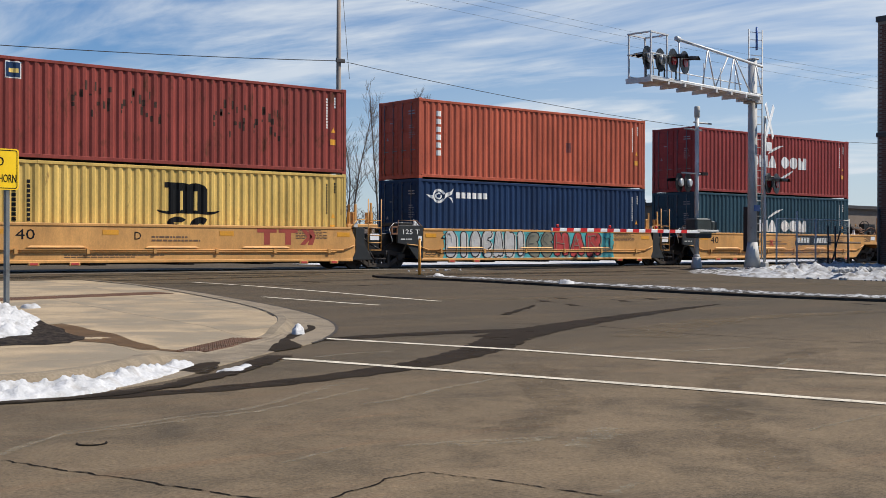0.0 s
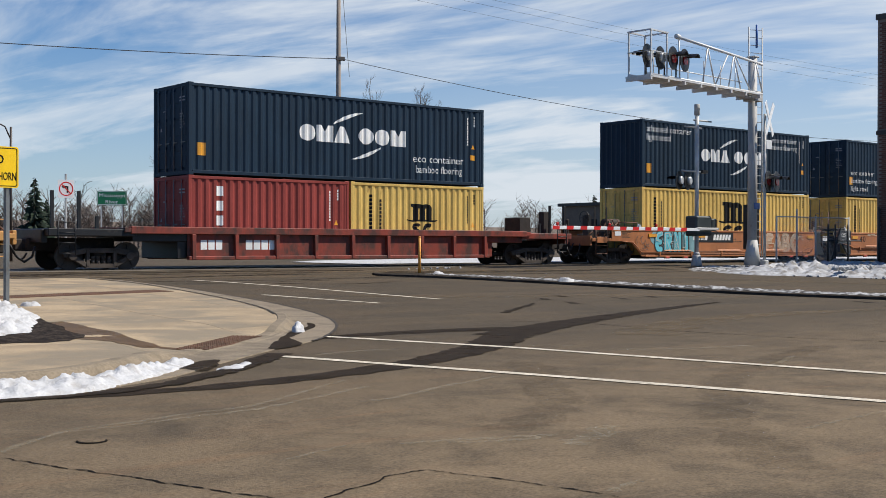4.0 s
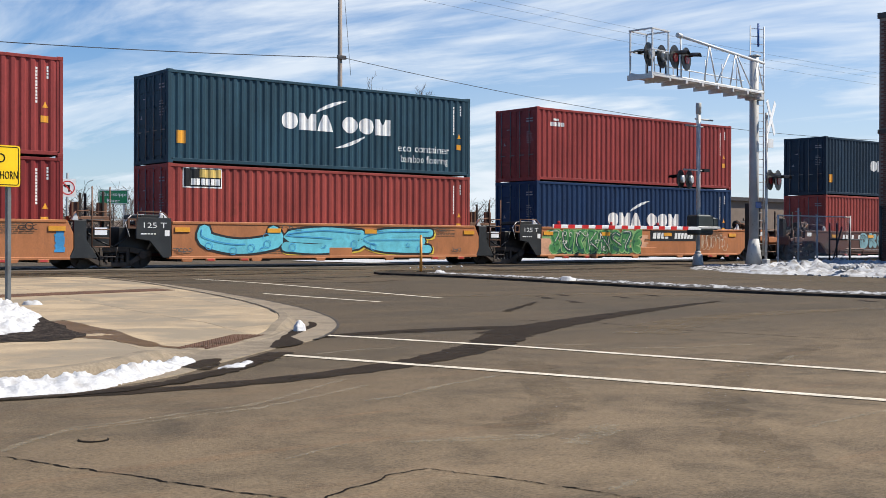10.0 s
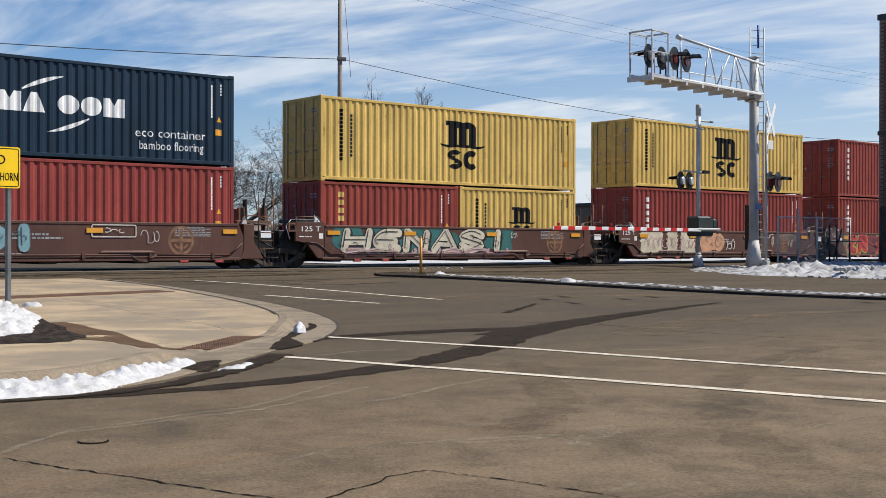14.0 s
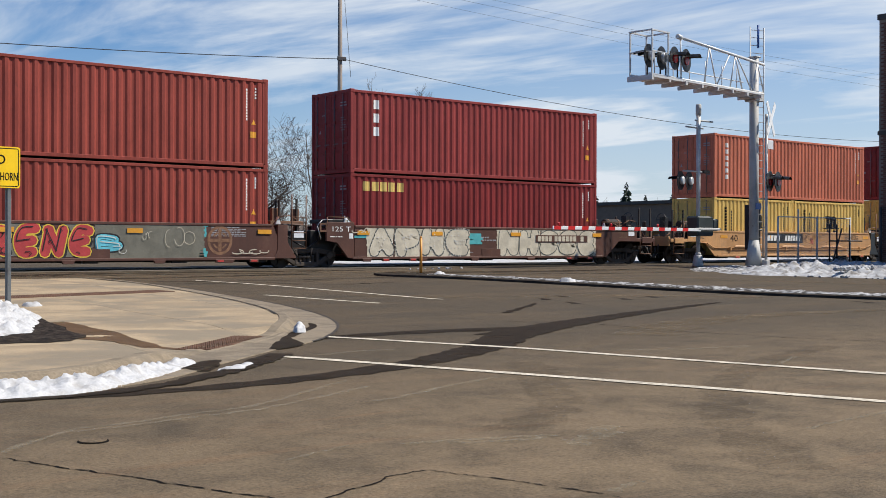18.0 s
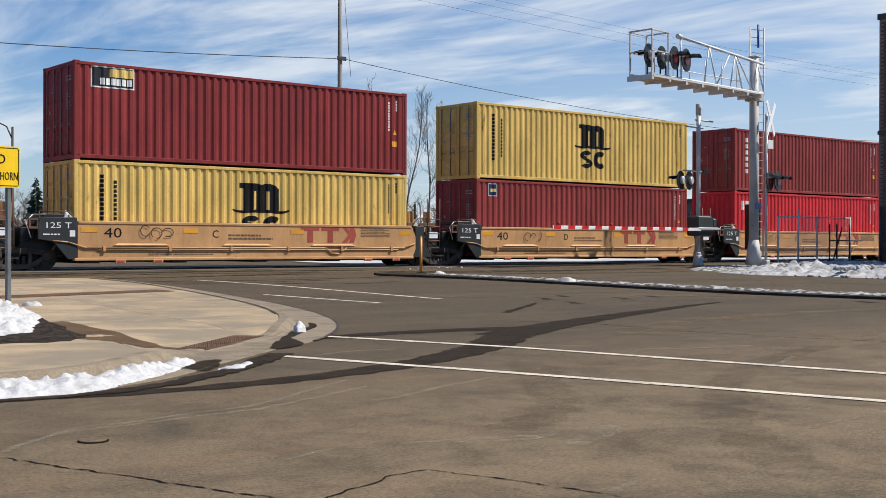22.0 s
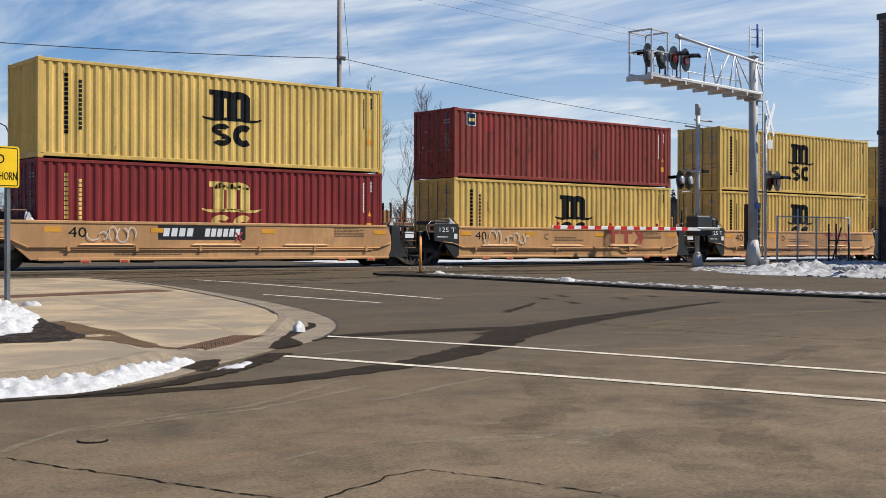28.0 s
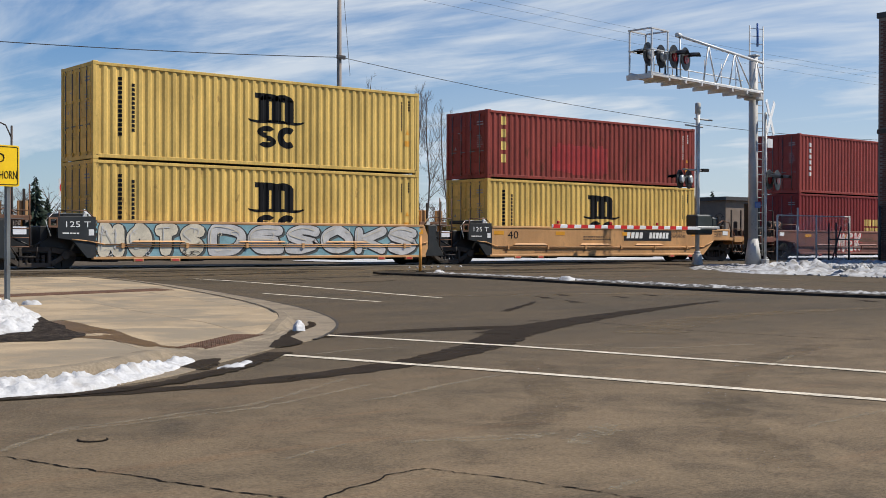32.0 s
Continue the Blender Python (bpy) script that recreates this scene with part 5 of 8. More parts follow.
def wheelset():
    bm = bmesh.new()
    tube(bm, (0, -1.0, 0), (0, 1.0, 0), 0.085, n=10)
    for y in (-0.83, 0.70):
        tube(bm, (0, y, 0), (0, y + 0.13, 0), WHEEL_R, n=28)
    for y, s in ((-0.83, -1), (0.83, 1)):
        tube(bm, (0, y, 0), (0, y + s * 0.05, 0), 0.15, 0.12, n=12)
        for i in range(5):
            a = 2 * math.pi * i / 5
            box(bm, 0.2, 0.34, -0.04, 0.04, -0.012, 0.012, Matrix.Translation((0, y + s * 0.004, 0)) @ Matrix.Rotation(a, 4, "Y"))
    return bm


def truck(parent, x):
    """A two-axle truck: side frames, springs, bolster and two wheelsets that roll."""
    t = part("truck", shared(("bolster",), lambda: boxes((-0.2, 0.2, -0.95, 0.95, 0.62, 0.86), r=0.02), M_GRIME), M_GRIME, parent, "grimy cast-steel truck")
    t.location = (x, TRACK_Y - NEAR_Y, 0)
    zc = RAIL_Z + WHEEL_R
    out = [(-1.18, zc + 0.16), (-1.18, zc - 0.10), (-0.98, zc - 0.10), (-0.60, 0.38), (0.60, 0.38), (0.98, zc - 0.10), (1.18, zc - 0.10), (1.18, zc + 0.16),
           (0.72, zc + 0.17), (0.30, zc + 0.26), (-0.30, zc + 0.26), (-0.72, zc + 0.17)]

    def sidebar(y):
        def build():
            bm = bmesh.new()
            # the two slanting arms, top chord and bottom chord of a cast side frame
            for a, b, h in (((-1.15, zc + 0.03), (-0.45, zc + 0.17), 0.16), ((1.15, zc + 0.03), (0.45, zc + 0.17), 0.16), ((-0.5, zc + 0.17), (0.5, zc + 0.17), 0.15),
                            ((-0.95, zc + 0.02), (-0.42, 0.42), 0.14), ((0.95, zc + 0.02), (0.42, 0.42), 0.14), ((-0.5, 0.42), (0.5, 0.42), 0.13)):
                mx, mz = (a[0] + b[0]) / 2, (a[1] + b[1]) / 2
                ln, an = math.hypot(b[0] - a[0], b[1] - a[1]), math.atan2(b[1] - a[1], b[0] - a[0])
                box(bm, -ln / 2, ln / 2, y - 0.07, y + 0.07, -h / 2, h / 2, Matrix.Translation((mx, 0, mz)) @ Matrix.Rotation(-an, 4, "Y"))
            for sx in (-1, 1):
                box(bm, sx * 0.42 - 0.05, sx * 0.42 + 0.05, y - 0.08, y + 0.08, 0.40, zc + 0.2)
                tube(bm, (sx * 0.89, y - 0.12, zc), (sx * 0.89, y + 0.12, zc), 0.13, n=12)
            return soft(bm, 0.012)
        return build
    for nm, y in (("n", -1.0), ("f", 1.0)):
        part("side_frame", shared(("side_frame", nm), sidebar(y), M_FRAME), M_FRAME, t)
        for i, dx in enumerate((-0.25, -0.085, 0.085, 0.25)):
            def spring():
                bm = bmesh.new()
                n_, rows = 8, []
                for k in range(13):
                    r, z = (0.072 if k % 2 else 0.050), 0.48 + k * 0.02
                    rows.append([bm.verts.new((dx + r * math.cos(6.2832 * j / n_), y + r * math.sin(6.2832 * j / n_), z)) for j in range(n_)])
                for a, b in zip(rows, rows[1:]):
                    for j in range(n_):
                        bm.faces.new((a[j], a[(j + 1) % n_], b[(j + 1) % n_], b[j]))
                return bm
            part("spring", shared(("spring", nm, i), spring, M_FRAME), M_FRAME, t)
    for sx in (-0.89, 0.89):
        w = part("wheelset", shared(("wheelset",), wheelset, M_TREAD), M_TREAD, t, "steel wheels on an axle")
        w.location = (sx, 0, zc)
        WHEELS.append(w)
    return t


def ladder(parent, x0, x1, z0, z1, y, rungs, material, posts_to=None):
    pt = posts_to or z1
    part("ladder", shared(("ladder", round(x0, 2), round(x1, 2), z0, z1, round(y, 2), rungs, material.name), lambda: tubes(
        ((x0, y, z0), (x0, y, pt), 0.022), ((x1, y, z0), (x1, y, pt), 0.022),
        *[((x0, y, z0 + (z1 - z0) * i / (rungs - 1)), (x1, y, z0 + (z1 - z0) * i / (rungs - 1)), 0.017) for i in range(rungs)], n=6), material), material, parent)


# strokes of sprayed shapes in a box two units wide and two high
FORMS = dict(
    U=(((0, 2), (0, 0.7), (1, 0), (2, 0.7), (2, 2)),), S=(((2, 1.75), (1, 2), (0, 1.5), (1, 1), (2, 0.5), (1, 0), (0, 0.25)),), I=(((1, 0), (1, 2)),),
    E=(((2, 2), (0.6, 1.9), (0, 1), (0.6, 0.1), (2, 0)), ((0.2, 1), (1.7, 1))), R=(((0, 0), (0, 2)), ((0, 2), (1.7, 1.9), (1.7, 1.15), (0.2, 1)), ((0.7, 1), (2, 0))),
    N=(((0, 0), (0.1, 2)), ((0.1, 2), (1.9, 0)), ((1.9, 0), (2, 2))), H=(((0, 0), (0, 2)), ((2, 0), (2, 2)), ((0, 1), (2, 1))), A=(((0, 0), (1, 2)), ((1, 2), (2, 0)), ((0.5, 0.75), (1.5, 0.75))),
    O=(((1, 2), (0.1, 1.4), (0.1, 0.6), (1, 0), (1.9, 0.6), (1.9, 1.4), (1, 2)),), D=(((0, 0), (0, 2), (1.5, 1.85), (2, 1), (1.5, 0.15), (0, 0)),), K=(((0, 0), (0, 2)), ((2, 2), (0.4, 1)), ((0.4, 1), (2, 0))),
    T=(((0, 2), (2, 2)), ((1, 2), (1, 0))), P=(((0.2, 0), (0, 2), (1.6, 2), (1.8, 1.2), (0.2, 0.9)),), M=(((0, 0), (0.2, 2)), ((0.2, 2), (1, 0.7)), ((1, 0.7), (1.8, 2)), ((1.8, 2), (2, 0))),
    F=(((2, 2), (0.2, 2), (0, 0)), ((0.1, 1.1), (1.6, 1.2))), B=(((0, 0), (0, 2), (1.6, 1.8), (1.4, 1.1), (0.3, 1)), ((0.3, 1), (1.9, 0.8), (1.7, 0.1), (0, 0))),
    C=(((2, 1.7), (1, 2), (0, 1.2), (0.2, 0.4), (1, 0), (2, 0.3)),), Z=(((0, 2), (2, 1.9), (0.1, 0.3), (2, 0)),))


def stroke_band(bm, pts, w, x0, x1, z0, z1):
    """A band of width w along a line, with round ends, kept inside the box."""
    def inb(p):
        return max(x0, min(x1, p[0])), max(z0, min(z1, p[1]))
    left, right = [], []
    for i, (x, z) in enumerate(pts):
        q, p = pts[min(i + 1, len(pts) - 1)], pts[max(i - 1, 0)]
        dx, dz = q[0] - p[0], q[1] - p[1]
        d = math.hypot(dx, dz) or 1
        left.append((x - dz / d * w / 2, z + dx / d * w / 2))
        right.append((x + dz / d * w / 2, z - dx / d * w / 2))
    for i in range(len(pts) - 1):
        poly(bm, [inb(p) for p in (right[i], right[i + 1], left[i + 1], left[i])])
    for x, z in (pts[0], pts[-1]):
        poly(bm, [inb((x + w / 2 * math.cos(0.785 * k), z + w / 2 * math.sin(0.785 * k))) for k in range(8)])


def lay_paint(bm, car, material, depth, label="", name="graffiti"):
    """Lays flat paint on the car's side, depth layers out from the steel."""
    if not bm.faces:
        bm.free()
        return
    for i, f in enumerate(bm.faces):
        for v in f.verts:
            v.co.y = -0.2765 - (0.0022 if depth < 3 else 0.0044) * depth - 0.00002 * (i % 90)
    tagged(part(name, bm, material, car, label), kind="stuff")


def piece(car, word, x0, x1, fill, rim, shine=None, back=None, z0=0.66, z1=1.70, fat=0.34, shadow=None, seed=1, lean_=0.0, edge=0.05, dots=None):
    """A sprayed piece: a cloud behind it, a dropped shade, a rim, the filled strokes and their shine."""
    rng = random.Random(seed)
    h, step = z1 - z0, (x1 - x0) / len(word)
    w = 0.62 * fat * min(h, step * 1.15)
    bx = (x0 - 0.12, x1 + 0.12, z0, z1)
    lines_ = []
    for i, ch in enumerate(word):
        for st in FORMS.get(ch, ()):
            pts = []
            for gx, gz_ in st:
                u = x0 + i * step + w * 0.55 + edge + (step - 1.1 * w - 2 * edge + 0.10 * w) * gx / 2
                v = z0 + w * 0.5 + edge + (h - w - 2 * edge) * gz_ / 2
                pts.append((u + lean_ * (v - z0) + rng.uniform(-0.03, 0.03) * step, v + rng.uniform(-0.04, 0.04) * h))
            lines_.append((i, smooth_line(pts, 5) if len(pts) > 2 else pts))
    if back:
        bm = bmesh.new()
        for i in range(int((x1 - x0) / 0.16)):
            cx, cz, r = x0 + rng.random() * (x1 - x0), z0 + h * rng.uniform(0.2, 0.8), h * rng.uniform(0.26, 0.46)
            poly(bm, [(max(x0 - 0.3, min(x1 + 0.3, cx + r * math.cos(0.45 * k))), max(z0, min(z1, cz + r * math.sin(0.45 * k)))) for k in range(14)])
        lay_paint(bm, car, SP[back], 0)
    if shadow:
        bm = bmesh.new()
        for k, ln in lines_:
            stroke_band(bm, [(x + 0.06, z - 0.05) for x, z in ln], w + 2 * edge, *bx)
        lay_paint(bm, car, SP[shadow], 1)
    for on, grow_, out in ((rim, 2 * edge, 0.0), (fill, 0.0, 0.0007)):
        bm, ys = bmesh.new(), []
        for k, ln in lines_:
            stroke_band(bm, ln, w + grow_, *bx)
            ys += [-0.2812 - 0.0014 * k - out - 0.00002 * (j % 32) for j in range(len(ys), len(bm.faces))]
        for y, f in zip(ys, bm.faces):
            for v in f.verts:
                v.co.y = y
        tagged(part("graffiti", bm, SP[on], car, "sprayed lettering" if on == fill else ""), kind="stuff")
    if shine:
        bm = bmesh.new()
        for _, ln in lines_:
            k = max(2, int(len(ln) * rng.uniform(0.5, 0.8)))
            stroke_band(bm, [(x - 0.22 * w, z + 0.16 * w) for x, z in ln[:k]], 0.028, *bx)
        for i in range(len(word) * 2):
            cx, cz = x0 + rng.random() * (x1 - x0), z0 + h * rng.uniform(0.1, 0.9)
            a0 = rng.uniform(0, 360)
            arc(bm, cx, cz, rng.uniform(0.06, 0.16), rng.uniform(0.05, 0.12), a0, a0 + rng.uniform(120, 360), 0.022, 0.022, 8)
        lay_paint(bm, car, SP[shine], 5)
    if dots:
        bm = bmesh.new()
        for _, ln in lines_:
            for (xa, za), (xb, zb) in zip(ln, ln[1:]):
                n = max(1, int(math.dist((xa, za), (xb, zb)) / 0.13))
                for k in range(n):
                    x, z = xa + (xb - xa) * k / n, za + (zb - za) * k / n
                    for sg in (-1, 1):
                        d = math.dist((xa, za), (xb, zb)) or 1
                        cx, cz = x - (zb - za) / d * sg * (w / 2 + edge * 0.5), z + (xb - xa) / d * sg * (w / 2 + edge * 0.5)
                        if z0 + 0.03 < cz < z1 - 0.03:
                            rect(bm, cx - 0.02, cx + 0.02, cz - 0.02, cz + 0.02)
        lay_paint(bm, car, SP[dots], 5.5)


def wash(car, x0, x1, z0, z1, ink, seed=1, rag=0.05):
    """A rolled-on patch of paint with ragged ends."""
    rng = random.Random(seed)
    bm = bmesh.new()
    n = max(3, int((z1 - z0) / 0.07))
    for i in range(n):
        a, b = z0 + (z1 - z0) * i / n, z0 + (z1 - z0) * (i + 1) / n
        rect(bm, x0 + rng.uniform(-rag, rag), x1 + rng.uniform(-rag, rag), a, b)
    lay_paint(bm, car, SP[ink], 0.5, "rolled-on paint", "paint_patch")


def sill_outline(left, right):
    L = LEN40
    lo, hi = 0.60, 1.72
    pts = []
    if left == "end":
        pts += [(-2.15, 1.24), (-1.05, 1.24), (-0.30, lo)]
    else:
        pts += [(0.0, lo)]
    if right == "end":
        pts += [(L + 0.30, lo), (L + 1.05, 1.24), (L + 2.15, 1.24), (L + 2.15, hi)]
    else:
        pts += [(L + 0.06, lo), (L + 0.20, 0.9), (L + 0.20, 1.35), (L + 0.02, hi)]
    pts += [(-2.15, hi)] if left == "end" else [(0.0, hi)]
    return pts


def well_car(s, colour, left, right, label, letter="", plate=False, logo=False, small=True, pipe=0.955):
    L = LEN40
    mt, ck = CAR[colour], colour
    car = thing("well_car", Matrix(), label, "rail car", "well cars of the train")
    dark = CAR["brown"] if colour == "brown" else M_CHAR
    W = 2.438
    for nm, y0, y1 in (("n", -0.27, -0.235), ("f", W + 0.235, W + 0.27)):
        part("side_sill", shared(("side_sill", nm, left, right, ck), lambda: slab_xz(sill_outline(left, right), y0, y1, 0.008), mt), mt, car)
        part("top_chord", shared(("top_chord", nm, left, right, ck), lambda: boxes(((-2.1 if left == "end" else 0.01), (L + 2.1 if right == "end" else L), y0 - (0.02 if nm == "n" else -0.0), y1 + (0.14 if nm == "n" else 0.02) if nm == "n" else y1 + 0.02, 1.65, 1.735), r=0.012), mt), mt, car)
        part("bottom_chord", shared(("bottom_chord", nm, ck), lambda: boxes((-0.1, L + 0.1, y0 - 0.02 if nm == "n" else y0 - 0.12, y1 + 0.12 if nm == "n" else y1 + 0.02, 0.575, 0.66), r=0.012), mt), mt, car)
    for x in (0.2, 3.0, 5.85, 8.7, 11.5):
        part("cross_bearer", shared(("cross_bearer", x), lambda: boxes((x, x + 0.5, -0.2, W + 0.2, 0.50, 0.63)), M_GRIME), M_GRIME, car)
    part("centre_sill", shared(("centre_sill",), lambda: boxes((0, L, 0.9, 1.5, 0.515, 0.615)), M_GRIME), M_GRIME, car)
    # brake pipe and its clips along the side
    pz = pipe or 0.955
    pl = [(-1.6, -0.30, 1.22), (-0.9, -0.30, 1.19), (-0.35, -0.30, pz)] if left == "end" else [(-0.75, -0.30, 1.16), (-0.3, -0.30, 1.12), (0.25, -0.30, pz)]
    dip = [(8.55, -0.30, pz), (8.85, -0.30, pz - 0.2), (9.1, -0.30, pz - 0.2), (9.4, -0.30, pz)] if letter in ("C", "K") else []
    pr = [(L + 0.3, -0.30, pz), (L + 0.9, -0.30, 1.19)] if right == "end" else [(L - 0.3, -0.30, pz), (L + 0.15, -0.30, 1.12)]
    if pipe:
        part("brake_pipe", shared(("brake_pipe", left, right, bool(dip), ck, pz), lambda: bent(pl + dip + pr, 0.021), mt), mt, car)
        part("brake_pipe", shared(("brake_pipe2", ck, pz), lambda: bent([(0.6, -0.30, pz - 0.06), (L - 0.6, -0.30, pz - 0.06)], 0.016), mt), mt, car)
        for i in range(6):
            x = 0.75 + i * 2.1
            part("pipe_clip", shared(("pipe_clip", i, ck, pz), lambda: boxes((x, x + 0.09, -0.335, -0.27, pz - 0.105, pz + 0.045)), mt), mt, car)
        for i, x in enumerate((1.1, 4.7, 8.0) if letter != "K" else (1.3, 7.6)):
            def lip():
                bm = bmesh.new()
                vs = [bm.verts.new(p) for p in ((x, -0.271, pz + 0.075), (x + 1.75, -0.271, pz + 0.075), (x + 1.75, -0.33, pz + 0.075), (x, -0.33, pz + 0.075), (x + 0.12, -0.271, pz + 0.13), (x + 1.63, -0.271, pz + 0.13))]
                for f in ((0, 1, 2, 3), (3, 2, 5, 4), (0, 3, 4), (1, 5, 2)):
                    bm.faces.new([vs[j] for j in f])
                return bm
            part("drip_ledge", shared(("drip_ledge", i, letter == "K", ck, pz), lip, mt), mt, car)
    else:
        for i, x in enumerate((0.3, 2.75, 5.2, 8.05, 10.4)):
            part("jacking_lug", shared(("jacking_lug", i, ck), lambda: slab_xz([(x, 0.60), (x + 0.42, 0.60), (x + 0.36, 0.49), (x + 0.06, 0.49)], -0.30, -0.22, 0.008), mt), mt, car)
        part("side_patch", shared(("side_patch", ck), lambda: boxes((5.75, 6.68, -0.284, -0.268, 0.60, 0.93), r=0.006), mt), mt, car)
    for i, x in enumerate((1.15, 2.35, 10.15, 11.35)):
        part("lock_box", shared(("lock_box", i, ck), lambda: boxes((x, x + 0.32, -0.31, -0.24, 0.50, 0.60), r=0.01), mt), mt, car)
        part("reflector", shared(("ref_red", i), lambda: boxes((x + 0.05, x + 0.27, -0.318, -0.309, 0.525, 0.585)), M_REFRED), M_REFRED, car)
    for i, x in enumerate((0.10, 3.35, 7.2, 11.65)):
        part("reflector", shared(("ref_amber", i, colour in ("orange", "brown")), lambda: boxes((x, x + 0.50, -0.302 if colour in ("orange", "brown") else -0.277, -0.268, 1.41, 1.55)), M_AMBER), M_AMBER, car)
    for i, x in enumerate((-0.30, L + 0.30)):
        part("corner_guide", shared(("corner_guide", i), lambda: slab_xz([(x - 0.10, 1.73), (x + 0.10, 1.73), (x + 0.05, 1.90), (x, 1.98), (x - 0.04, 1.90)], -0.16, -0.06, 0.01), M_ALU), M_ALU, car, "pale corner guide")
    if left == "joint":
        part("end_panel", shared(("end_panel_l", ck), lambda: slab_xz([(-1.16, 1.83), (-0.02, 1.83), (-0.02, 0.62), (-0.28, 0.62), (-0.72, 1.13), (-1.16, 1.2)], -0.285, -0.19, 0.01), dark), dark, car, "dark end panel")

        def tag_():
            bm = writing("125 T", -0.92, 1.52, 0.24, width=0.74)
            rng = random.Random(2)
            lines(bm, -1.02, 1.36, 0.5, 1, 0.035, 0.06, rng)
            rect(bm, -0.24, -0.08, 1.28, 1.46)
            for v in bm.verts:
                v.co.y = -0.289
            return bm
        tagged(part("lettering", shared(("tag125",), tag_, M_WHITE), M_WHITE, car, "white characters 125 T"), kind="stuff")
        part("end_bulkhead", shared(("end_bulkhead_l",), lambda: boxes((-1.5, -0.2, 0.2, W - 0.2, 0.75, 1.55), (-1.2, -0.1, -0.19, 0.2, 1.62, 1.72), (-0.95, -0.15, -0.1, 1.1, 1.80, 1.93), r=0.02), M_BLACK), M_BLACK, car)
        part("grab_iron", shared(("grab_l",), lambda: bent([(-1.35, -0.24, 1.25), (-1.5, -0.24, 1.7), (-1.3, -0.24, 1.9), (-0.9, -0.24, 1.92)], 0.014), M_GALV), M_GALV, car)
        part("panel_grab", shared(("panel_grab_l",), lambda: bent([(-1.12, -0.27, 1.70), (-1.12, -0.27, 2.0), (-0.30, -0.27, 2.0), (-0.05, -0.27, 1.78)], 0.018), M_RUSTPOST), M_RUSTPOST, car)
        part("gusset", shared(("gusset_l",), lambda: slab_xz([(-0.34, 1.84), (-0.06, 1.84), (-0.30, 2.06)], -0.10, -0.08, 0.004), M_SIGNW), M_SIGNW, car, "white gusset plate")
        part("bracket", shared(("bracket_l",), lambda: boxes((-1.42, -1.36, -0.28, -0.22, 1.50, 1.80), (-1.18, -1.12, -0.28, -0.22, 1.50, 1.80), (-1.36, -1.18, -0.28, -0.22, 1.74, 1.80), (-1.36, -1.18, -0.28, -0.22, 1.50, 1.56)), M_RUSTPOST), M_RUSTPOST, car)
        truck(car, -1.65)
    if right == "joint":
        part("end_panel", shared(("end_panel_r", ck), lambda: slab_xz([(L + 0.22, 1.72), (L + 0.60, 1.72), (L + 0.60, 1.15), (L + 0.95, 0.62), (L + 0.07, 0.62), (L + 0.22, 0.9)], -0.26, -0.17, 0.01), dark), dark, car, "dark end panel")
        part("end_bulkhead", shared(("end_bulkhead_r",), lambda: boxes((L + 0.3, L + 1.55, 0.2, W - 0.2, 0.75, 1.5), (L + 0.5, L + 1.2, -0.15, 0.4, 1.70, 1.76), r=0.02), M_BLACK), M_BLACK, car)
        post, tall = (mt, mt) if colour == "gold" else (M_RUSTPOST, M_GRIME)
        ladder(car, L + 0.78, L + 1.33, 0.95, 1.98, -0.22, 5, post, 2.72)
        plate_m = mt if colour in ("gold", "tan") else M_RUSTPOST
        for i, (x, y) in enumerate(((L + 0.42, 0.45), (L + 1.30, 0.62), (L + 0.9, 1.7))):
            part("guide_plate", shared(("guide_plate", i, plate_m.name), lambda: boxes((x, x + 0.30, y, y + 0.10, 1.85, 2.28), (x + 0.1, x + 0.2, y, y + 0.08, 1.3, 1.9), r=0.015), plate_m), plate_m, car)
        part("placard", shared(("placard_r",), lambda: boxes((L + 0.86, L + 1.24, -0.225, -0.215, 1.30, 1.52)), M_SIGNW), M_SIGNW, car, "white placard between the ladder rails")
        part("hand_grab", shared(("hand_grab_r", post.name), lambda: bent([(L + 0.1, -0.2, 1.74), (L + 0.3, -0.2, 1.98), (L + 0.7, -0.2, 2.02), (L + 1.0, -0.15, 1.9)], 0.02), post), post, car)
        part("air_hose", shared(("joint_hose",), lambda: bent([(L + 0.6, 0.1, 1.5), (L + 1.0, -0.05, 1.15), (L + 1.5, -0.02, 0.95), (L + 1.95, 0.05, 1.2), (L + 2.1, 0.1, 1.55)], 0.026), M_BLACK), M_BLACK, car)
        for y in (0.35, 1.8):
            part("cross_member", shared(("cross_member", y, post.name), lambda: boxes((L + 0.3, L + 1.6, y, y + 0.2, 1.72, 1.86), r=0.015), post), post, car)
        part("step", shared(("step_r", ck), lambda: bent([(L + 0.8, -0.24, 0.95), (L + 1.0, -0.24, 0.66), (L + 1.5, -0.24, 0.66), (L + 1.55, -0.24, 0.95)], 0.02), M_GRIME), M_GRIME, car)
        for i, (x, y, z) in enumerate(((L + 0.62, 0.35, 2.55), (L + 1.42, 0.55, 2.62), (L + 0.62, 1.9, 2.55), (L + 1.42, 1.9, 2.6))):
            part("stanchion", shared(("stanchion_r", i, tall.name), lambda: boxes((x, x + 0.075, y, y + 0.05, 1.4, z), r=0.01), tall), tall, car)
    for side, on in (("l", left == "end"), ("r", right == "end")):
        if not on:
            continue
        o = Matrix.Identity(4) if side == "l" else Matrix(((-1, 0, 0, L), (0, 1, 0, 0), (0, 0, 1, 0), (0, 0, 0, 1)))

        def at(bm, o=o):
            bmesh.ops.transform(bm, matrix=o, verts=bm.verts)
            bmesh.ops.recalc_face_normals(bm, faces=bm.faces)
            return bm
        truck(car, -1.55 if side == "l" else L + 1.55)
        post, tall = (mt, mt) if colour == "gold" else (M_RUSTPOST, M_GRIME)
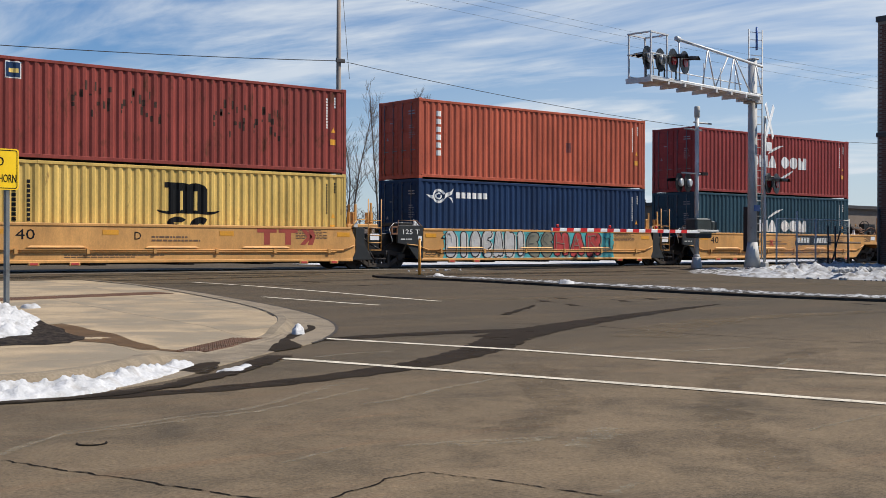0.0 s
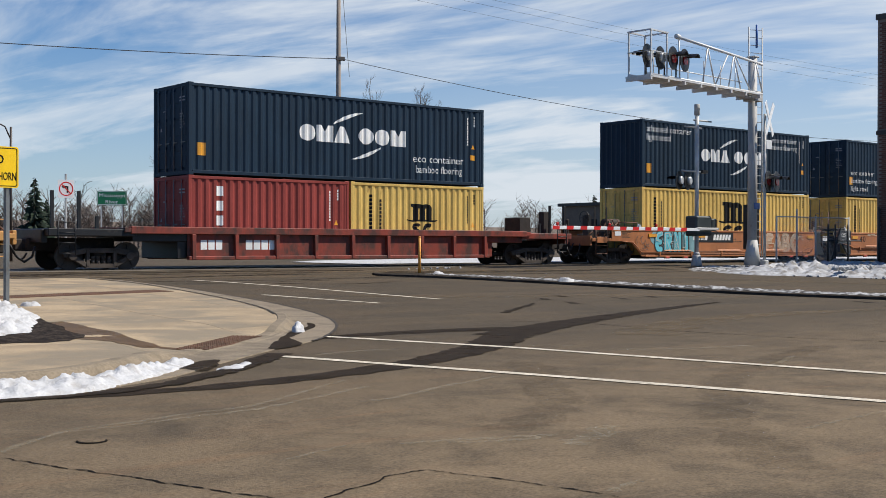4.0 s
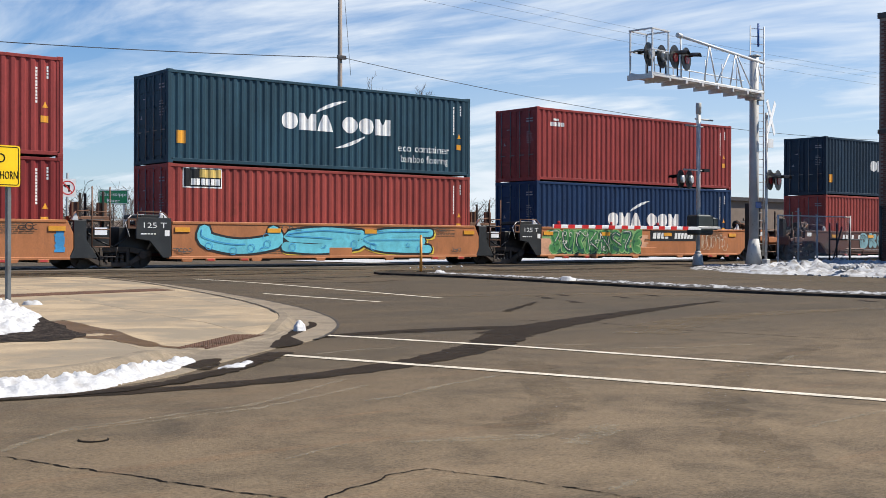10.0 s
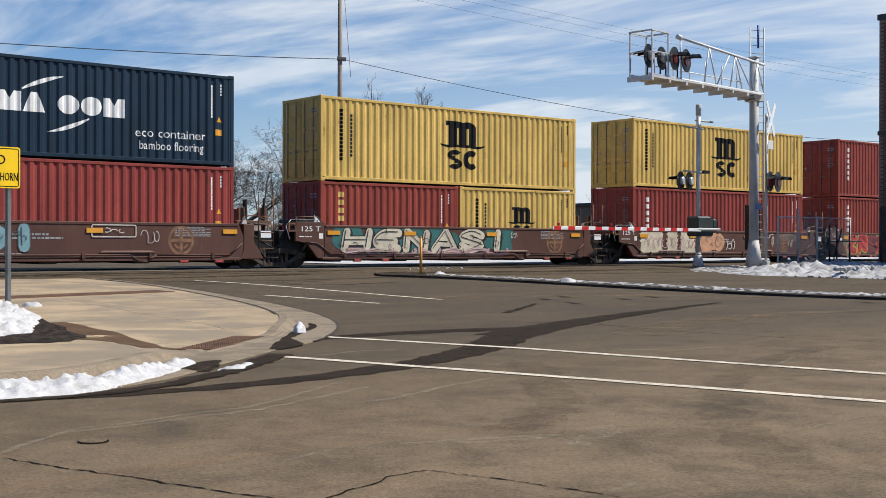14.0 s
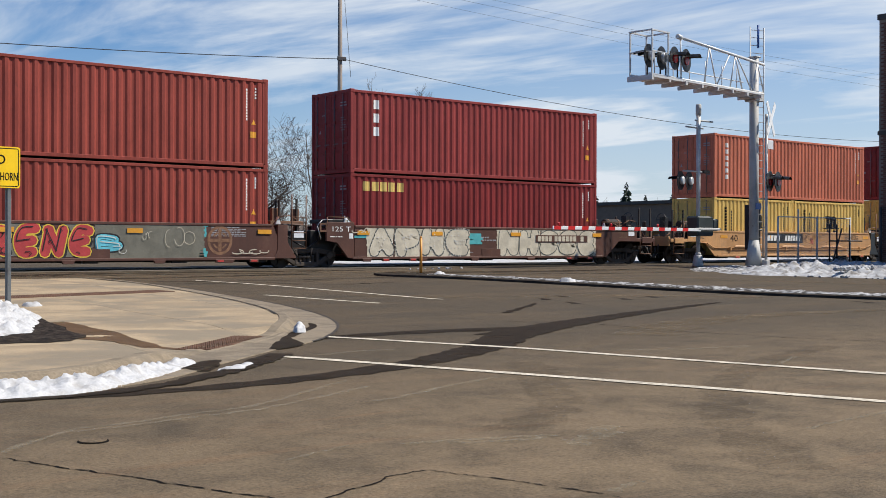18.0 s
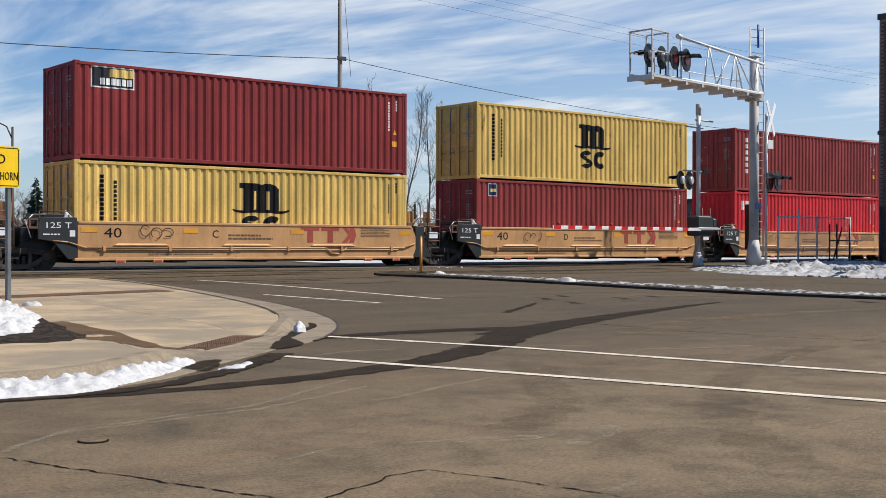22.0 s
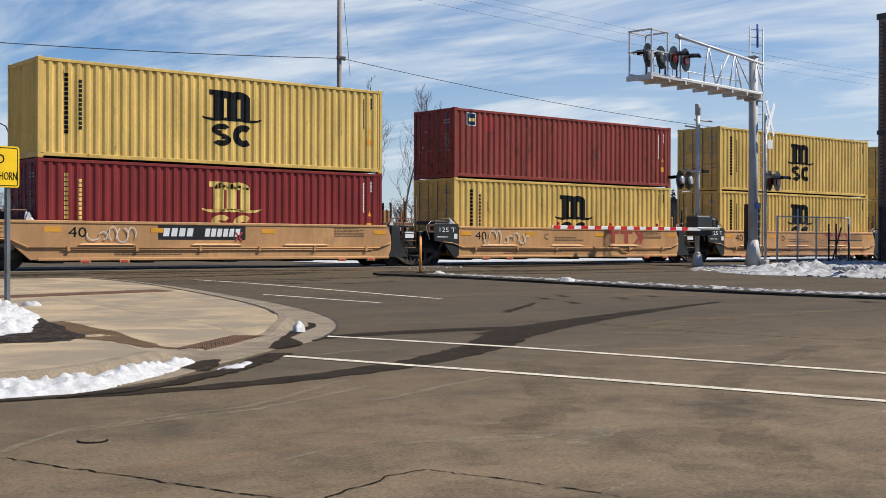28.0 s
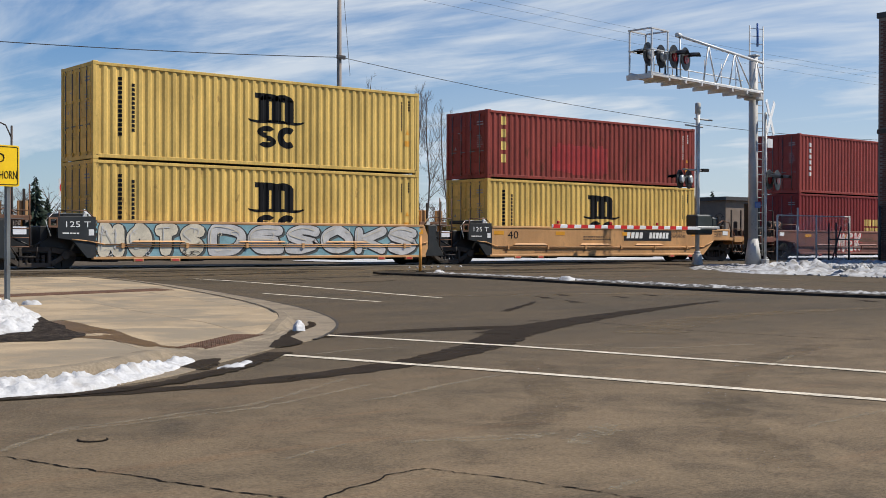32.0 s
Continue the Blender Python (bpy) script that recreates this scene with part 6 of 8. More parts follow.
        part("end_deck", shared(("end_deck", side, ck), lambda: at(boxes((-3.3, -1.0, -0.26, W + 0.26, 1.22, 1.36), (-3.36, -3.25, -0.2, W + 0.2, 1.05, 1.45), r=0.015), ), mt), mt, car)
        part("draft_box", shared(("draft_box", side), lambda: at(boxes((-3.4, -1.0, 0.95, 1.5, 0.80, 1.2), (-3.75, -3.3, 1.08, 1.36, 0.92, 1.2), (-3.95, -3.72, 1.0, 1.44, 0.88, 1.22), r=0.03)), M_GRIME), M_GRIME, car, "coupler and draft gear")
        part("brake_gear", shared(("brake_gear", side), lambda: at(boxes((-2.1, -1.65, 0.3, 0.7, 1.36, 1.62), (-2.4, -1.3, 1.2, 1.5, 1.36, 1.54), (-1.30, -0.95, 0.8, 1.3, 1.5, 1.86), (-0.9, -0.2, 0.1, 2.3, 1.66, 1.76), r=0.03)), M_GRIME), M_GRIME, car)
        part("air_tank", shared(("air_tank", side), lambda: at(soft(tubes(((-1.85, 0.5, 1.98), (-0.95, 0.5, 1.98), 0.19), n=16), 0.03)), M_GRIME), M_GRIME, car)

        def brake_wheel():
            bm = bmesh.new()
            n = 20
            for i in range(n):
                a, b = 2 * math.pi * i / n, 2 * math.pi * (i + 1) / n
                tube(bm, (-2.72, 0.75 + 0.27 * math.cos(a), 2.2 + 0.27 * math.sin(a)), (-2.72, 0.75 + 0.27 * math.cos(b), 2.2 + 0.27 * math.sin(b)), 0.016, n=5, caps=False)
            for i in range(5):
                a = 2 * math.pi * i / 5
                tube(bm, (-2.72, 0.75, 2.2), (-2.72, 0.75 + 0.27 * math.cos(a), 2.2 + 0.27 * math.sin(a)), 0.012, n=5)
            box(bm, -2.66, -2.45, 0.6, 0.9, 1.36, 2.32)
            return at(bm)
        part("brake_wheel", shared(("brake_wheel", side), brake_wheel, M_BLACK), M_BLACK, car)
        for i, (x, y, z) in enumerate(((-2.42, -0.2, 2.62), (-3.12, -0.2, 2.62), (-2.2, 0.9, 2.3))):
            part("stanchion", shared(("stanchion_e", side, i, tall.name), lambda: at(boxes((x, x + 0.075, y, y + 0.05, 1.3, z), r=0.01)), tall), tall, car)
        ladder(car, *((-3.07, -2.38) if side == "l" else (L + 2.38, L + 3.07)), 0.72, 1.75, -0.24, 4, post)
        for i, q in enumerate(((-3.05, -2.92, 1.4, 1.6, 1.36, 2.15), (-1.50, -1.32, 1.3, 1.6, 1.4, 2.18), (-2.25, -2.02, 0.1, 0.22, 1.36, 1.86), (-0.72, -0.50, 0.9, 1.2, 1.7, 2.0), (-2.62, -2.38, -0.1, 0.05, 1.36, 1.66), (-2.02, -1.78, -0.1, 0.05, 1.72, 1.92))):
            part("brake_valve", shared(("brake_valve", side, i), lambda: at(boxes(q, r=0.04)), M_GRIME), M_GRIME, car)
        part("end_slope", shared(("end_slope", side), lambda: at(slab_xz([(-2.6, 1.36), (-0.5, 1.36), (-0.5, 1.95), (-1.1, 1.95)], 1.0, 1.5, 0.01)), M_GRIME), M_GRIME, car)
        for i, pts in enumerate((((-2.6, -0.05, 1.5), (-2.3, -0.1, 2.05), (-1.9, -0.05, 2.12), (-1.6, 0.1, 1.9), (-1.2, 0.2, 1.8)), ((-2.5, 0.3, 1.4), (-2.2, 0.2, 1.78), (-1.8, 0.15, 1.7), (-1.5, 0.3, 2.0), (-1.0, 0.5, 1.95)),
                                 ((-3.2, 0.2, 1.4), (-2.9, 0.1, 1.62), (-2.55, 0.0, 1.9), (-2.3, 0.1, 1.6)), ((-3.3, 0.4, 1.2), (-3.5, 0.3, 0.75), (-3.75, 0.3, 0.55), (-4.0, 0.35, 0.7), (-4.1, 0.4, 1.0)))):
            part("brake_line", shared(("brake_line", side, i), lambda: at(bent(pts, 0.024 if i < 3 else 0.034)), M_RUSTPOST if i < 3 else M_BLACK), M_RUSTPOST if i < 3 else M_BLACK, car)
        for i, x in enumerate((-1.72, -1.14)):
            part("tank_strap", shared(("tank_strap", side, i), lambda: at(tubes(((x, 0.5, 1.98), (x + 0.06, 0.5, 1.98), 0.20), n=16)), M_RUSTPOST), M_RUSTPOST, car)
        part("brace", shared(("end_brace", side), lambda: at(tubes(((-2.45, 0.0, 1.4), (-1.1, 0.3, 2.05), 0.03), ((-0.3, 0.0, 2.02), (-1.5, 0.0, 2.02), 0.022), n=6)), M_RUSTPOST), M_RUSTPOST, car)
        part("placard", shared(("placard_e", side), lambda: at(boxes((-1.98, -1.62, -0.281, -0.268, 1.46, 1.64))), M_SIGNW), M_SIGNW, car, "white placard")
        part("deck_plate", shared(("deck_plate", side, ck), lambda: at(boxes((-3.05, -2.45, -0.30, -0.265, 1.16, 1.40), r=0.008)), mt), mt, car)
        part("gusset", shared(("gusset_e", side), lambda: at(slab_xz([(-0.42, 1.74), (-0.12, 1.74), (-0.36, 2.0)], -0.10, -0.08, 0.004)), M_SIGNW), M_SIGNW, car, "white gusset plate")
        part("air_hose", shared(("air_hose", side), lambda: at(bent([(-3.4, 0.7, 1.15), (-3.6, 0.7, 0.8), (-3.75, 0.72, 0.62), (-3.9, 0.75, 0.66), (-4.0, 0.8, 0.8)], 0.028)), M_BLACK), M_BLACK, car)
        part("deck_print", shared(("deck_print", side), lambda: at(small_print(-1.55, 1.62, 0.55, 5)), M_DIMPRINT if colour == "brown" else M_PRINT), M_PRINT, car, "small print")

    def forty():
        bm = writing("40", 0.82 if not small else 0.80, 1.26, 0.42, width=0.55)
        for v in bm.verts:
            v.co.y = -0.2745
        return bm
    if colour not in ("brown", "rustcar"):
        part("lettering", shared(("forty",), forty, M_INK), M_INK, car, "black number 40")
    if letter and letter != "K":
        def let():
            bm = writing(letter, 4.35, 1.27, 0.34)
            for v in bm.verts:
                v.co.y = -0.2745
            return bm
        part("lettering", shared(("let", letter), let, M_INK), M_INK, car, "black letter")
    part("small_print", shared(("small_print_a", colour == "brown"), lambda: small_print(4.9, 1.38, 1.9, 2, 0.055), M_PRINT if colour != "brown" else M_DIMPRINT), M_INK, car, "two lines of small print")
    part("small_print", shared(("small_print_b", colour == "brown"), lambda: small_print(10.0, 1.62, 1.5, 6), M_PRINT if colour != "brown" else M_DIMPRINT), M_INK, car, "block of small print")
    part("small_print", shared(("small_print_c", colour == "brown"), lambda: small_print(2.2, 0.82, 3.2, 2, 0.03), M_PRINT if colour != "brown" else M_DIMPRINT), M_INK, car, "small print")
    if plate:
        x = plate

        def number():
            bm = bmesh.new()
            blocks(bm, x + 0.15, 1.30, 0.98, 0.25, 4, 0.34, "b", 0.18)
            blocks(bm, x + 1.55, 1.30, 1.22, 0.25, 6, 0.32, "b", 0.18)
            for v in bm.verts:
                v.co.y = -0.2805
            return bm
        if colour != "brown":
            part("number_panel", shared(("number_panel", x), lambda: boxes((x, x + 3.0, -0.276, -0.268, 1.20, 1.64)), M_BLACK), M_BLACK, car, "black panel")
        tagged(part("number_marking", shared(("number_marking", x), number, M_WHITE), M_WHITE, car, "white blocks"), kind="stuff")
    if logo:
        def tri():
            bm = bmesh.new()
            x = logo
            for i in range(2):
                rect(bm, x + i * 0.80, x + i * 0.80 + 0.72, 1.52, 1.66)
                rect(bm, x + i * 0.80 + 0.25, x + i * 0.80 + 0.47, 1.13, 1.52)
            for k, dx in enumerate((0.0, 0.30)):
                poly(bm, ((x + 1.62 + dx, 1.66), (x + 1.82 + dx, 1.66), (x + 2.10 + dx * 0.4, 1.395), (x + 1.90 + dx * 0.4, 1.395)))
                poly(bm, ((x + 1.90 + dx * 0.4, 1.395), (x + 2.10 + dx * 0.4, 1.395), (x + 1.82 + dx, 1.13), (x + 1.62 + dx, 1.13)))
            for v in bm.verts:
                v.co.y = -0.2755
            return bm
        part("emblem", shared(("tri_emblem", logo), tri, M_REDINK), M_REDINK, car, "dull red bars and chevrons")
    return car


def small_print(x, z, w, rows, h=0.028):
    bm = bmesh.new()
    lines(bm, x, z, w, rows, h, h * 1.9, random.Random(int(x * 10)))
    for v in bm.verts:
        v.co.y = -0.2750
    return bm


def rib_car():
    """The odd one: a red well car with open ribbed sides and a flat deck at each end."""
    L, W = LEN40, 2.438
    mt = CAR["redcar"]
    car = thing("well_car", Matrix(), "weathered red well car with ribbed open sides", "rail car", "well cars of the train")
    for y0, y1 in ((-0.27, -0.05), (W + 0.05, W + 0.27)):
        part("deck_rail", boxes((-2.0, L + 2.0, y0, y1, 1.38, 1.60), r=0.015), mt, car)
        part("bottom_chord", boxes((-0.1, L + 0.1, y0 + 0.02, y1 - 0.02, 0.58, 0.70), r=0.015), mt, car)
        part("side_web", boxes((-0.1, L + 0.1, y0 + 0.13, y1 - 0.06, 0.70, 1.38)), mt, car)
        for i in range(9):
            x = 0.05 + i * 1.5
            part("rib", shared(("rib", y0 > 0), lambda: slab_xz([(0, 1.38), (0.14, 1.38), (0.14, 0.6), (0.02, 0.6)], y0, y0 + 0.14, 0.01), mt), mt, car).location = (x - 0.05 if i else 0.0, 0, 0)
    for side in (0, 1):
        o = Matrix.Identity(4) if side == 0 else Matrix(((-1, 0, 0, L), (0, 1, 0, 0), (0, 0, 1, 0), (0, 0, 0, 1)))

        def at(bm):
            bmesh.ops.transform(bm, matrix=o, verts=bm.verts)
            bmesh.ops.recalc_face_normals(bm, faces=bm.faces)
            return bm
        truck(car, -2.75 if side == 0 else L + 2.75)
        part("end_deck", at(boxes((-4.5, -1.8, -0.2, W + 0.2, 1.30, 1.52), (-1.9, 0.0, -0.1, W + 0.1, 1.15, 1.42), (-0.4, -0.05, -0.05, W + 0.05, 0.62, 1.5), (-4.6, -4.4, 0.1, W - 0.1, 1.1, 1.5), r=0.02)), M_BLACK if side == 0 else mt, car)
        part("deck_edge", at(boxes((-2.2, -0.2, -0.26, 0.3, 1.42, 1.56), r=0.01)), mt, car)
        part("draft_box", at(boxes((-4.7, -2.0, 0.95, 1.5, 0.85, 1.25), (-5.1, -4.6, 1.05, 1.4, 0.92, 1.2), r=0.03)), M_GRIME, car)
        for x, z in ((-4.35, 2.62), (-3.55, 2.62), (-3.0, 1.9)):
            part("stanchion", at(boxes((x, x + 0.1, 0.0, 0.08, 1.4, z), r=0.01)), M_BLACK, car)
        part("ladder", at(tubes(((-4.2, -0.2, 0.75), (-4.2, -0.2, 1.9), 0.02), ((-3.7, -0.2, 0.75), (-3.7, -0.2, 1.9), 0.02), *[((-4.2, -0.2, z), (-3.7, -0.2, z), 0.016) for z in (0.8, 1.1, 1.4, 1.7)], n=6)), M_BLACK, car)
        if side:
            part("brake_gear", at(boxes((-3.0, -2.4, 0.6, 1.5, 1.5, 2.15), (-3.9, -3.6, 0.5, 0.8, 1.5, 2.4), r=0.03)), M_GRIME, car)
    bm = bmesh.new()
    blocks(bm, 0.35, 0.90, 0.75, 0.30, 3, 0.2)
    blocks(bm, 1.95, 0.90, 1.1, 0.30, 4, 0.2)
    for v in bm.verts:
        v.co.y = -0.145
    tagged(part("number_marking", bm, M_WHITE, car, "faded pale blocks"), kind="stuff")
    return car


# The train, from the left: s = the container's left end at the start, car, ends, upper and lower load
MY, MYB = ("yellow", "m"), ("yellow", "m", "blind")
TRAIN = [
    (10.98, "gold", "joint", "joint", [("rust", "flag")], [MY], dict(letter="D", logo=8.55)),
    (26.33, "gold", "joint", "joint", [("orange", "tall6")], [("blue", "horse")], dict(letter="B")),
    (41.80, "gold", "joint", "end", [("maroon", "swoosh")], [("teal", "swoosh_low")], dict(letter="A", plate=7.2)),
    (62.75, "ribs", "end", "end", [("navy", "swoosh_eco")], [("brick", "tall3", "20"), ("yellow", "m20", "20")], {}),
    (83.85, "orange", "end", "joint", [("navy", "swoosh_adv", "blind")], [MY], dict(plate=2.88, pipe=0.76)),
    (99.30, "orange", "joint", "joint", [("navy", "swoosh_side")], [MY], dict(letter="K")),
    (114.70, "orange", "joint", "joint", [("maroon", "tall3")], [("wine", "leaf")], dict(letter="B", pipe=None)),
    (130.18, "orange", "joint", "joint", [("teal", "swoosh_eco")], [("brick", "lamp")], dict(letter="K", pipe=None)),
    (145.80, "orange", "joint", "end", [("maroon", "small")], [("blue", "swoosh_low")], dict(letter="A", plate=6.35, pipe=None)),
    (165.52, "brown", "end", "joint", [("navy", "swoosh_eco")], [("brick", "plain")], dict(letter="K", plate=0.9, pipe=0.76)),
    (181.00, "brown", "joint", "joint", [MY], [("brown", "tall4_20", "20"), ("yellow", "m20", "20")], dict(letter="K", pipe=0.76)),
    (196.62, "brown", "joint", "joint", [MY], [("brick", "tall6")], dict(letter="K", pipe=0.76)),
    (211.85, "brown", "joint", "joint", [("brown", "tall6")], [("brown", "tall6")], dict(letter="K", pipe=None)),
    (227.30, "brown", "joint", "end", [("maroon", "tall3")], [("wine", "row5")], dict(letter="K", pipe=None)),
    (247.10, "tan", "end", "joint", [("pink", "tall6")], [("yellow", "m20", "20"), ("yellow", "m20", "20")], dict(letter="B", plate=3.4)),
    (262.48, "tan", "joint", "joint", [("wine", "lamp")], [MY], dict(letter="C", logo=7.6)),
    (277.95, "tan", "joint", "joint", [MY], [("maroon", "flag")], dict(letter="D", logo=7.6)),
    (293.50, "tan", "joint", "joint", [("maroon", "tall6")], [("red", "row3", "blind")], dict(letter="E", logo=7.6)),
    (308.90, "tan", "joint", "end", [MY], [MY], dict(letter="A", plate=8.3)),
    (328.70, "tan", "end", "joint", [MYB], [("wine", "m_red")], dict(letter="B", plate=3.6)),
    (344.18, "tan", "joint", "joint", [("rust", "flag", "low")], [MY], dict(letter="C", logo=7.9)),
    (359.75, "tan", "joint", "joint", [MY], [MY], dict(letter="D", logo=7.9)),
    (375.22, "tan", "joint", "joint", [("yellow", "m_old")], [MY], dict(pipe=1.02)),
    (390.67, "tan", "joint", "end", [("rust", "tall4", "low")], [MY], dict(plate=7.3)),
    (410.76, "rustcar", "end", "joint", [("brick", "tall6")], [("wine", "leaf")], {}),
]
CAR_WORDS = dict(gold="golden-yellow", orange="faded orange-brown", brown="dark brown", tan="tan-yellow", rustcar="dull red-brown")
ROLLING, CARS = [], []
for s0, colour, left, right, upper, lower, opt in TRAIN:
    if colour == "ribs":
        car = rib_car()
    else:
        car = well_car(s0, colour, left, right, "%s steel well car carrying stacked containers on the rails" % CAR_WORDS[colour], **opt)
    CARS.append(car)
    ROLLING.append((car, s0, 0.0))
    low, top = stacked("lower", lower, s0, 0.645, True)
    high_, _ = stacked("upper", upper, s0, top, False)
    ROLLING += [(ob, x, z) for ob, x, z in low + high_]
# ---- spray paint on the cars ----
def spray(name, c):
    return mat("spray_" + name, c, rough=0.6, var=0.12, scale=2.5, stain=tuple(v * 0.6 + 0.03 for v in c), stain_at=(0.6, 0.8), stain_scale=3)


SP = {k: spray(k, c) for k, c in dict(white=(0.608, 0.589, 0.540), cream=(0.589, 0.530, 0.412), grey=(0.255, 0.265, 0.275), black=(0.014, 0.014, 0.016), teal=(0.078, 0.392, 0.412),
                                      cyan=(0.128, 0.510, 0.608), red=(0.471, 0.049, 0.049), scarlet=(0.608, 0.088, 0.029), pink=(0.608, 0.245, 0.235), yellow=(0.667, 0.471, 0.049),
                                      green=(0.059, 0.235, 0.069), silver=(0.512, 0.501, 0.491), slate=(0.074, 0.082, 0.078), stone=(0.162, 0.153, 0.118), olive=(0.196, 0.192, 0.147), lime=(0.235, 0.412, 0.157), peach=(0.608, 0.324, 0.196), mauve=(0.451, 0.255, 0.294), deep=(0.012, 0.084, 0.055), sea=(0.029, 0.137, 0.128), sky=(0.039, 0.265, 0.540), dusk=(0.147, 0.035, 0.039), aqua=(0.196, 0.353, 0.392), beige=(0.510, 0.324, 0.216)).items()}


def tagline(car, x0, x1, z0, z1, ink, seed, w=0.028):
    """A quick one-line scribble."""
    rng = random.Random(seed)
    bm = bmesh.new()
    n = max(3, int((x1 - x0) / 0.28))
    for i in range(n):
        cx = x0 + (i + 0.5) * (x1 - x0) / n
        a0 = rng.uniform(0, 360)
        arc(bm, cx, (z0 + z1) / 2 + rng.uniform(-.12, .12) * (z1 - z0), (x1 - x0) / n * rng.uniform(0.4, 0.75), (z1 - z0) * rng.uniform(0.25, 0.5), a0, a0 + rng.uniform(150, 330), w, w, 12)
    for i, f in enumerate(bm.faces):
        for v in f.verts:
            v.co.y = -0.3030 - 0.00002 * (i % 60)
    tagged(part("graffiti_tag", bm, SP[ink], car, "quick sprayed scribble"), kind="stuff")


M_FADEDRING = mat("faded_emblem_paint", (0.21, 0.105, 0.055), rough=0.7, var=0.25, scale=5)


def ring_mark(car, x):
    bm = bmesh.new()
    arc(bm, x, 1.2, 0.44, 0.46, 0, 360, 0.09, 0.09, 28)
    rect(bm, x - 0.34, x + 0.34, 1.14, 1.25)
    rect(bm, x - 0.055, x + 0.055, 1.25, 1.55)
    rect(bm, x - 0.055, x + 0.055, 0.85, 1.14)
    for sg in (-1, 1):
        arc(bm, x, 1.2, 0.27, 0.28, 90 - sg * 62, 90 - sg * 20, 0.06, 0.06, 6)
        arc(bm, x, 1.2, 0.27, 0.28, 270 - sg * 62, 270 - sg * 20, 0.06, 0.06, 6)
    for v in bm.verts:
        v.co.y = -0.2755
    part("round_emblem", bm, M_FADEDRING, car, "round faded emblem")


def name_panel(car, x, w, light):
    """A black panel with plain pale shapes."""
    part("name_panel", boxes((x, x + w, -0.279, -0.268, 1.12, 1.66)), M_BLACK, car, "black panel")
    bm = bmesh.new()
    for i in range(2):
        rect(bm, x + 0.12 + i * 0.30 * w, x + 0.12 + i * 0.30 * w + 0.26 * w, 1.48, 1.60)
        rect(bm, x + 0.12 + i * 0.30 * w + 0.09 * w, x + 0.12 + i * 0.30 * w + 0.17 * w, 1.18, 1.48)
    poly(bm, ((x + 0.66 * w, 1.60), (x + 0.76 * w, 1.60), (x + 0.95 * w, 1.18), (x + 0.85 * w, 1.18)))
    poly(bm, ((x + 0.85 * w, 1.60), (x + 0.95 * w, 1.60), (x + 0.76 * w, 1.18), (x + 0.66 * w, 1.18)))
    for v in bm.verts:
        v.co.y = -0.283
    part("panel_shapes", bm, M_WHITE, car, "pale bars and a cross")


wash(CARS[1], 0.95, 9.95, 0.66, 1.70, "teal", 1, 0.04)
piece(CARS[1], "DIOEAUI", 1.0, 5.0, "silver", "black", "white", None, fat=0.62, shadow="white", seed=3)
piece(CARS[1], "ES", 5.0, 6.5, "olive", "black", "slate", None, fat=0.62, seed=4)
piece(CARS[1], "HAR", 6.45, 9.2, "red", "black", "olive", None, fat=0.58, shadow="olive", seed=5)
tagline(CARS[1], 9.25, 9.9, 0.8, 1.6, "black", 6, 0.03)
tagline(CARS[1], 0.1, 0.8, 0.75, 0.95, "black", 7, 0.022)
piece(CARS[4], "ERNI", 0.45, 2.85, "cyan", "black", "white", "aqua", 0.72, 1.70, 0.52, "slate", 6)
tagline(CARS[4], -0.7, 0.15, 1.05, 1.45, "slate", 8, 0.03)
tagline(CARS[4], -0.6, 0.1, 0.85, 1.1, "slate", 9, 0.03)
piece(CARS[4], "FABC", 8.25, 10.9, "beige", "cream", "cream", None, 0.78, 1.64, 0.40, None, 7, 0, 0.03)
tagline(CARS[4], 4.0, 4.7, 1.62, 1.70, "black", 18, 0.02)
tagline(CARS[4], 10.6, 11.4, 1.3, 1.6, "cream", 19, 0.03)
name_panel(CARS[5], 2.7, 2.45, "white")
piece(CARS[5], "SINKS", 8.3, 12.1, "white", "red", "grey", "red", 0.68, 1.66, 0.42, "red", 9, 0.1, 0.045)
piece(CARS[5], "ZI", 7.2, 8.3, "aqua", "aqua", None, None, 0.95, 1.45, 0.4, None, 10, 0, 0.02)
tagline(CARS[5], 1.5, 2.3, 1.55, 1.68, "cream", 10, 0.025)
piece(CARS[6], "AIMES", 0.62, 4.75, "olive", "cream", None, None, 0.68, 1.68, 0.60, None, 11, 0.16, 0.025)
name_panel(CARS[6], 6.7, 2.6, "white")
tagline(CARS[6], 6.9, 9.7, 0.80, 1.12, "sky", 12, 0.07)
tagline(CARS[6], 7.0, 8.8, 0.82, 1.10, "sky", 13, 0.06)
wash(CARS[6], 11.85, 12.12, 0.8, 1.4, "sky", 14, 0.03)
tagline(CARS[6], 10.8, 11.4, 1.4, 1.64, "black", 15, 0.025)
tagline(CARS[6], 0.45, 0.95, 1.45, 1.66, "cream", 17, 0.025)
piece(CARS[7], "U", 0.85, 3.9, "cyan", "black", "sky", None, 0.68, 1.70, 0.72, None, 14, 0, 0.07)
piece(CARS[7], "S", 3.75, 7.2, "cyan", "black", "sky", None, 0.68, 1.70, 0.49, "yellow", 15, 0, 0.07)
piece(CARS[7], "E", 7.0, 10.3, "cyan", "black", "sky", None, 0.68, 1.66, 0.46, "yellow", 16, 0, 0.07)
bm = bmesh.new()
for cx, cz in ((1.25, 0.98), (2.1, 0.82), (2.75, 0.92), (3.35, 1.05), (4.3, 0.95), (6.75, 1.05), (7.55, 0.95), (9.6, 0.88)):
    arc(bm, cx, cz, 0.13, 0.13, 0, 360, 0.02, 0.02, 16)
lay_paint(bm, CARS[7], SP["sky"], 5.5)
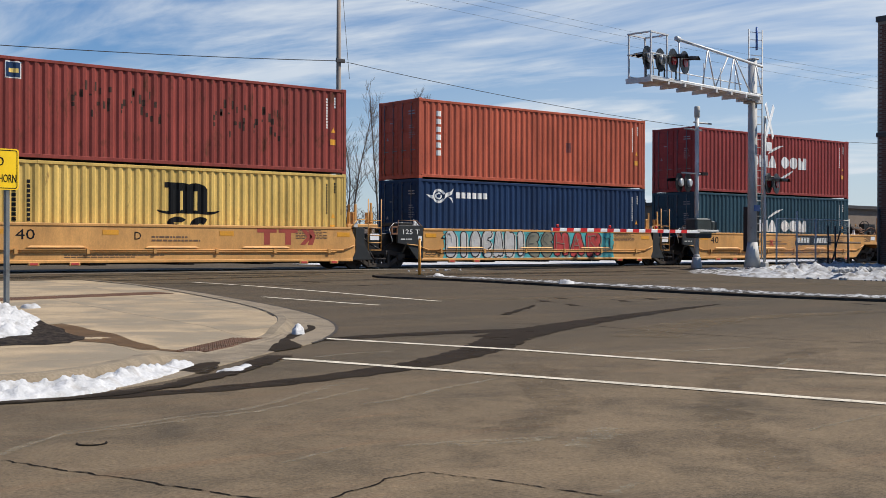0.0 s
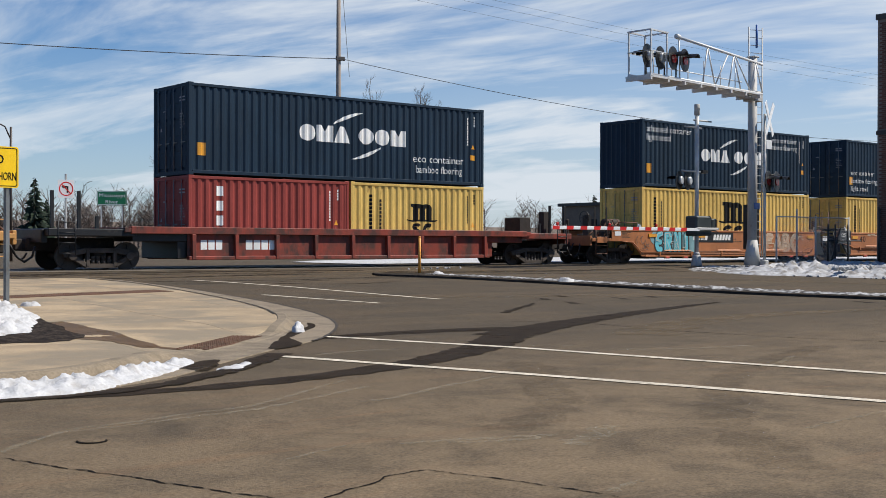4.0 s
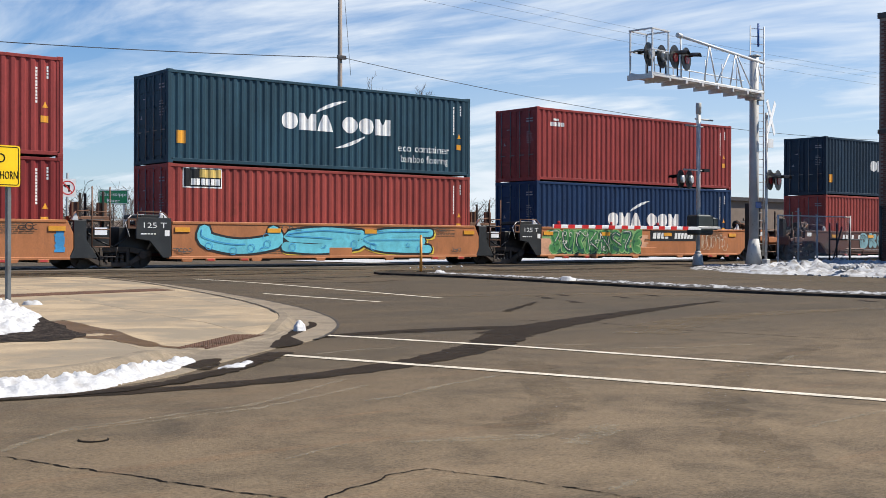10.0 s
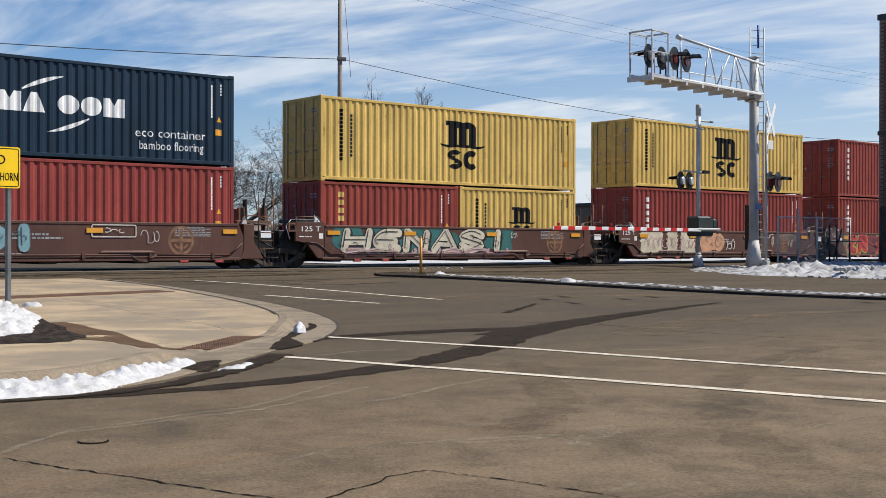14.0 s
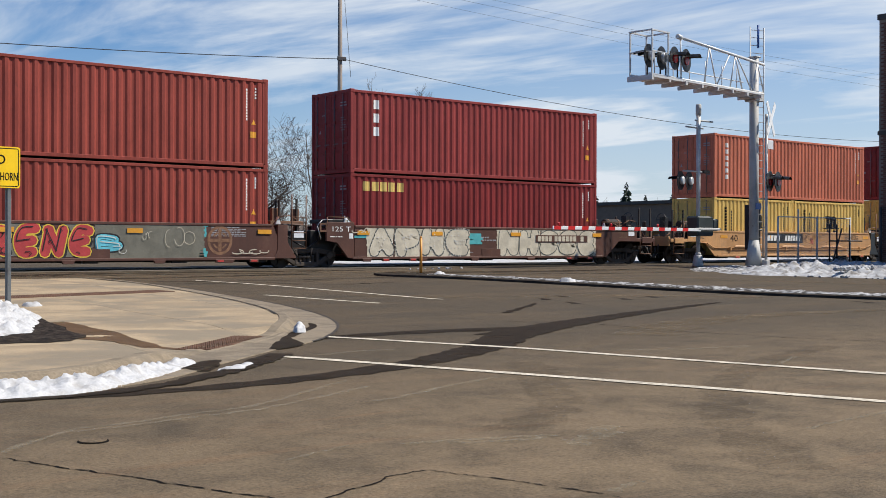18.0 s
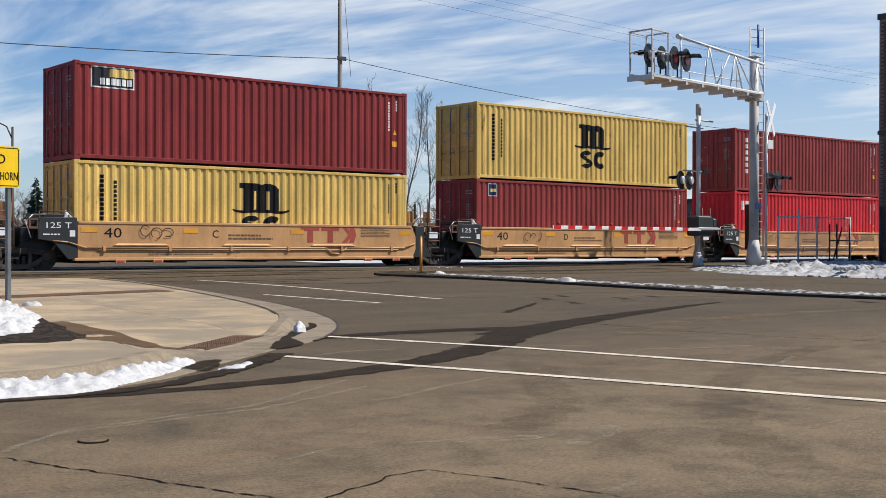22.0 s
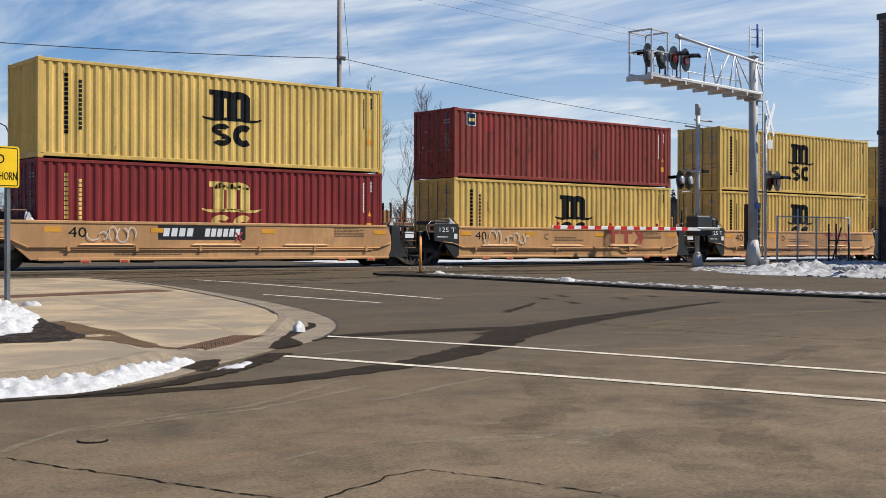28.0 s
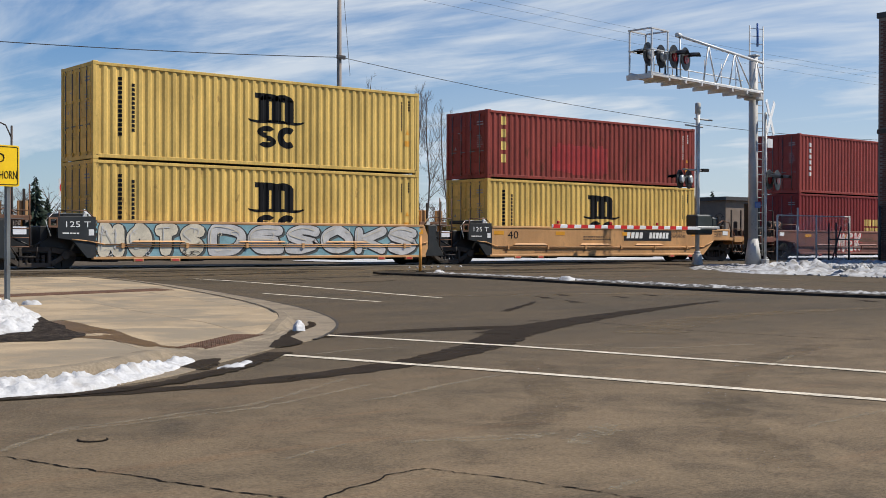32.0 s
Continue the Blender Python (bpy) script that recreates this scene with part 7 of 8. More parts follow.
for x0, x1, sd in ((0.0, 0.7, 20), (3.9, 4.3, 21), (0.1, 0.5, 22), (10.3, 10.8, 23), (11.0, 11.5, 24)):
    tagline(CARS[7], x0, x1, 1.48 if sd % 2 else 0.75, 1.68 if sd % 2 else 0.92, "slate", sd, 0.025)
wash(CARS[8], -0.20, 0.6, 0.66, 1.28, "peach", 31, 0.12)
wash(CARS[8], 5.0, 6.1, 0.70, 1.45, "peach", 32, 0.16)
piece(CARS[8], "SNKRASKE", 0.3, 5.7, "green", "lime", "deep", "lime", 0.66, 1.70, 0.55, "deep", 17, 0.18, 0.05)
piece(CARS[8], "ZUCKNSZ", 0.5, 5.4, "deep", "green", "white", None, 0.70, 1.62, 0.30, None, 34, -0.2, 0.03)
tagline(CARS[8], 9.45, 11.5, 0.75, 1.60, "cream", 35, 0.018)
tagline(CARS[8], 9.5, 11.3, 0.85, 1.45, "cream", 36, 0.018)
piece(CARS[9], "DKOI", 2.6, 5.75, "aqua", "slate", "slate", None, 0.84, 1.68, 0.60, None, 18, 0, 0.03)
tagline(CARS[9], -0.6, -0.1, 0.75, 1.15, "stone", 26, 0.03)
bm = bmesh.new()
for q in border(7.35, 8.75, 1.28, 1.66, 0.06, 0.03):
    poly(bm, q)
lay_paint(bm, CARS[9], SP["white"], 4)
tagline(CARS[9], 7.7, 8.4, 1.38, 1.58, "white", 19, 0.025)
tagline(CARS[9], 8.9, 9.5, 1.0, 1.5, "white", 20, 0.018)
ring_mark(CARS[9], 10.22)
piece(CARS[10], "HENASI", 0.6, 8.3, "cream", "black", "black", "sea", 0.76, 1.70, 0.50, "black", 21, 0.12, 0.035)
piece(CARS[10], "ZCUNSCU", 0.6, 8.3, "mauve", "mauve", "cream", None, 0.66, 0.98, 0.50, None, 38, 0, 0.01)
tagline(CARS[10], 8.4, 8.8, 1.3, 1.62, "white", 39, 0.02)
ring_mark(CARS[10], 10.75)
for x0, x1, sd in ((0.15, 1.55, 41), (1.85, 2.55, 42), (2.75, 3.7, 43)):
    wash(CARS[11], x0, x1, 0.70, 1.68, "cream", sd, 0.06)
tagline(CARS[11], 0.4, 3.6, 0.95, 1.45, "mauve", 22, 0.03)
tagline(CARS[11], 3.78, 4.02, 0.75, 1.6, "cream", 44, 0.03)
piece(CARS[11], "SO", 4.25, 5.7, "peach", "peach", "stone", "peach", 0.80, 1.64, 0.55, None, 23, 0.1, 0.02)
tagline(CARS[11], 5.75, 6.5, 0.85, 1.35, "white", 24, 0.04)
tagline(CARS[11], 7.7, 9.45, 1.42, 1.66, "white", 25, 0.03)
tagline(CARS[11], 9.2, 9.45, 1.0, 1.55, "white", 27, 0.025)
tagline(CARS[11], 10.6, 11.0, 0.95, 1.45, "cream", 28, 0.03)
ring_mark(CARS[11], 10.2)
piece(CARS[12], "ZR", 0.25, 2.2, "red", "yellow", "black", "stone", 0.66, 1.70, 0.56, "black", 26, 0.12, 0.035)
piece(CARS[12], "S", 1.9, 3.1, "dusk", "black", "red", None, 0.66, 1.70, 0.50, None, 27, 0, 0.035)
piece(CARS[12], "RENE", 2.95, 6.1, "red", "yellow", "black", "stone", 0.66, 1.66, 0.52, "black", 28, 0.12, 0.035)
wash(CARS[12], 6.2, 9.75, 0.66, 1.70, "stone", 45, 0.03)
wash(CARS[12], 6.35, 6.75, 1.45, 1.70, "cyan", 46, 0.05)
piece(CARS[12], "B", 6.2, 7.1, "cyan", "black", "white", None, 0.80, 1.40, 0.40, None, 47)
wash(CARS[12], 9.62, 9.85, 1.30, 1.70, "teal", 48, 0.04)
wash(CARS[12], 9.62, 9.85, 0.68, 0.95, "teal", 49, 0.04)
tagline(CARS[12], 7.7, 8.0, 1.15, 1.5, "cream", 50, 0.015)
tagline(CARS[12], 8.4, 9.4, 0.95, 1.55, "cream", 51, 0.015)
ring_mark(CARS[12], 10.3)
tagline(CARS[12], 10.75, 12.05, 0.72, 0.98, "cream", 29, 0.03)
for x0, x1, sd in ((0.5, 1.65, 52), (1.7, 3.1, 53), (3.13, 4.16, 54), (4.2, 5.15, 55), (6.5, 7.85, 56), (7.9, 8.75, 57), (8.8, 11.85, 58)):
    wash(CARS[13], x0, x1, 0.66, 1.69, "cream", sd, 0.025)
piece(CARS[13], "APNE", 0.55, 5.1, "cream", "slate", None, None, 0.64, 1.71, 0.60, None, 30, 0, 0.045, "white")
piece(CARS[13], "NHSSE", 6.55, 11.8, "cream", "slate", None, None, 0.64, 1.71, 0.60, None, 32, 0, 0.035)
for x0, x1, z0, z1, sd in ((0.05, 0.75, 1.3, 1.55, 59), (1.35, 1.6, 1.45, 1.7, 60), (5.05, 5.75, 1.1, 1.5, 61), (4.6, 5.2, 1.15, 1.3, 62)):
    wash(CARS[13], x0, x1, z0, z1, "teal", sd, 0.12)
tagline(CARS[13], -0.1, 0.6, 1.45, 1.66, "cream", 63, 0.035)
part("number_panel", boxes((8.5, 11.35, -0.300, -0.268, 1.18, 1.46)), CAR["brown"], CARS[13], "brown panel left bare for the number")
bm = bmesh.new()
blocks(bm, 8.6, 1.22, 0.75, 0.20, 4, 0.3)
blocks(bm, 9.5, 1.22, 1.2, 0.20, 6, 0.3)
blocks(bm, 10.95, 1.22, 0.17, 0.20, 1)
for v in bm.verts:
    v.co.y = -0.304
tagged(part("number_marking", bm, SP["cream"], CARS[13], "pale blocks"), kind="stuff")
for i, ink in ((14, "black"), (15, "black"), (16, "black"), (17, "slate")):
    tagline(CARS[i], *{14: (6.1, 8.2, 1.38, 1.62), 15: (1.9, 3.0, 1.22, 1.62), 16: (2.2, 3.1, 1.15, 1.6), 17: (2.2, 3.0, 1.2, 1.6)}[i], ink, 40 + i)
tagline(CARS[18], 9.9, 11.9, 1.18, 1.62, "cream", 61, 0.06)
tagline(CARS[18], 5.5, 6.8, 1.35, 1.62, "black", 62, 0.03)
tagline(CARS[19], 1.4, 2.9, 1.12, 1.60, "white", 63, 0.035)
tagline(CARS[20], 1.2, 3.6, 1.02, 1.62, "cream", 64, 0.05)
wash(CARS[22], 0.0, 12.0, 0.64, 1.70, "aqua", 65, 0.05)
piece(CARS[22], "NOTS", 0.0, 3.5, "cream", "black", "silver", None, 0.60, 1.70, 0.62, "slate", 66, 0, 0.03)
piece(CARS[22], "DESOKS", 3.6, 11.9, "silver", "black", "cream", "white", 0.66, 1.70, 0.50, "slate", 67, 0, 0.035)
tagline(CARS[22], 2.6, 3.3, 0.68, 0.85, "black", 68, 0.025)
piece(CARS[24], "NEK", 2.8, 5.0, "white", "red", "red", None, fat=0.4, seed=67)
# a cross sprayed in pink on two of the tan cars, and the fade patches on old paint
for i, x in ((2, 5.15), (14, 7.0), (18, 7.2), (19, 6.2)):
    bm = bmesh.new()
    for sg in (-1, 1):
        poly(bm, ((x, 1.3 - 0.13 * sg), (x + 0.05, 1.3 - 0.16 * sg), (x + 0.30, 1.3 + 0.13 * sg), (x + 0.25, 1.3 + 0.16 * sg)))
    for v in bm.verts:
        v.co.y = -0.286
    part("sprayed_cross", bm, SP["red"], CARS[i], "small sprayed cross")
M_FADE = mat("fresh_red_repaint", (0.33, 0.030, 0.028), rough=0.5, var=0.15)
M_DENT = mat("dark_scuffed_paint", (0.150, 0.032, 0.028), rough=0.6, var=0.3, scale=4)
M_SPOT = mat("bare_rust_spots", (0.050, 0.022, 0.014), rough=0.9, var=0.3, scale=6)
for idx, (nm, x0, x1, z0, z1, mt) in ((0, ("rust_patch", 2.4, 5.4, 1.25, 2.35, M_SPOT)), (0, ("rust_patch", 7.0, 9.6, 0.9, 2.2, M_SPOT)), (1, ("scuff", 7.5, 7.8, 1.30, 1.75, M_DENT)), (20, ("scuff", 7.4, 7.7, 0.9, 1.35, M_DENT)), (20, ("repaint", 1.5, 2.0, 1.7, 2.4, M_FADE)), (23, ("repaint", 3.4, 6.6, 0.25, 1.55, M_FADE))):
    ob = [o for o, s, z in ROLLING if o.name.startswith("shipping") and abs(s - TRAIN[idx][0]) < 0.01][-1]
    bm = bmesh.new()
    rng = random.Random(idx)
    h = z1 - z0
    k = max(1, int((x1 - x0) / 0.28))
    for i in range(k):
        a, b = x0 + (x1 - x0) * i / k, x0 + (x1 - x0) * (i + 1) / k
        if nm == "rust_patch":
            for _ in range(3):
                c, e = rng.uniform(a, b - 0.05), z0 + rng.uniform(0, 0.8) * h
                rect(bm, c, c + rng.uniform(0.03, 0.10), e, e + rng.uniform(0.05, 0.30))
            continue
        rect(bm, a, b, z0 + rng.uniform(0, 0.15) * h, z1 - rng.uniform(0, 0.15) * h)
    tagged(part(nm, conform(bm, LEN40, 0.0035), mt, ob, "spots of bare rust" if nm == "rust_patch" else "patch of different paint"), kind="stuff" if nm == "rust_patch" else "")
# ---- crossing signals ----
def lamp_head(parent, m, back=False):
    """A round flashing light with its black backing disc and hood; looks along -y of m."""
    d = part("backing_disc", shared(("backing_disc",), lambda: disc_bm(0.0, 0.375, 0.025), M_SIGNBACK), M_SIGNBACK, parent)
    d.matrix_basis = m
    part("lens", shared(("lens",), lambda: disc_bm(-0.03, 0.16, 0.03), M_LENS), M_LENS, d, "dark red lens")
    part("hood", shared(("hood",), hood_bm, M_SIGNBACK), M_SIGNBACK, d, "black visor")
    part("lamp_case", shared(("lamp_case",), lambda: soft(disc_bm(0.025, 0.16, 0.13), 0.02), M_SILVER), M_SILVER, d)
    return d


def disc_bm(y, r, h):
    bm = bmesh.new()
    tube(bm, (0, y, 0), (0, y + h, 0), r, n=24)
    return bm


def hood_bm():
    bm = bmesh.new()
    n = 14
    rows = []
    for y, r in ((0.0, 0.185), (-0.22, 0.19), (-0.45, 0.20)):
        rows.append([bm.verts.new((r * math.cos(radians(25 + 130 * i / n)), y, r * math.sin(radians(25 + 130 * i / n)) - 0.03 * (y < -0.3))) for i in range(n + 1)])
    for a, b in zip(rows, rows[1:]):
        for i in range(n):
            bm.faces.new((a[i], b[i], b[i + 1], a[i + 1])).smooth = True
    bmesh.ops.solidify(bm, geom=bm.faces[:], thickness=0.008)
    return bm


def cantilever():
    """The overhead signal: mast, truss arm over the street, walkway with a railed cage, ladder and flashing lights."""
    mx, my = 40.3, 29.4
    g = gz(my)
    ob = thing("cantilever_signal", pose(mx, my, g, 0, 0, 5.7), "grey steel cantilever signal with a truss arm over the street", "railway signal")
    bm = bmesh.new()
    tube(bm, (0, 0, 0.0), (0, 0, 8.52), 0.195, 0.165, n=24)
    part("mast", bm, M_GREYPOST, ob)
    bm = bmesh.new()
    tube(bm, (0, 0, 0.0), (0, 0, 1.1), 0.36, 0.20, n=20)
    for i in range(4):
        a = math.pi / 4 + i * math.pi / 2
        tube(bm, (0.3 * math.cos(a), 0.3 * math.sin(a), 0), (0.3 * math.cos(a), 0.3 * math.sin(a), 0.2), 0.03, n=6)
    part("base_skirt", bm, M_GREYPOST, ob)
    part("mast_cap", boxes((-0.19, 0.19, -0.19, 0.19, 8.5, 8.56), r=0.02), M_GREYPOST, ob)
    part("clamp", boxes((-0.30, 0.30, -0.28, 0.28, 6.72, 7.12), (-0.9, 0.1, -0.2, 0.2, 6.80, 6.88), r=0.02), M_GREYPOST, ob)
    part("blue_plate", boxes((-0.22, 0.22, -0.21, -0.198, 2.35, 2.60)), M_SIGNB, ob, "small blue plate")
    z0, z1, x1 = 7.0, 8.20, -7.85
    # arm: two lower chords, a walkway between them and one rising top chord
    for y in (-0.40, 0.40):
        part("lower_chord", tubes(((0, y, z0), (x1, y, z0 + 0.02), 0.05), n=8), M_ALU, ob)
    part("top_chord", tubes(((0.1, -0.36, z1), (-5.9, -0.36, z1 + 0.36), 0.055), n=10), M_ALU, ob)
    part("chord_end", soft(tubes(((-5.8, -0.36, z1 + 0.36), (-6.05, -0.36, z1 + 0.38), 0.10), n=10), 0.02), M_ALU, ob)

    def top_z(x):
        return z1 + 0.36 * (-x) / 5.9
    for xt, xa, xb in ((-3.92, -4.33, -3.47), (-2.06, -2.51, -1.60), (-0.40, -0.76, 0.05)):
        part("diagonal", tubes(((xt, -0.36, top_z(xt)), (xa, -0.40, z0), 0.032), n=6), M_ALU, ob)
        part("diagonal", tubes(((xt, -0.36, top_z(xt)), (xb, -0.40, z0), 0.032), n=6), M_ALU, ob)
    for xt, xa in ((-2.45, -3.47), (-1.95, -0.85), (-5.85, -5.85)):
        part("diagonal", tubes(((xt, -0.36, top_z(xt)), (xa, -0.40, z0), 0.030), n=6), M_ALU, ob)
    for i in range(8):
        x = -0.35 - i * 1.07
        part("cross_beam", boxes((x - 0.05, x + 0.05, -0.55, 0.55, z0 - 0.20, z0 - 0.06)), M_ALU, ob)
    for i in range(4):
        y = -0.36 + i * 0.24
        part("walkway_plank", boxes((x1, -0.25, y - 0.105, y + 0.105, z0 - 0.06, z0 - 0.015)), M_ALU, ob)
    part("handrail", tubes(((-0.1, 0.46, z0 + 0.55), (-6.3, 0.46, z0 + 0.55), 0.022), n=6), M_ALU, ob)
    for x in (-0.6, -1.7, -2.9, -4.0, -5.1, -6.3):
        part("handrail_post", tubes(((x, 0.46, z0), (x, 0.46, z0 + 1.05 + 0.05 * (x < -2)), 0.02), n=6), M_ALU, ob)
    # cage at the tip
    posts = [(x1 + 0.05, -0.48), (x1 + 0.05, 0.48), (x1 + 1.05, -0.48), (x1 + 1.05, 0.48)]
    for x, y in posts:
        part("cage_post", boxes((x - 0.025, x + 0.025, y - 0.025, y + 0.025, z0 - 0.05, z0 + 1.62)), M_ALU, ob)
    for zz, t in ((1.62, 0.05), (0.86, 0.03)):
        for q in ((x1, x1 + 1.1, -0.52, -0.45), (x1, x1 + 1.1, 0.45, 0.52), (x1, x1 + 0.07, -0.45, 0.45), (x1 + 1.03, x1 + 1.1, -0.45, 0.45)):
            part("cage_rail", boxes((*q, z0 + zz - t, z0 + zz)), M_ALU, ob)
    part("cage_floor", boxes((x1 - 0.05, x1 + 1.9, -0.55, 0.55, z0 - 0.10, z0 - 0.02)), M_ALU, ob)
    # two pairs of lights, back to back
    for x, yy, turn in ((-7.55, -0.15, 191), (-6.75, -0.15, 191), (-6.40, -0.50, 11), (-5.65, -0.50, 11)):
        lamp_head(ob, pose(x, yy, z0 + 0.72, 0, 0, turn) @ Matrix.Scale(1.14, 4))
        part("light_bracket", tubes(((x, -0.1, z0), (x, -0.1, z0 + 0.6), 0.03), n=6), M_SIGNBACK, ob)
    # ladder behind the mast
    lx = 0.62
    part("ladder_rail", tubes(((lx - 0.31, 0.38, 0.4), (lx - 0.31, 0.38, 9.85), 0.028), n=6), M_GALV, ob)
    part("ladder_rail", tubes(((lx + 0.31, 0.12, 0.4), (lx + 0.31, 0.12, 9.85), 0.028), n=6), M_GALV, ob)
    for i in range(30):
        z = 0.6 + i * 0.315
        part("rung", shared(("rung",), lambda: tubes(((lx - 0.31, 0.38, 0), (lx + 0.31, 0.12, 0), 0.016), n=5), M_GALV), M_GALV, ob).location = (0, 0, z)
    part("finial", tubes(((lx, 0.2, 9.0), (lx, 0.2, 9.95), 0.045), n=6), M_SIGNB, ob)


cantilever()


def crossbuck_post():
    x, y = 40.42, 28.9
    ob = thing("crossbuck_signal", pose(x, y, gz(y)), "slim post with a white crossbuck and red flashing lights", "railway signal")
    part("post", tubes(((0, 0, 0), (0, 0, 6.2), 0.06), n=10), M_GALV, ob)
    part("base", boxes((-0.13, 0.13, -0.13, 0.13, 0, 0.3), r=0.03), M_GREYPOST, ob)
    for a, dy in ((54, 0.0), (-54, -0.03)):
        bm = bmesh.new()
        box(bm, -0.80, 0.80, -0.012, 0.012, -0.115, 0.115)
        p = part("crossbuck_arm", soft(bm, 0.006), M_SIGNW, ob, "white board")
        p.matrix_basis = pose(0.12, -0.12 + dy, 6.0, 0, 0, 17) @ Matrix.Rotation(radians(a), 4, "Y")
    part("track_plate", boxes((-0.08, 0.28, -0.14, -0.125, 4.78, 5.14), r=0.01), M_SIGNW, ob, "small white plate")
    part("cross_arm", tubes(((-0.1, -0.1, 3.75), (0.7, -0.2, 3.75), 0.035), n=8), M_SIGNBACK, ob)
    for dx in (-0.12, 0.42):
        lamp_head(ob, pose(dx, -0.28, 3.48, 0, 0, 17) @ Matrix.Scale(1.1, 4))


crossbuck_post()


def gate():
    x, y = 38.0, 30.4
    g = gz(y)
    ob = thing("crossing_gate", pose(x, y, g), "crossing gate mast with its striped arm lowered across the street", "crossing gate")
    part("mast", tubes(((0, 0, 0.5), (0, 0, 6.45), 0.085), n=14), M_GALV, ob)
    part("base", soft(tubes(((0, 0, 0), (0, 0, 0.46), 0.24, 0.17), ((0, 0, 0.44), (0, 0, 0.56), 0.13), n=8), 0.02), M_GREYPOST, ob)
    part("bell", soft(tubes(((0, 0, 6.05), (0, 0, 6.5), 0.115), n=12), 0.02), M_GREYPOST, ob)
    part("bracket", tubes(((-0.9, -0.1, 5.55), (0.35, 0.05, 5.55), 0.035), ((-0.2, 0, 5.85), (0.9, 0.0, 5.85), 0.035), n=6), M_GREYPOST, ob)
    part("cross_arm", tubes(((-1.0, -0.05, 3.8), (0.75, 0.05, 3.8), 0.035), n=8), M_GREYPOST, ob)
    for dx in (-0.98, -0.45):
        lamp_head(ob, pose(dx, 0.1, 3.42, 0, 0, 197))
    part("light_pair", boxes((0.25, 0.6, -0.1, 0.1, 3.75, 3.87)), M_SIGNBACK, ob)
    part("mechanism", soft(boxes((-0.38, 0.62, -0.30, 0.30, 1.22, 2.02)), 0.06), M_CASE, ob, "dark gate machine")
    part("mechanism_side", soft(boxes((0.66, 1.05, -0.22, 0.22, 1.42, 1.92)), 0.05), M_CASE, ob)
    part("counterweight", boxes((-0.5, 0.9, -0.44, -0.36, 1.45, 1.55), r=0.02), M_GALV, ob, "grey counterweight arm")
    arm = part("gate_arm", boxes((-8.55, -0.35, -0.44, -0.40, 1.405, 1.530), r=0.01), M_SIGNW, ob, "white arm with red stripes")
    for i in range(11):
        x0 = -8.5 + i * 0.70
        bm = bmesh.new()
        vs = []
        for yy in (-0.446, -0.394):
            vs.append([bm.verts.new(p) for p in ((x0, yy, 1.403), (x0 + 0.34, yy, 1.403), (x0 + 0.36, yy, 1.532), (x0 + 0.02, yy, 1.532))])
        bm.faces.new(vs[0])
        bm.faces.new(vs[1][::-1])
        for k in range(4):
            bm.faces.new((vs[0][k], vs[1][k], vs[1][(k + 1) % 4], vs[0][(k + 1) % 4]))
        bmesh.ops.recalc_face_normals(bm, faces=bm.faces)
        part("stripe", bm, M_SIGNR, arm)
    for dx in (-8.3, -5.6, -3.0):
        part("arm_lamp", boxes((dx, dx + 0.12, -0.45, -0.39, 1.55, 1.66), r=0.02), M_LENS, arm)


gate()


def equipment_cabinet():
    ob = thing("equipment_box", pose(40.9, 29.9, gz(29.9)), "tall grey signal equipment cabinet", "cabinet")
    part("body", boxes((-0.28, 0.28, -0.2, 0.2, 0.7, 2.55), r=0.02), M_CHAR, ob)
    part("stand", boxes((-0.22, -0.16, -0.1, 0.1, 0, 0.7), (0.16, 0.22, -0.1, 0.1, 0, 0.7)), M_GREYPOST, ob)


equipment_cabinet()


# ---- fence, building, signs, poles ----
def fence():
    ob = thing("chain_link_fence", pose(0, 0, 0), "short grey chain-link gate panel by the snow heap", "fence")
    y = 26.6
    x0, x1 = 37.95, 43.2
    g = gz(y)
    for x, h in ((x0, 2.0), (39.25, 2.3), (40.5, 2.05), (x1 - 0.4, 2.05)):
        part("post", tubes(((x, y, g), (x, y, g + h), 0.035), n=8), M_GREYPOST, ob)
    for z in (0.15, 2.0):
        part("top_rail", tubes(((x0, y, g + z), (x1 - 0.4, y, g + z), 0.024), n=6), M_GREYPOST, ob)
    bm = bmesh.new()
    k = 0.085
    n = int((x1 - 0.4 - x0) / k)
    for i in range(n):
        for sgn in (1, -1):
            xa = x0 + i * k
            xb = xa + sgn * 1.85
            za, zb = 0.15, 2.0
            if xb > x1 - 0.4:
                zb = za + (x1 - 0.4 - xa)
                xb = x1 - 0.4
            if xb < x0:
                zb = za + (xa - x0)
                xb = x0
            tube(bm, (xa, y, g + za), (xb, y, g + zb), 0.0035, n=3, caps=False)
    part("wire_mesh", bm, M_GREYPOST, ob)
    part("brace", tubes(((x1 - 2.0, y - 0.2, g + 0.1), (x1 - 1.3, y - 0.2, g + 1.6), 0.03), n=6), M_CHAR, ob)
    bm = bmesh.new()
    for xx in (x1 - 2.0, x1 - 1.5, x1 - 0.6):
        tube(bm, (xx, y - 0.1, g), (xx, y - 0.1, g + 1.75), 0.032, n=6)
    tube(bm, (x1 - 2.0, y - 0.1, g + 1.1), (x1 + 0.3, y - 0.1, g + 1.1), 0.03, n=6)
    part("pipe_rail", bm, M_CHAR, ob)


fence()


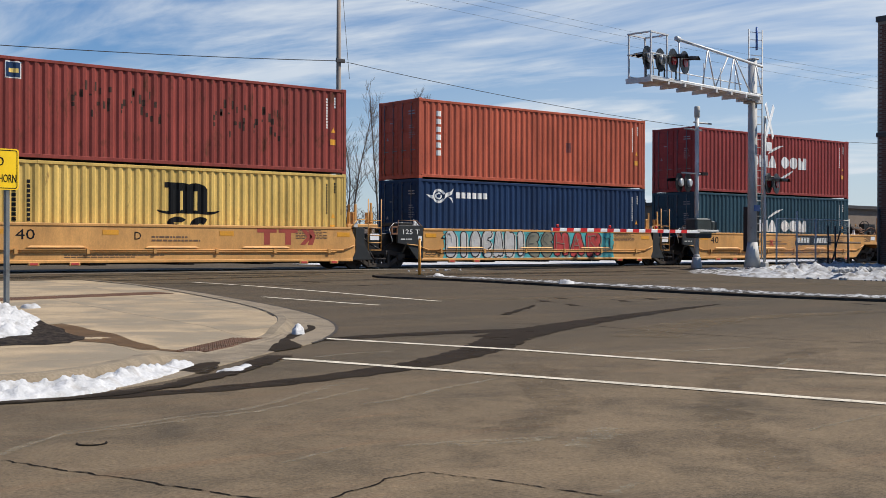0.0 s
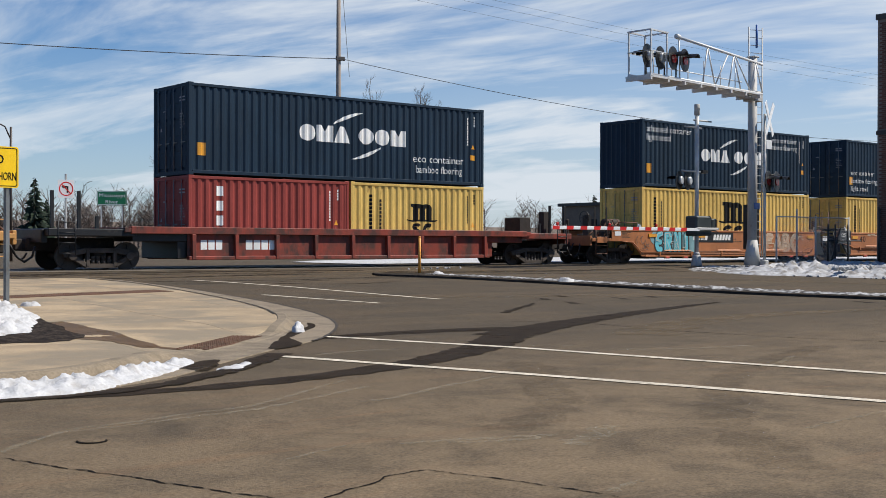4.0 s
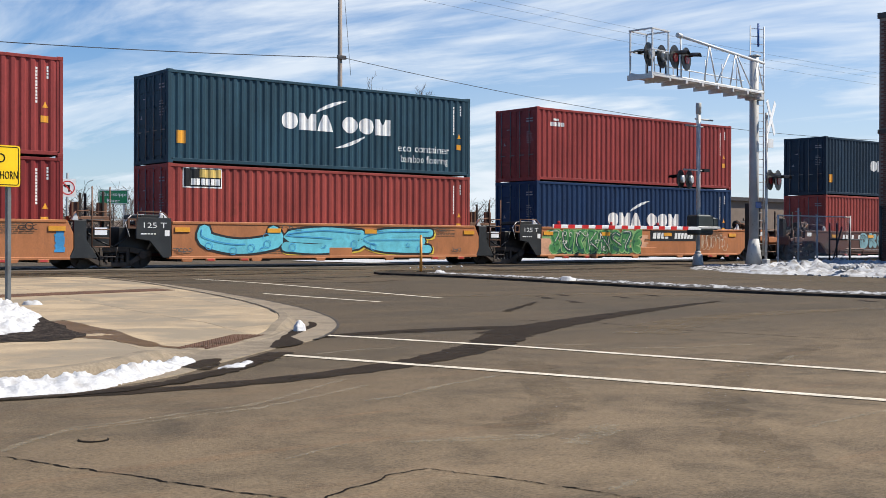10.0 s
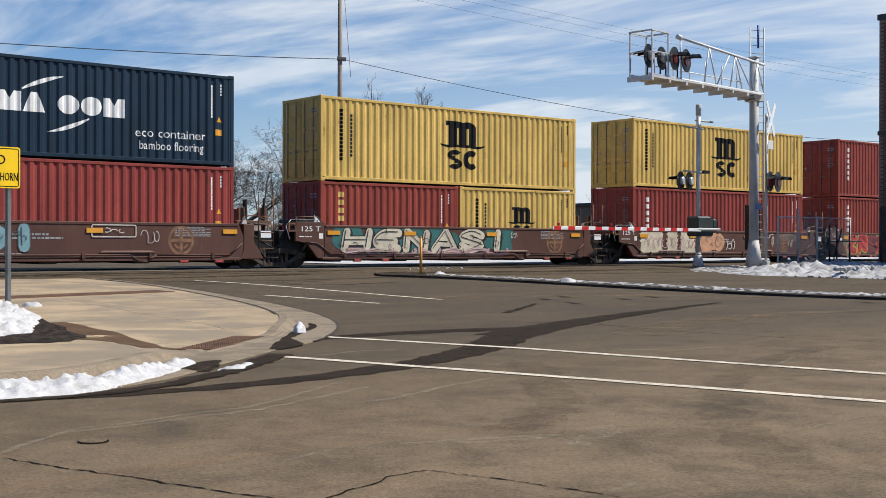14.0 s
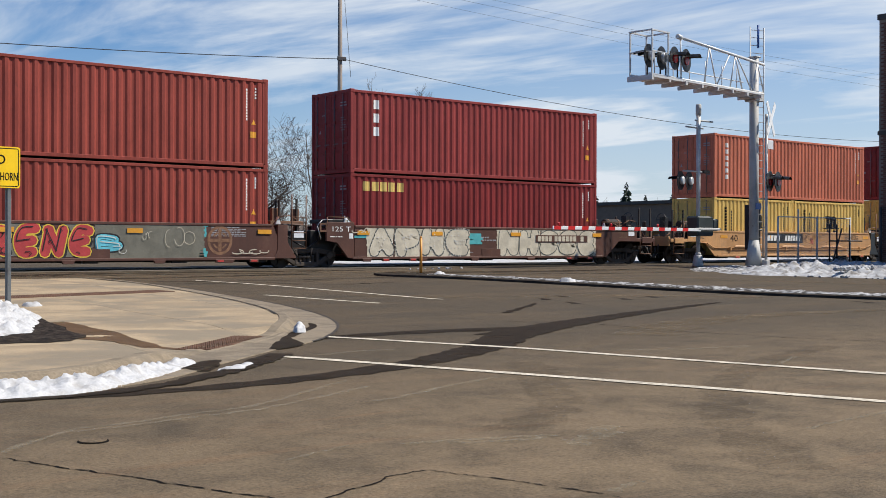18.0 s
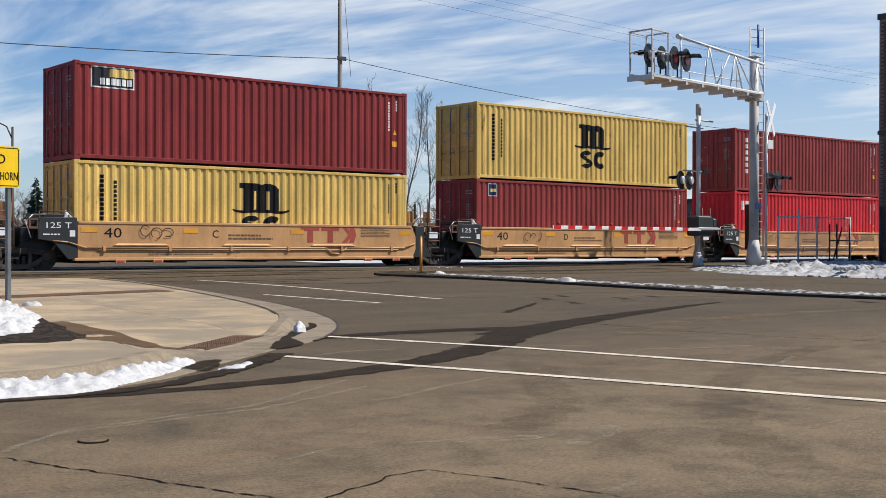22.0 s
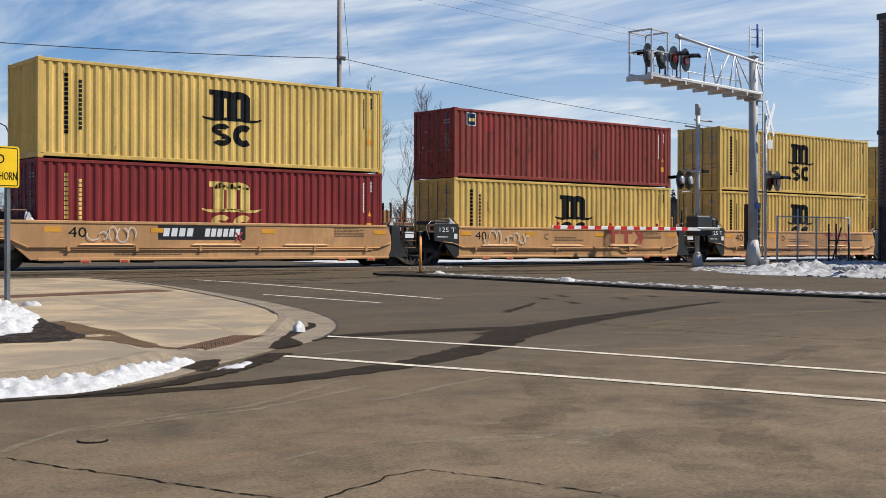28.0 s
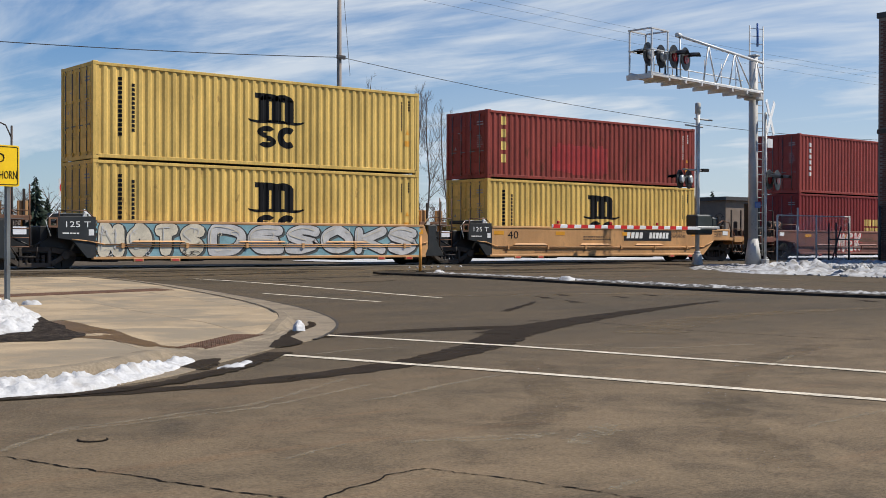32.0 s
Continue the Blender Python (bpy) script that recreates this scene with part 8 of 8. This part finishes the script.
def brick_building():
    x0, y0, y1 = 43.05, -6.0, 25.5
    ob = thing("brick_building", pose(0, 0, 0), "dark red brick building with a metal coping, in shade", "building")
    H = 10.0
    # unseen body, carried back to y0 so that it shades the snow heap
    part("wall", boxes((x0 + 0.004, x0 + 12, y0, 19.0, 0, H)), M_MORTAR, ob)
    # end wall: its depth is made up, thin so that sun reaches the gate
    part("wing_wall", boxes((x0, x0 + 0.9, 19.0, y1, 0, H)), M_MORTAR, ob)
    part("coping", boxes((x0 - 0.06, x0 + 12.1, y0 - 0.14, 19.05, H, H + 0.22), (x0 - 0.06, x0 + 0.96, 19.05, y1 + 0.06, H, H + 0.22)), M_COPING, ob)
    part("ledge", boxes((x0 - 0.05, x0 + 0.95, 19.0, y1 + 0.05, 5.45, 5.62), r=0.02), M_COPING, ob)
    me1 = shared(("brick_x",), lambda: boxes((-0.012, 0.02, 0.0, 0.20, 0.0, 0.062), r=0.004), M_BRICK)
    bm = bmesh.new()
    rng = random.Random(4)
    count = 0
    for r in range(128):
        z = 0.1 + r * 0.0765
        if 5.38 < z < 5.66:
            continue
        for c in range(26):
            y = 20.0 + 0.01 + c * 0.2125 + (0.106 if r % 2 else 0)
            if y + 0.2 > y1:
                continue
            if y > 24.0 and z > 5.6 and count < 290:
                b = part("brick", me1, M_BRICK, ob)
                b.location = (x0, y, z)
                count += 1
            else:
                o = rng.uniform(-0.002, 0.003)
                box(bm, x0 - 0.011 + o, x0 + 0.02, y, y + 0.2, z, z + 0.062)
    tagged(part("brickwork", bm, M_BRICK, ob), kind="stuff")
    part("downpipe", tubes(((x0 - 0.1, y1 - 0.15, 0.1), (x0 - 0.1, y1 - 0.15, 2.6), 0.05), n=8), M_COPING, ob)


brick_building()


def horn_sign():
    x, y = 6.15, 17.75
    g = gz(y) + RAISE
    a = -2.0
    ob = thing("warning_sign", pose(x, y, g, 0, 0, -a), "yellow NO TRAIN HORN sign on a steel channel post", "road sign")
    part("post", slab_channel(0.0, 2.36), M_DARKPOST, ob)
    part("sign_panel", soft(slab_xz(rounded(-0.56, 0.16, 1.79, 2.40, 0.04), -0.05, -0.045), 0.0), M_SIGNY, ob, "yellow sheet")
    bm = bmesh.new()
    for q in border(-0.54, 0.14, 1.81, 2.38, 0.035, 0.012):
        poly(bm, q)
    writing("NO", -0.335, 2.14, 0.20, bm, 0.27)
    writing("NO", -0.331, 2.143, 0.20, bm, 0.27)
    writing("TRAIN HORN", -0.44, 1.90, 0.17, bm, 0.56)
    writing("TRAIN HORN", -0.436, 1.903, 0.17, bm, 0.56)
    for v in bm.verts:
        v.co.y = -0.052
    part("lettering", bm, M_INK, ob, "black words NO TRAIN HORN")


def slab_channel(z0, z1):
    bm = bmesh.new()
    prof = [(-0.045, 0.0), (-0.03, -0.003), (-0.022, -0.04), (0.022, -0.04), (0.03, -0.003), (0.045, 0.0), (0.045, 0.004), (0.027, 0.0), (0.019, -0.035), (-0.019, -0.035), (-0.027, 0.0), (-0.045, 0.004)]
    a = [bm.verts.new((x, y, z0)) for x, y in prof]
    b = [bm.verts.new((x, y, z1)) for x, y in prof]
    n = len(prof)
    for i in range(n):
        bm.faces.new((a[i], a[(i + 1) % n], b[(i + 1) % n], b[i]))
    bmesh.ops.recalc_face_normals(bm, faces=bm.faces)
    return bm


horn_sign()


def turn_sign():
    x, y = 18.67, 47.0
    ob = thing("road_sign", pose(x, y, 0.3, 0, 0, -6), "white no-left-turn sign with a red ring beyond the tracks", "road sign")
    part("post", slab_channel(0, 3.6), M_GALV, ob)
    part("sign_panel", slab_xz(rounded(-0.33, 0.33, 2.62, 3.36, 0.05), -0.05, -0.045), M_SIGNW, ob)
    bm = bmesh.new()
    arc(bm, 0, 2.99, 0.29, 0.29, 0, 360, 0.045, 0.045, 28)
    poly(bm, ((-0.20, 3.17), (-0.17, 3.20), (0.20, 2.81), (0.17, 2.78)))
    for v in bm.verts:
        v.co.y = -0.054
    part("ring", bm, M_SIGNR, ob, "red ring and bar")
    bm = bmesh.new()
    rect(bm, 0.02, 0.09, 2.83, 3.04)
    rect(bm, -0.08, 0.09, 3.04, 3.11)
    poly(bm, ((-0.08, 2.99), (-0.08, 3.16), (-0.19, 3.075)))
    for v in bm.verts:
        v.co.y = -0.052
    part("arrow", bm, M_INK, ob, "black arrow")


turn_sign()


def river_sign():
    x, y = 34.25, 78.0
    ob = thing("place_sign", pose(x, y, 0.3, 0, 0, -25), "green sign with the words Mississippi River beyond the tracks", "road sign")
    for dx in (-0.7, 0.7):
        part("post", boxes((dx - 0.05, dx + 0.05, 0, 0.1, 0, 3.4)), M_GALV, ob)
    part("sign_panel", slab_xz(rounded(-1.0, 1.0, 3.40, 4.40, 0.1), -0.03, -0.01), M_SIGNG, ob)
    bm = bmesh.new()
    for q in border(-0.96, 0.96, 3.44, 4.36, 0.08, 0.03):
        poly(bm, q)
    writing("Mississippi", -0.85, 3.97, 0.36, bm, 1.7)
    writing("River", -0.42, 3.53, 0.36, bm, 0.84)
    for v in bm.verts:
        v.co.y = -0.034
    part("lettering", bm, M_SIGNW, ob, "white words Mississippi River")


river_sign()


def marker_post():
    x, y = 22.55, 28.7
    ob = thing("marker_post", pose(x, y, gz(y)), "thin orange-yellow flexible marker post on the median", "marker post")
    part("post", tubes(((0, 0, 0), (0, 0, 1.12), 0.045, 0.04), n=8), M_POST, ob)
    part("cap", tubes(((0, 0, 1.12), (0, 0, 1.16), 0.042, 0.025), n=8), M_POST, ob)
    part("base", boxes((-0.1, 0.1, -0.1, 0.1, 0, 0.04), r=0.01), M_TAR, ob)


marker_post()


def utility_pole(x):
    ob = thing("utility_pole", pose(x, 62, 0.29), "tall weathered wooden utility pole", "utility pole", "utility poles")
    bm = bmesh.new()
    tube(bm, (0, 0, 0), (0, 0, 19.5), 0.19, 0.12, n=14)
    part("shaft", bm, M_WOOD, ob)
    part("bracket", boxes((-0.32, 0.32, -0.26, -0.14, 12.30, 12.55), r=0.02), M_COPING, ob)
    part("crossarm", boxes((-1.2, 1.2, -0.2, -0.08, 18.6, 18.75)), M_WOOD, ob)
    part("guy_wire", tubes(((0.05, 0, 19.2), (0.55, -0.4, 11.3), 0.014), n=4), M_WIRE, ob)


for x in (42.2, -45.0, 125.0, 148.0):
    utility_pole(x)


def cable(a, b, sag, r, label, n=40):
    pts = [Vector(a).lerp(Vector(b), i / n) - Vector((0, 0, sag * 4 * (i / n) * (1 - i / n))) for i in range(n + 1)]
    bm = bmesh.new()
    rows = [[bm.verts.new(p + Vector((0, r * math.cos(1.2566 * k), r * math.sin(1.2566 * k)))) for k in range(5)] for p in pts]
    for p, q in zip(rows, rows[1:]):
        for k in range(5):
            bm.faces.new((p[k], q[k], q[(k + 1) % 5], p[(k + 1) % 5]))
    return tagged(part("overhead_cable", bm, M_WIRE), label, "cable", "overhead cables")


cable((42.2, 61.75, 12.7), (-45, 61.75, 12.7), 1.80, 0.024, "thick dark overhead cable hung from the wooden pole", 60)
cable((42.2, 61.75, 12.7), (125, 61.75, 12.25), 1.76, 0.020, "thick dark overhead cable hung from the wooden pole", 60)
for zz, dy in ((18.55, -0.14), (18.15, 0.1), (17.45, 0.0)):
    cable((42.2, 61.9 + dy, zz), (148, 61.9 + dy, zz), 1.15, 0.008, "thin overhead cable strung between tall poles", 60)


def street_lamp():
    ob = thing("street_lamp", pose(17.85, 51.0, 0.3), "dark street lamp post with a curved arm", "street lamp")
    part("pole", tubes(((0, 0, 0), (0, 0, 5.75), 0.075, 0.05), n=10), M_COPING, ob)
    part("arm", bent([(0, 0, 5.2), (-0.25, 0, 5.75), (-0.7, 0, 5.95), (-1.1, 0, 5.9)], 0.03), M_COPING, ob)
    part("lamp_head", boxes((-1.6, -1.05, -0.12, 0.12, 5.80, 5.92), r=0.03), M_COPING, ob)


street_lamp()
# ---- trees and distance ----
def grow(bm, p, d, length, r, level, rng, spread, kids, up=0.15, shrink=0.72, min_r=0.008, sides=6):
    """A tapered limb of a few bends with side shoots."""
    steps = 4 if level < 2 else 3
    q = Vector(p)
    dirn = Vector(d).normalized()
    r0 = r
    for i in range(steps):
        nd = (dirn + Vector((rng.uniform(-1, 1), rng.uniform(-1, 1), rng.uniform(-0.5, 0.5) + up)) * 0.20).normalized()
        e = q + nd * length / steps
        r1 = r0 * (0.86 if i < steps - 1 else 0.7)
        tube(bm, q, e, r0, r1, n=max(3, sides - level), caps=False)
        if level < kids[0] and (i > 0 or level > 0):
            for _ in range(kids[1] + (1 if level == kids[0] - 1 else 0)):
                if rng.random() < 0.86:
                    side = Vector((rng.uniform(-1, 1), rng.uniform(-1, 1), rng.uniform(-0.4, 0.7)))
                    side = (side - nd * side.dot(nd)).normalized()
                    cd = (nd * (1 - spread) + side * spread + Vector((0, 0, up * 0.6))).normalized()
                    cr = max(min_r, r1 * rng.uniform(0.45, 0.7))
                    grow(bm, e, cd, length * shrink * rng.uniform(0.7, 1.1), cr, level + 1, rng, spread, kids, up, shrink, min_r, sides)
        q, dirn, r0 = e, nd, r1


def bare_tree(x, y, h, seed, label, trunk_r, spread, levels, trunk_share=0.3, twigs=2, material=None, up=0.15, shrink=0.72, min_r=0.010, stems=4, lean_=0.0):
    rng = random.Random(seed)
    ob = thing("bare_tree", pose(x, y, 0.29), label, "tree", "bare trees")
    bm = bmesh.new()
    top = Vector((lean_ * h * trunk_share, 0, h * trunk_share))
    tube(bm, (0, 0, -0.1), top * 0.5, trunk_r, trunk_r * 0.85, n=10)
    tube(bm, top * 0.5, top, trunk_r * 0.85, trunk_r * 0.72, n=10)
    mt = material or M_BARK
    part("trunk", bm, mt, ob)
    bm = bmesh.new()
    for i in range(stems):
        a = 2 * math.pi * (i + rng.uniform(-0.2, 0.2)) / stems
        k = spread if stems > 1 else 0.05
        d = Vector((math.cos(a) * k, math.sin(a) * k, 1 - k * 0.6))
        grow(bm, top * rng.uniform(0.75, 1.0), d, h * (1 - trunk_share) * rng.uniform(0.42, 0.6), trunk_r * 0.46, 0, rng, 0.62 if spread > 0.5 else 0.45, (levels, twigs), up, shrink, min_r)
    part("crown", bm, mt, ob)
    return ob


def far_woods(name, x0, x1, y, h, n, seed, label):
    """A distant bare wood: many thin upright stems with fine twigs, one object."""
    rng = random.Random(seed)
    bm = bmesh.new()
    for _ in range(n):
        x, yy = rng.uniform(x0, x1), y + rng.uniform(-6, 6)
        hh = h * rng.uniform(0.6, 1.1)
        tube(bm, (x, yy, 0), (x, yy, hh * 0.8), 0.12, 0.04, n=3, caps=False)
        for _k in range(26):
            z = hh * rng.uniform(0.25, 0.85)
            a, ln = rng.uniform(0, 6.28), hh * rng.uniform(0.10, 0.26)
            e = Vector((x + math.cos(a) * ln * 0.7, yy + math.sin(a) * ln * 0.7, z + ln * rng.uniform(0.4, 1.0)))
            tube(bm, (x, yy, z), e, 0.05, 0.02, n=3, caps=False)
            for _j in range(2):
                b = rng.uniform(0, 6.28)
                tube(bm, e, e + Vector((math.cos(b) * 0.4, math.sin(b) * 0.4, rng.uniform(0.1, 0.6))) * ln, 0.03, 0.012, n=3, caps=False)
    return tagged(part(name, bm, M_TWIGS), label, "woods", kind="stuff")


def conifer(x, y, h, seed, w=0.24):
    rng = random.Random(seed)
    ob = thing("conifer", pose(x, y, 0.2), "dark green pointed conifer in the distance", "tree", "conifers")
    part("trunk", tubes(((0, 0, 0), (0, 0, h * 0.95), 0.14, 0.03), n=6), M_BARK, ob)
    bm = bmesh.new()
    layers = 30
    for i in range(layers):
        r = h * w * (1 - i / layers) ** 0.8 + 0.10
        for k in range(12):
            z = h * (0.06 + 0.92 * (i + rng.uniform(-0.7, 0.7)) / layers)
            a = 2 * math.pi * (k + rng.random()) / 12
            ln = r * rng.uniform(0.45, 1.2)
            p, q = Vector((0, 0, z + 0.1)), Vector((math.cos(a) * ln, math.sin(a) * ln, z + ln * rng.uniform(-0.35, 0.15)))
            side_ = Vector((-math.sin(a), math.cos(a), 0)) * ln * rng.uniform(0.10, 0.20)
            m = p.lerp(q, 0.6)
            vs = [bm.verts.new(v) for v in (p, m + side_ + Vector((0, 0, -0.08)), q, m - side_ + Vector((0, 0, -0.08)), m + Vector((0, 0, 0.22 * ln)))]
            for f in ((0, 1, 4), (1, 2, 4), (2, 3, 4), (3, 0, 4)):
                bm.faces.new([vs[j] for j in f])
    part("needles", bm, M_NEEDLE, ob)
    return ob


def sapling(x, y, h, seed, lean_=0.0):
    """A slender tree: one wavering leader with steep side shoots and fine twigs all the way up."""
    rng = random.Random(seed)
    ob = thing("bare_tree", pose(x, y, 0.29), "slender bare young tree beyond the tracks", "tree", "bare trees")
    bm, tw = bmesh.new(), bmesh.new()
    n, q, dd, r = 16, Vector((0, 0, -0.1)), Vector((lean_, 0, 1)).normalized(), 0.095
    for i in range(n):
        dd = (dd + Vector((rng.uniform(-.07, .07), rng.uniform(-.07, .07), 0.03))).normalized()
        e = q + dd * h / n
        r1 = r * (1 - 0.95 / n - 0.02)
        tube(bm, q, e, r, r1, n=7, caps=False)
        if i > 4:
            for _ in range(2):
                a = rng.uniform(0, 6.28)
                k = 0.30 + 0.70 * math.sin(math.pi * min(1.0, (i - 1) / (n - 1)) ** 0.8)
                d = Vector((math.cos(a), math.sin(a), rng.uniform(1.0, 2.0)))
                grow(tw, q.lerp(e, rng.random()), d, h * 0.15 * k * rng.uniform(0.7, 1.3), max(0.014, r1 * 0.42), 1, rng, 0.42, (3, 1), 0.30, 0.62, 0.0075, 5)
        q, r = e, r1
    part("trunk", bm, M_SLIM, ob)
    part("crown", tw, M_SLIM, ob)


bare_tree(35.8, 64.0, 9.5, 11, "large spreading bare tree beyond the tracks", 0.24, 0.92, 4, 0.20, 2, M_BARK, 0.10, 0.63, 0.0085, 6)
for x, y, h, sd, ln in ((48.4, 66, 11.6, 21, 0.0), (50.4, 66, 11.4, 22, 0.02), (52.2, 66, 11.2, 23, 0.0), (53.5, 65, 10.6, 24, 0.20), (43.6, 66, 8.6, 25, 0.02), (46.1, 67, 9.4, 26, 0.10), (47.3, 67.5, 10.4, 27, -0.04), (45.2, 69, 8.0, 28, -0.08)):
    sapling(x, y, h, sd, ln)
far_woods("far_woods", 10, 75, 150, 7.5, 220, 31, "bare grey-brown woods on the horizon")
far_woods("far_woods", 100, 330, 170, 9, 240, 32, "bare grey-brown woods on the horizon")
for x, y, h, sd in ((44.4, 120, 7.7, 1), (46.4, 122, 5.5, 2), (62, 118, 5.2, 4), (120, 108, 9.5, 6), (126, 110, 8, 7), (132, 110, 9, 8), (139, 112, 8.5, 9), (146, 114, 9, 10), (114, 108, 7.5, 11)):
    conifer(x, y, h, sd)


def far_building():
    ob = thing("flat_roofed_building", pose(0, 0, 0), "low tan flat-roofed building in the distance", "building")
    part("wall", boxes((110, 175, 84, 110, 0, 6.0)), M_FARWALL, ob)
    part("roof_edge", boxes((109.6, 175.4, 83.6, 110.4, 6.0, 6.4)), M_COPING, ob)
    for i in range(9):
        w = part("window", boxes((122 + i * 5.6, 124.4 + i * 5.6, 83.9, 84.02, 2.2, 4.2)), M_FARWALL, ob)
        part("pane", boxes((122.15 + i * 5.6, 124.25 + i * 5.6, 83.86, 83.9, 2.35, 4.05)), M_DARKGLASS, w)


far_building()
tagged(part("far_ground_rise", boxes((-600, 900, 230, 300, -2, 5.5), r=2.0), M_TWIGS), "low wooded rise on the horizon", "hill", kind="structure")
# ---- the train rolls through at a steady pace: speed in metres a second at a few times ----
PACE_T, PACE_V = (0, 7, 13, 18, 23, 32), (11.38, 11.37, 11.30, 11.25, 11.21, 11.22)


def gone(t):
    """How far the train has rolled by t seconds."""
    v = np.interp(np.linspace(0, t, 201), PACE_T, PACE_V)
    return float((v[1:] + v[:-1]).sum() / 2 * t / 200)


def motions():
    times = [i * 2.0 for i in range(17)]
    run = [(t, gone(t)) for t in times]
    for ob, s, z in ROLLING:
        walk(ob, [(t, pose(s - d, NEAR_Y, z)) for t, d in run])
    bpy.context.view_layer.update()
    # wheels turn while they are near the crossing
    for w in WHEELS:
        car = w.parent.parent
        s_w = [s for ob, s, z in ROLLING if ob is car][0] + w.parent.location.x + w.location.x
        t_mid = max(0.0, s_w - 36.0) / 11.28
        ta, tb = max(0.0, t_mid - 3.2), min(32.0, t_mid + 3.6)
        rows, step = [], 1 / FPS
        home = w.location.copy()
        n = int((tb - ta) / step)
        for i in range(n + 1):
            t = round((ta + i * step) * FPS) / FPS
            if rows and t <= rows[-1][0]:
                continue
            turn = math.degrees((gone_fast(t) - gone_fast(ta)) / WHEEL_R)
            rows.append((t, pose(home.x, 0, home.z, 0, -turn, 0)))
        if not rows:
            continue
        if rows[0][0] > 0:
            rows.insert(0, (0.0, rows[0][1]))
        if rows[-1][0] < 32:
            rows.append((32.0, rows[-1][1]))
        walk(w, rows)


def gone_fast(t):
    return float(np.interp(t, GT, GS))


GT = [i * 0.5 for i in range(65)]
GS = [gone(t) for t in GT]
motions()
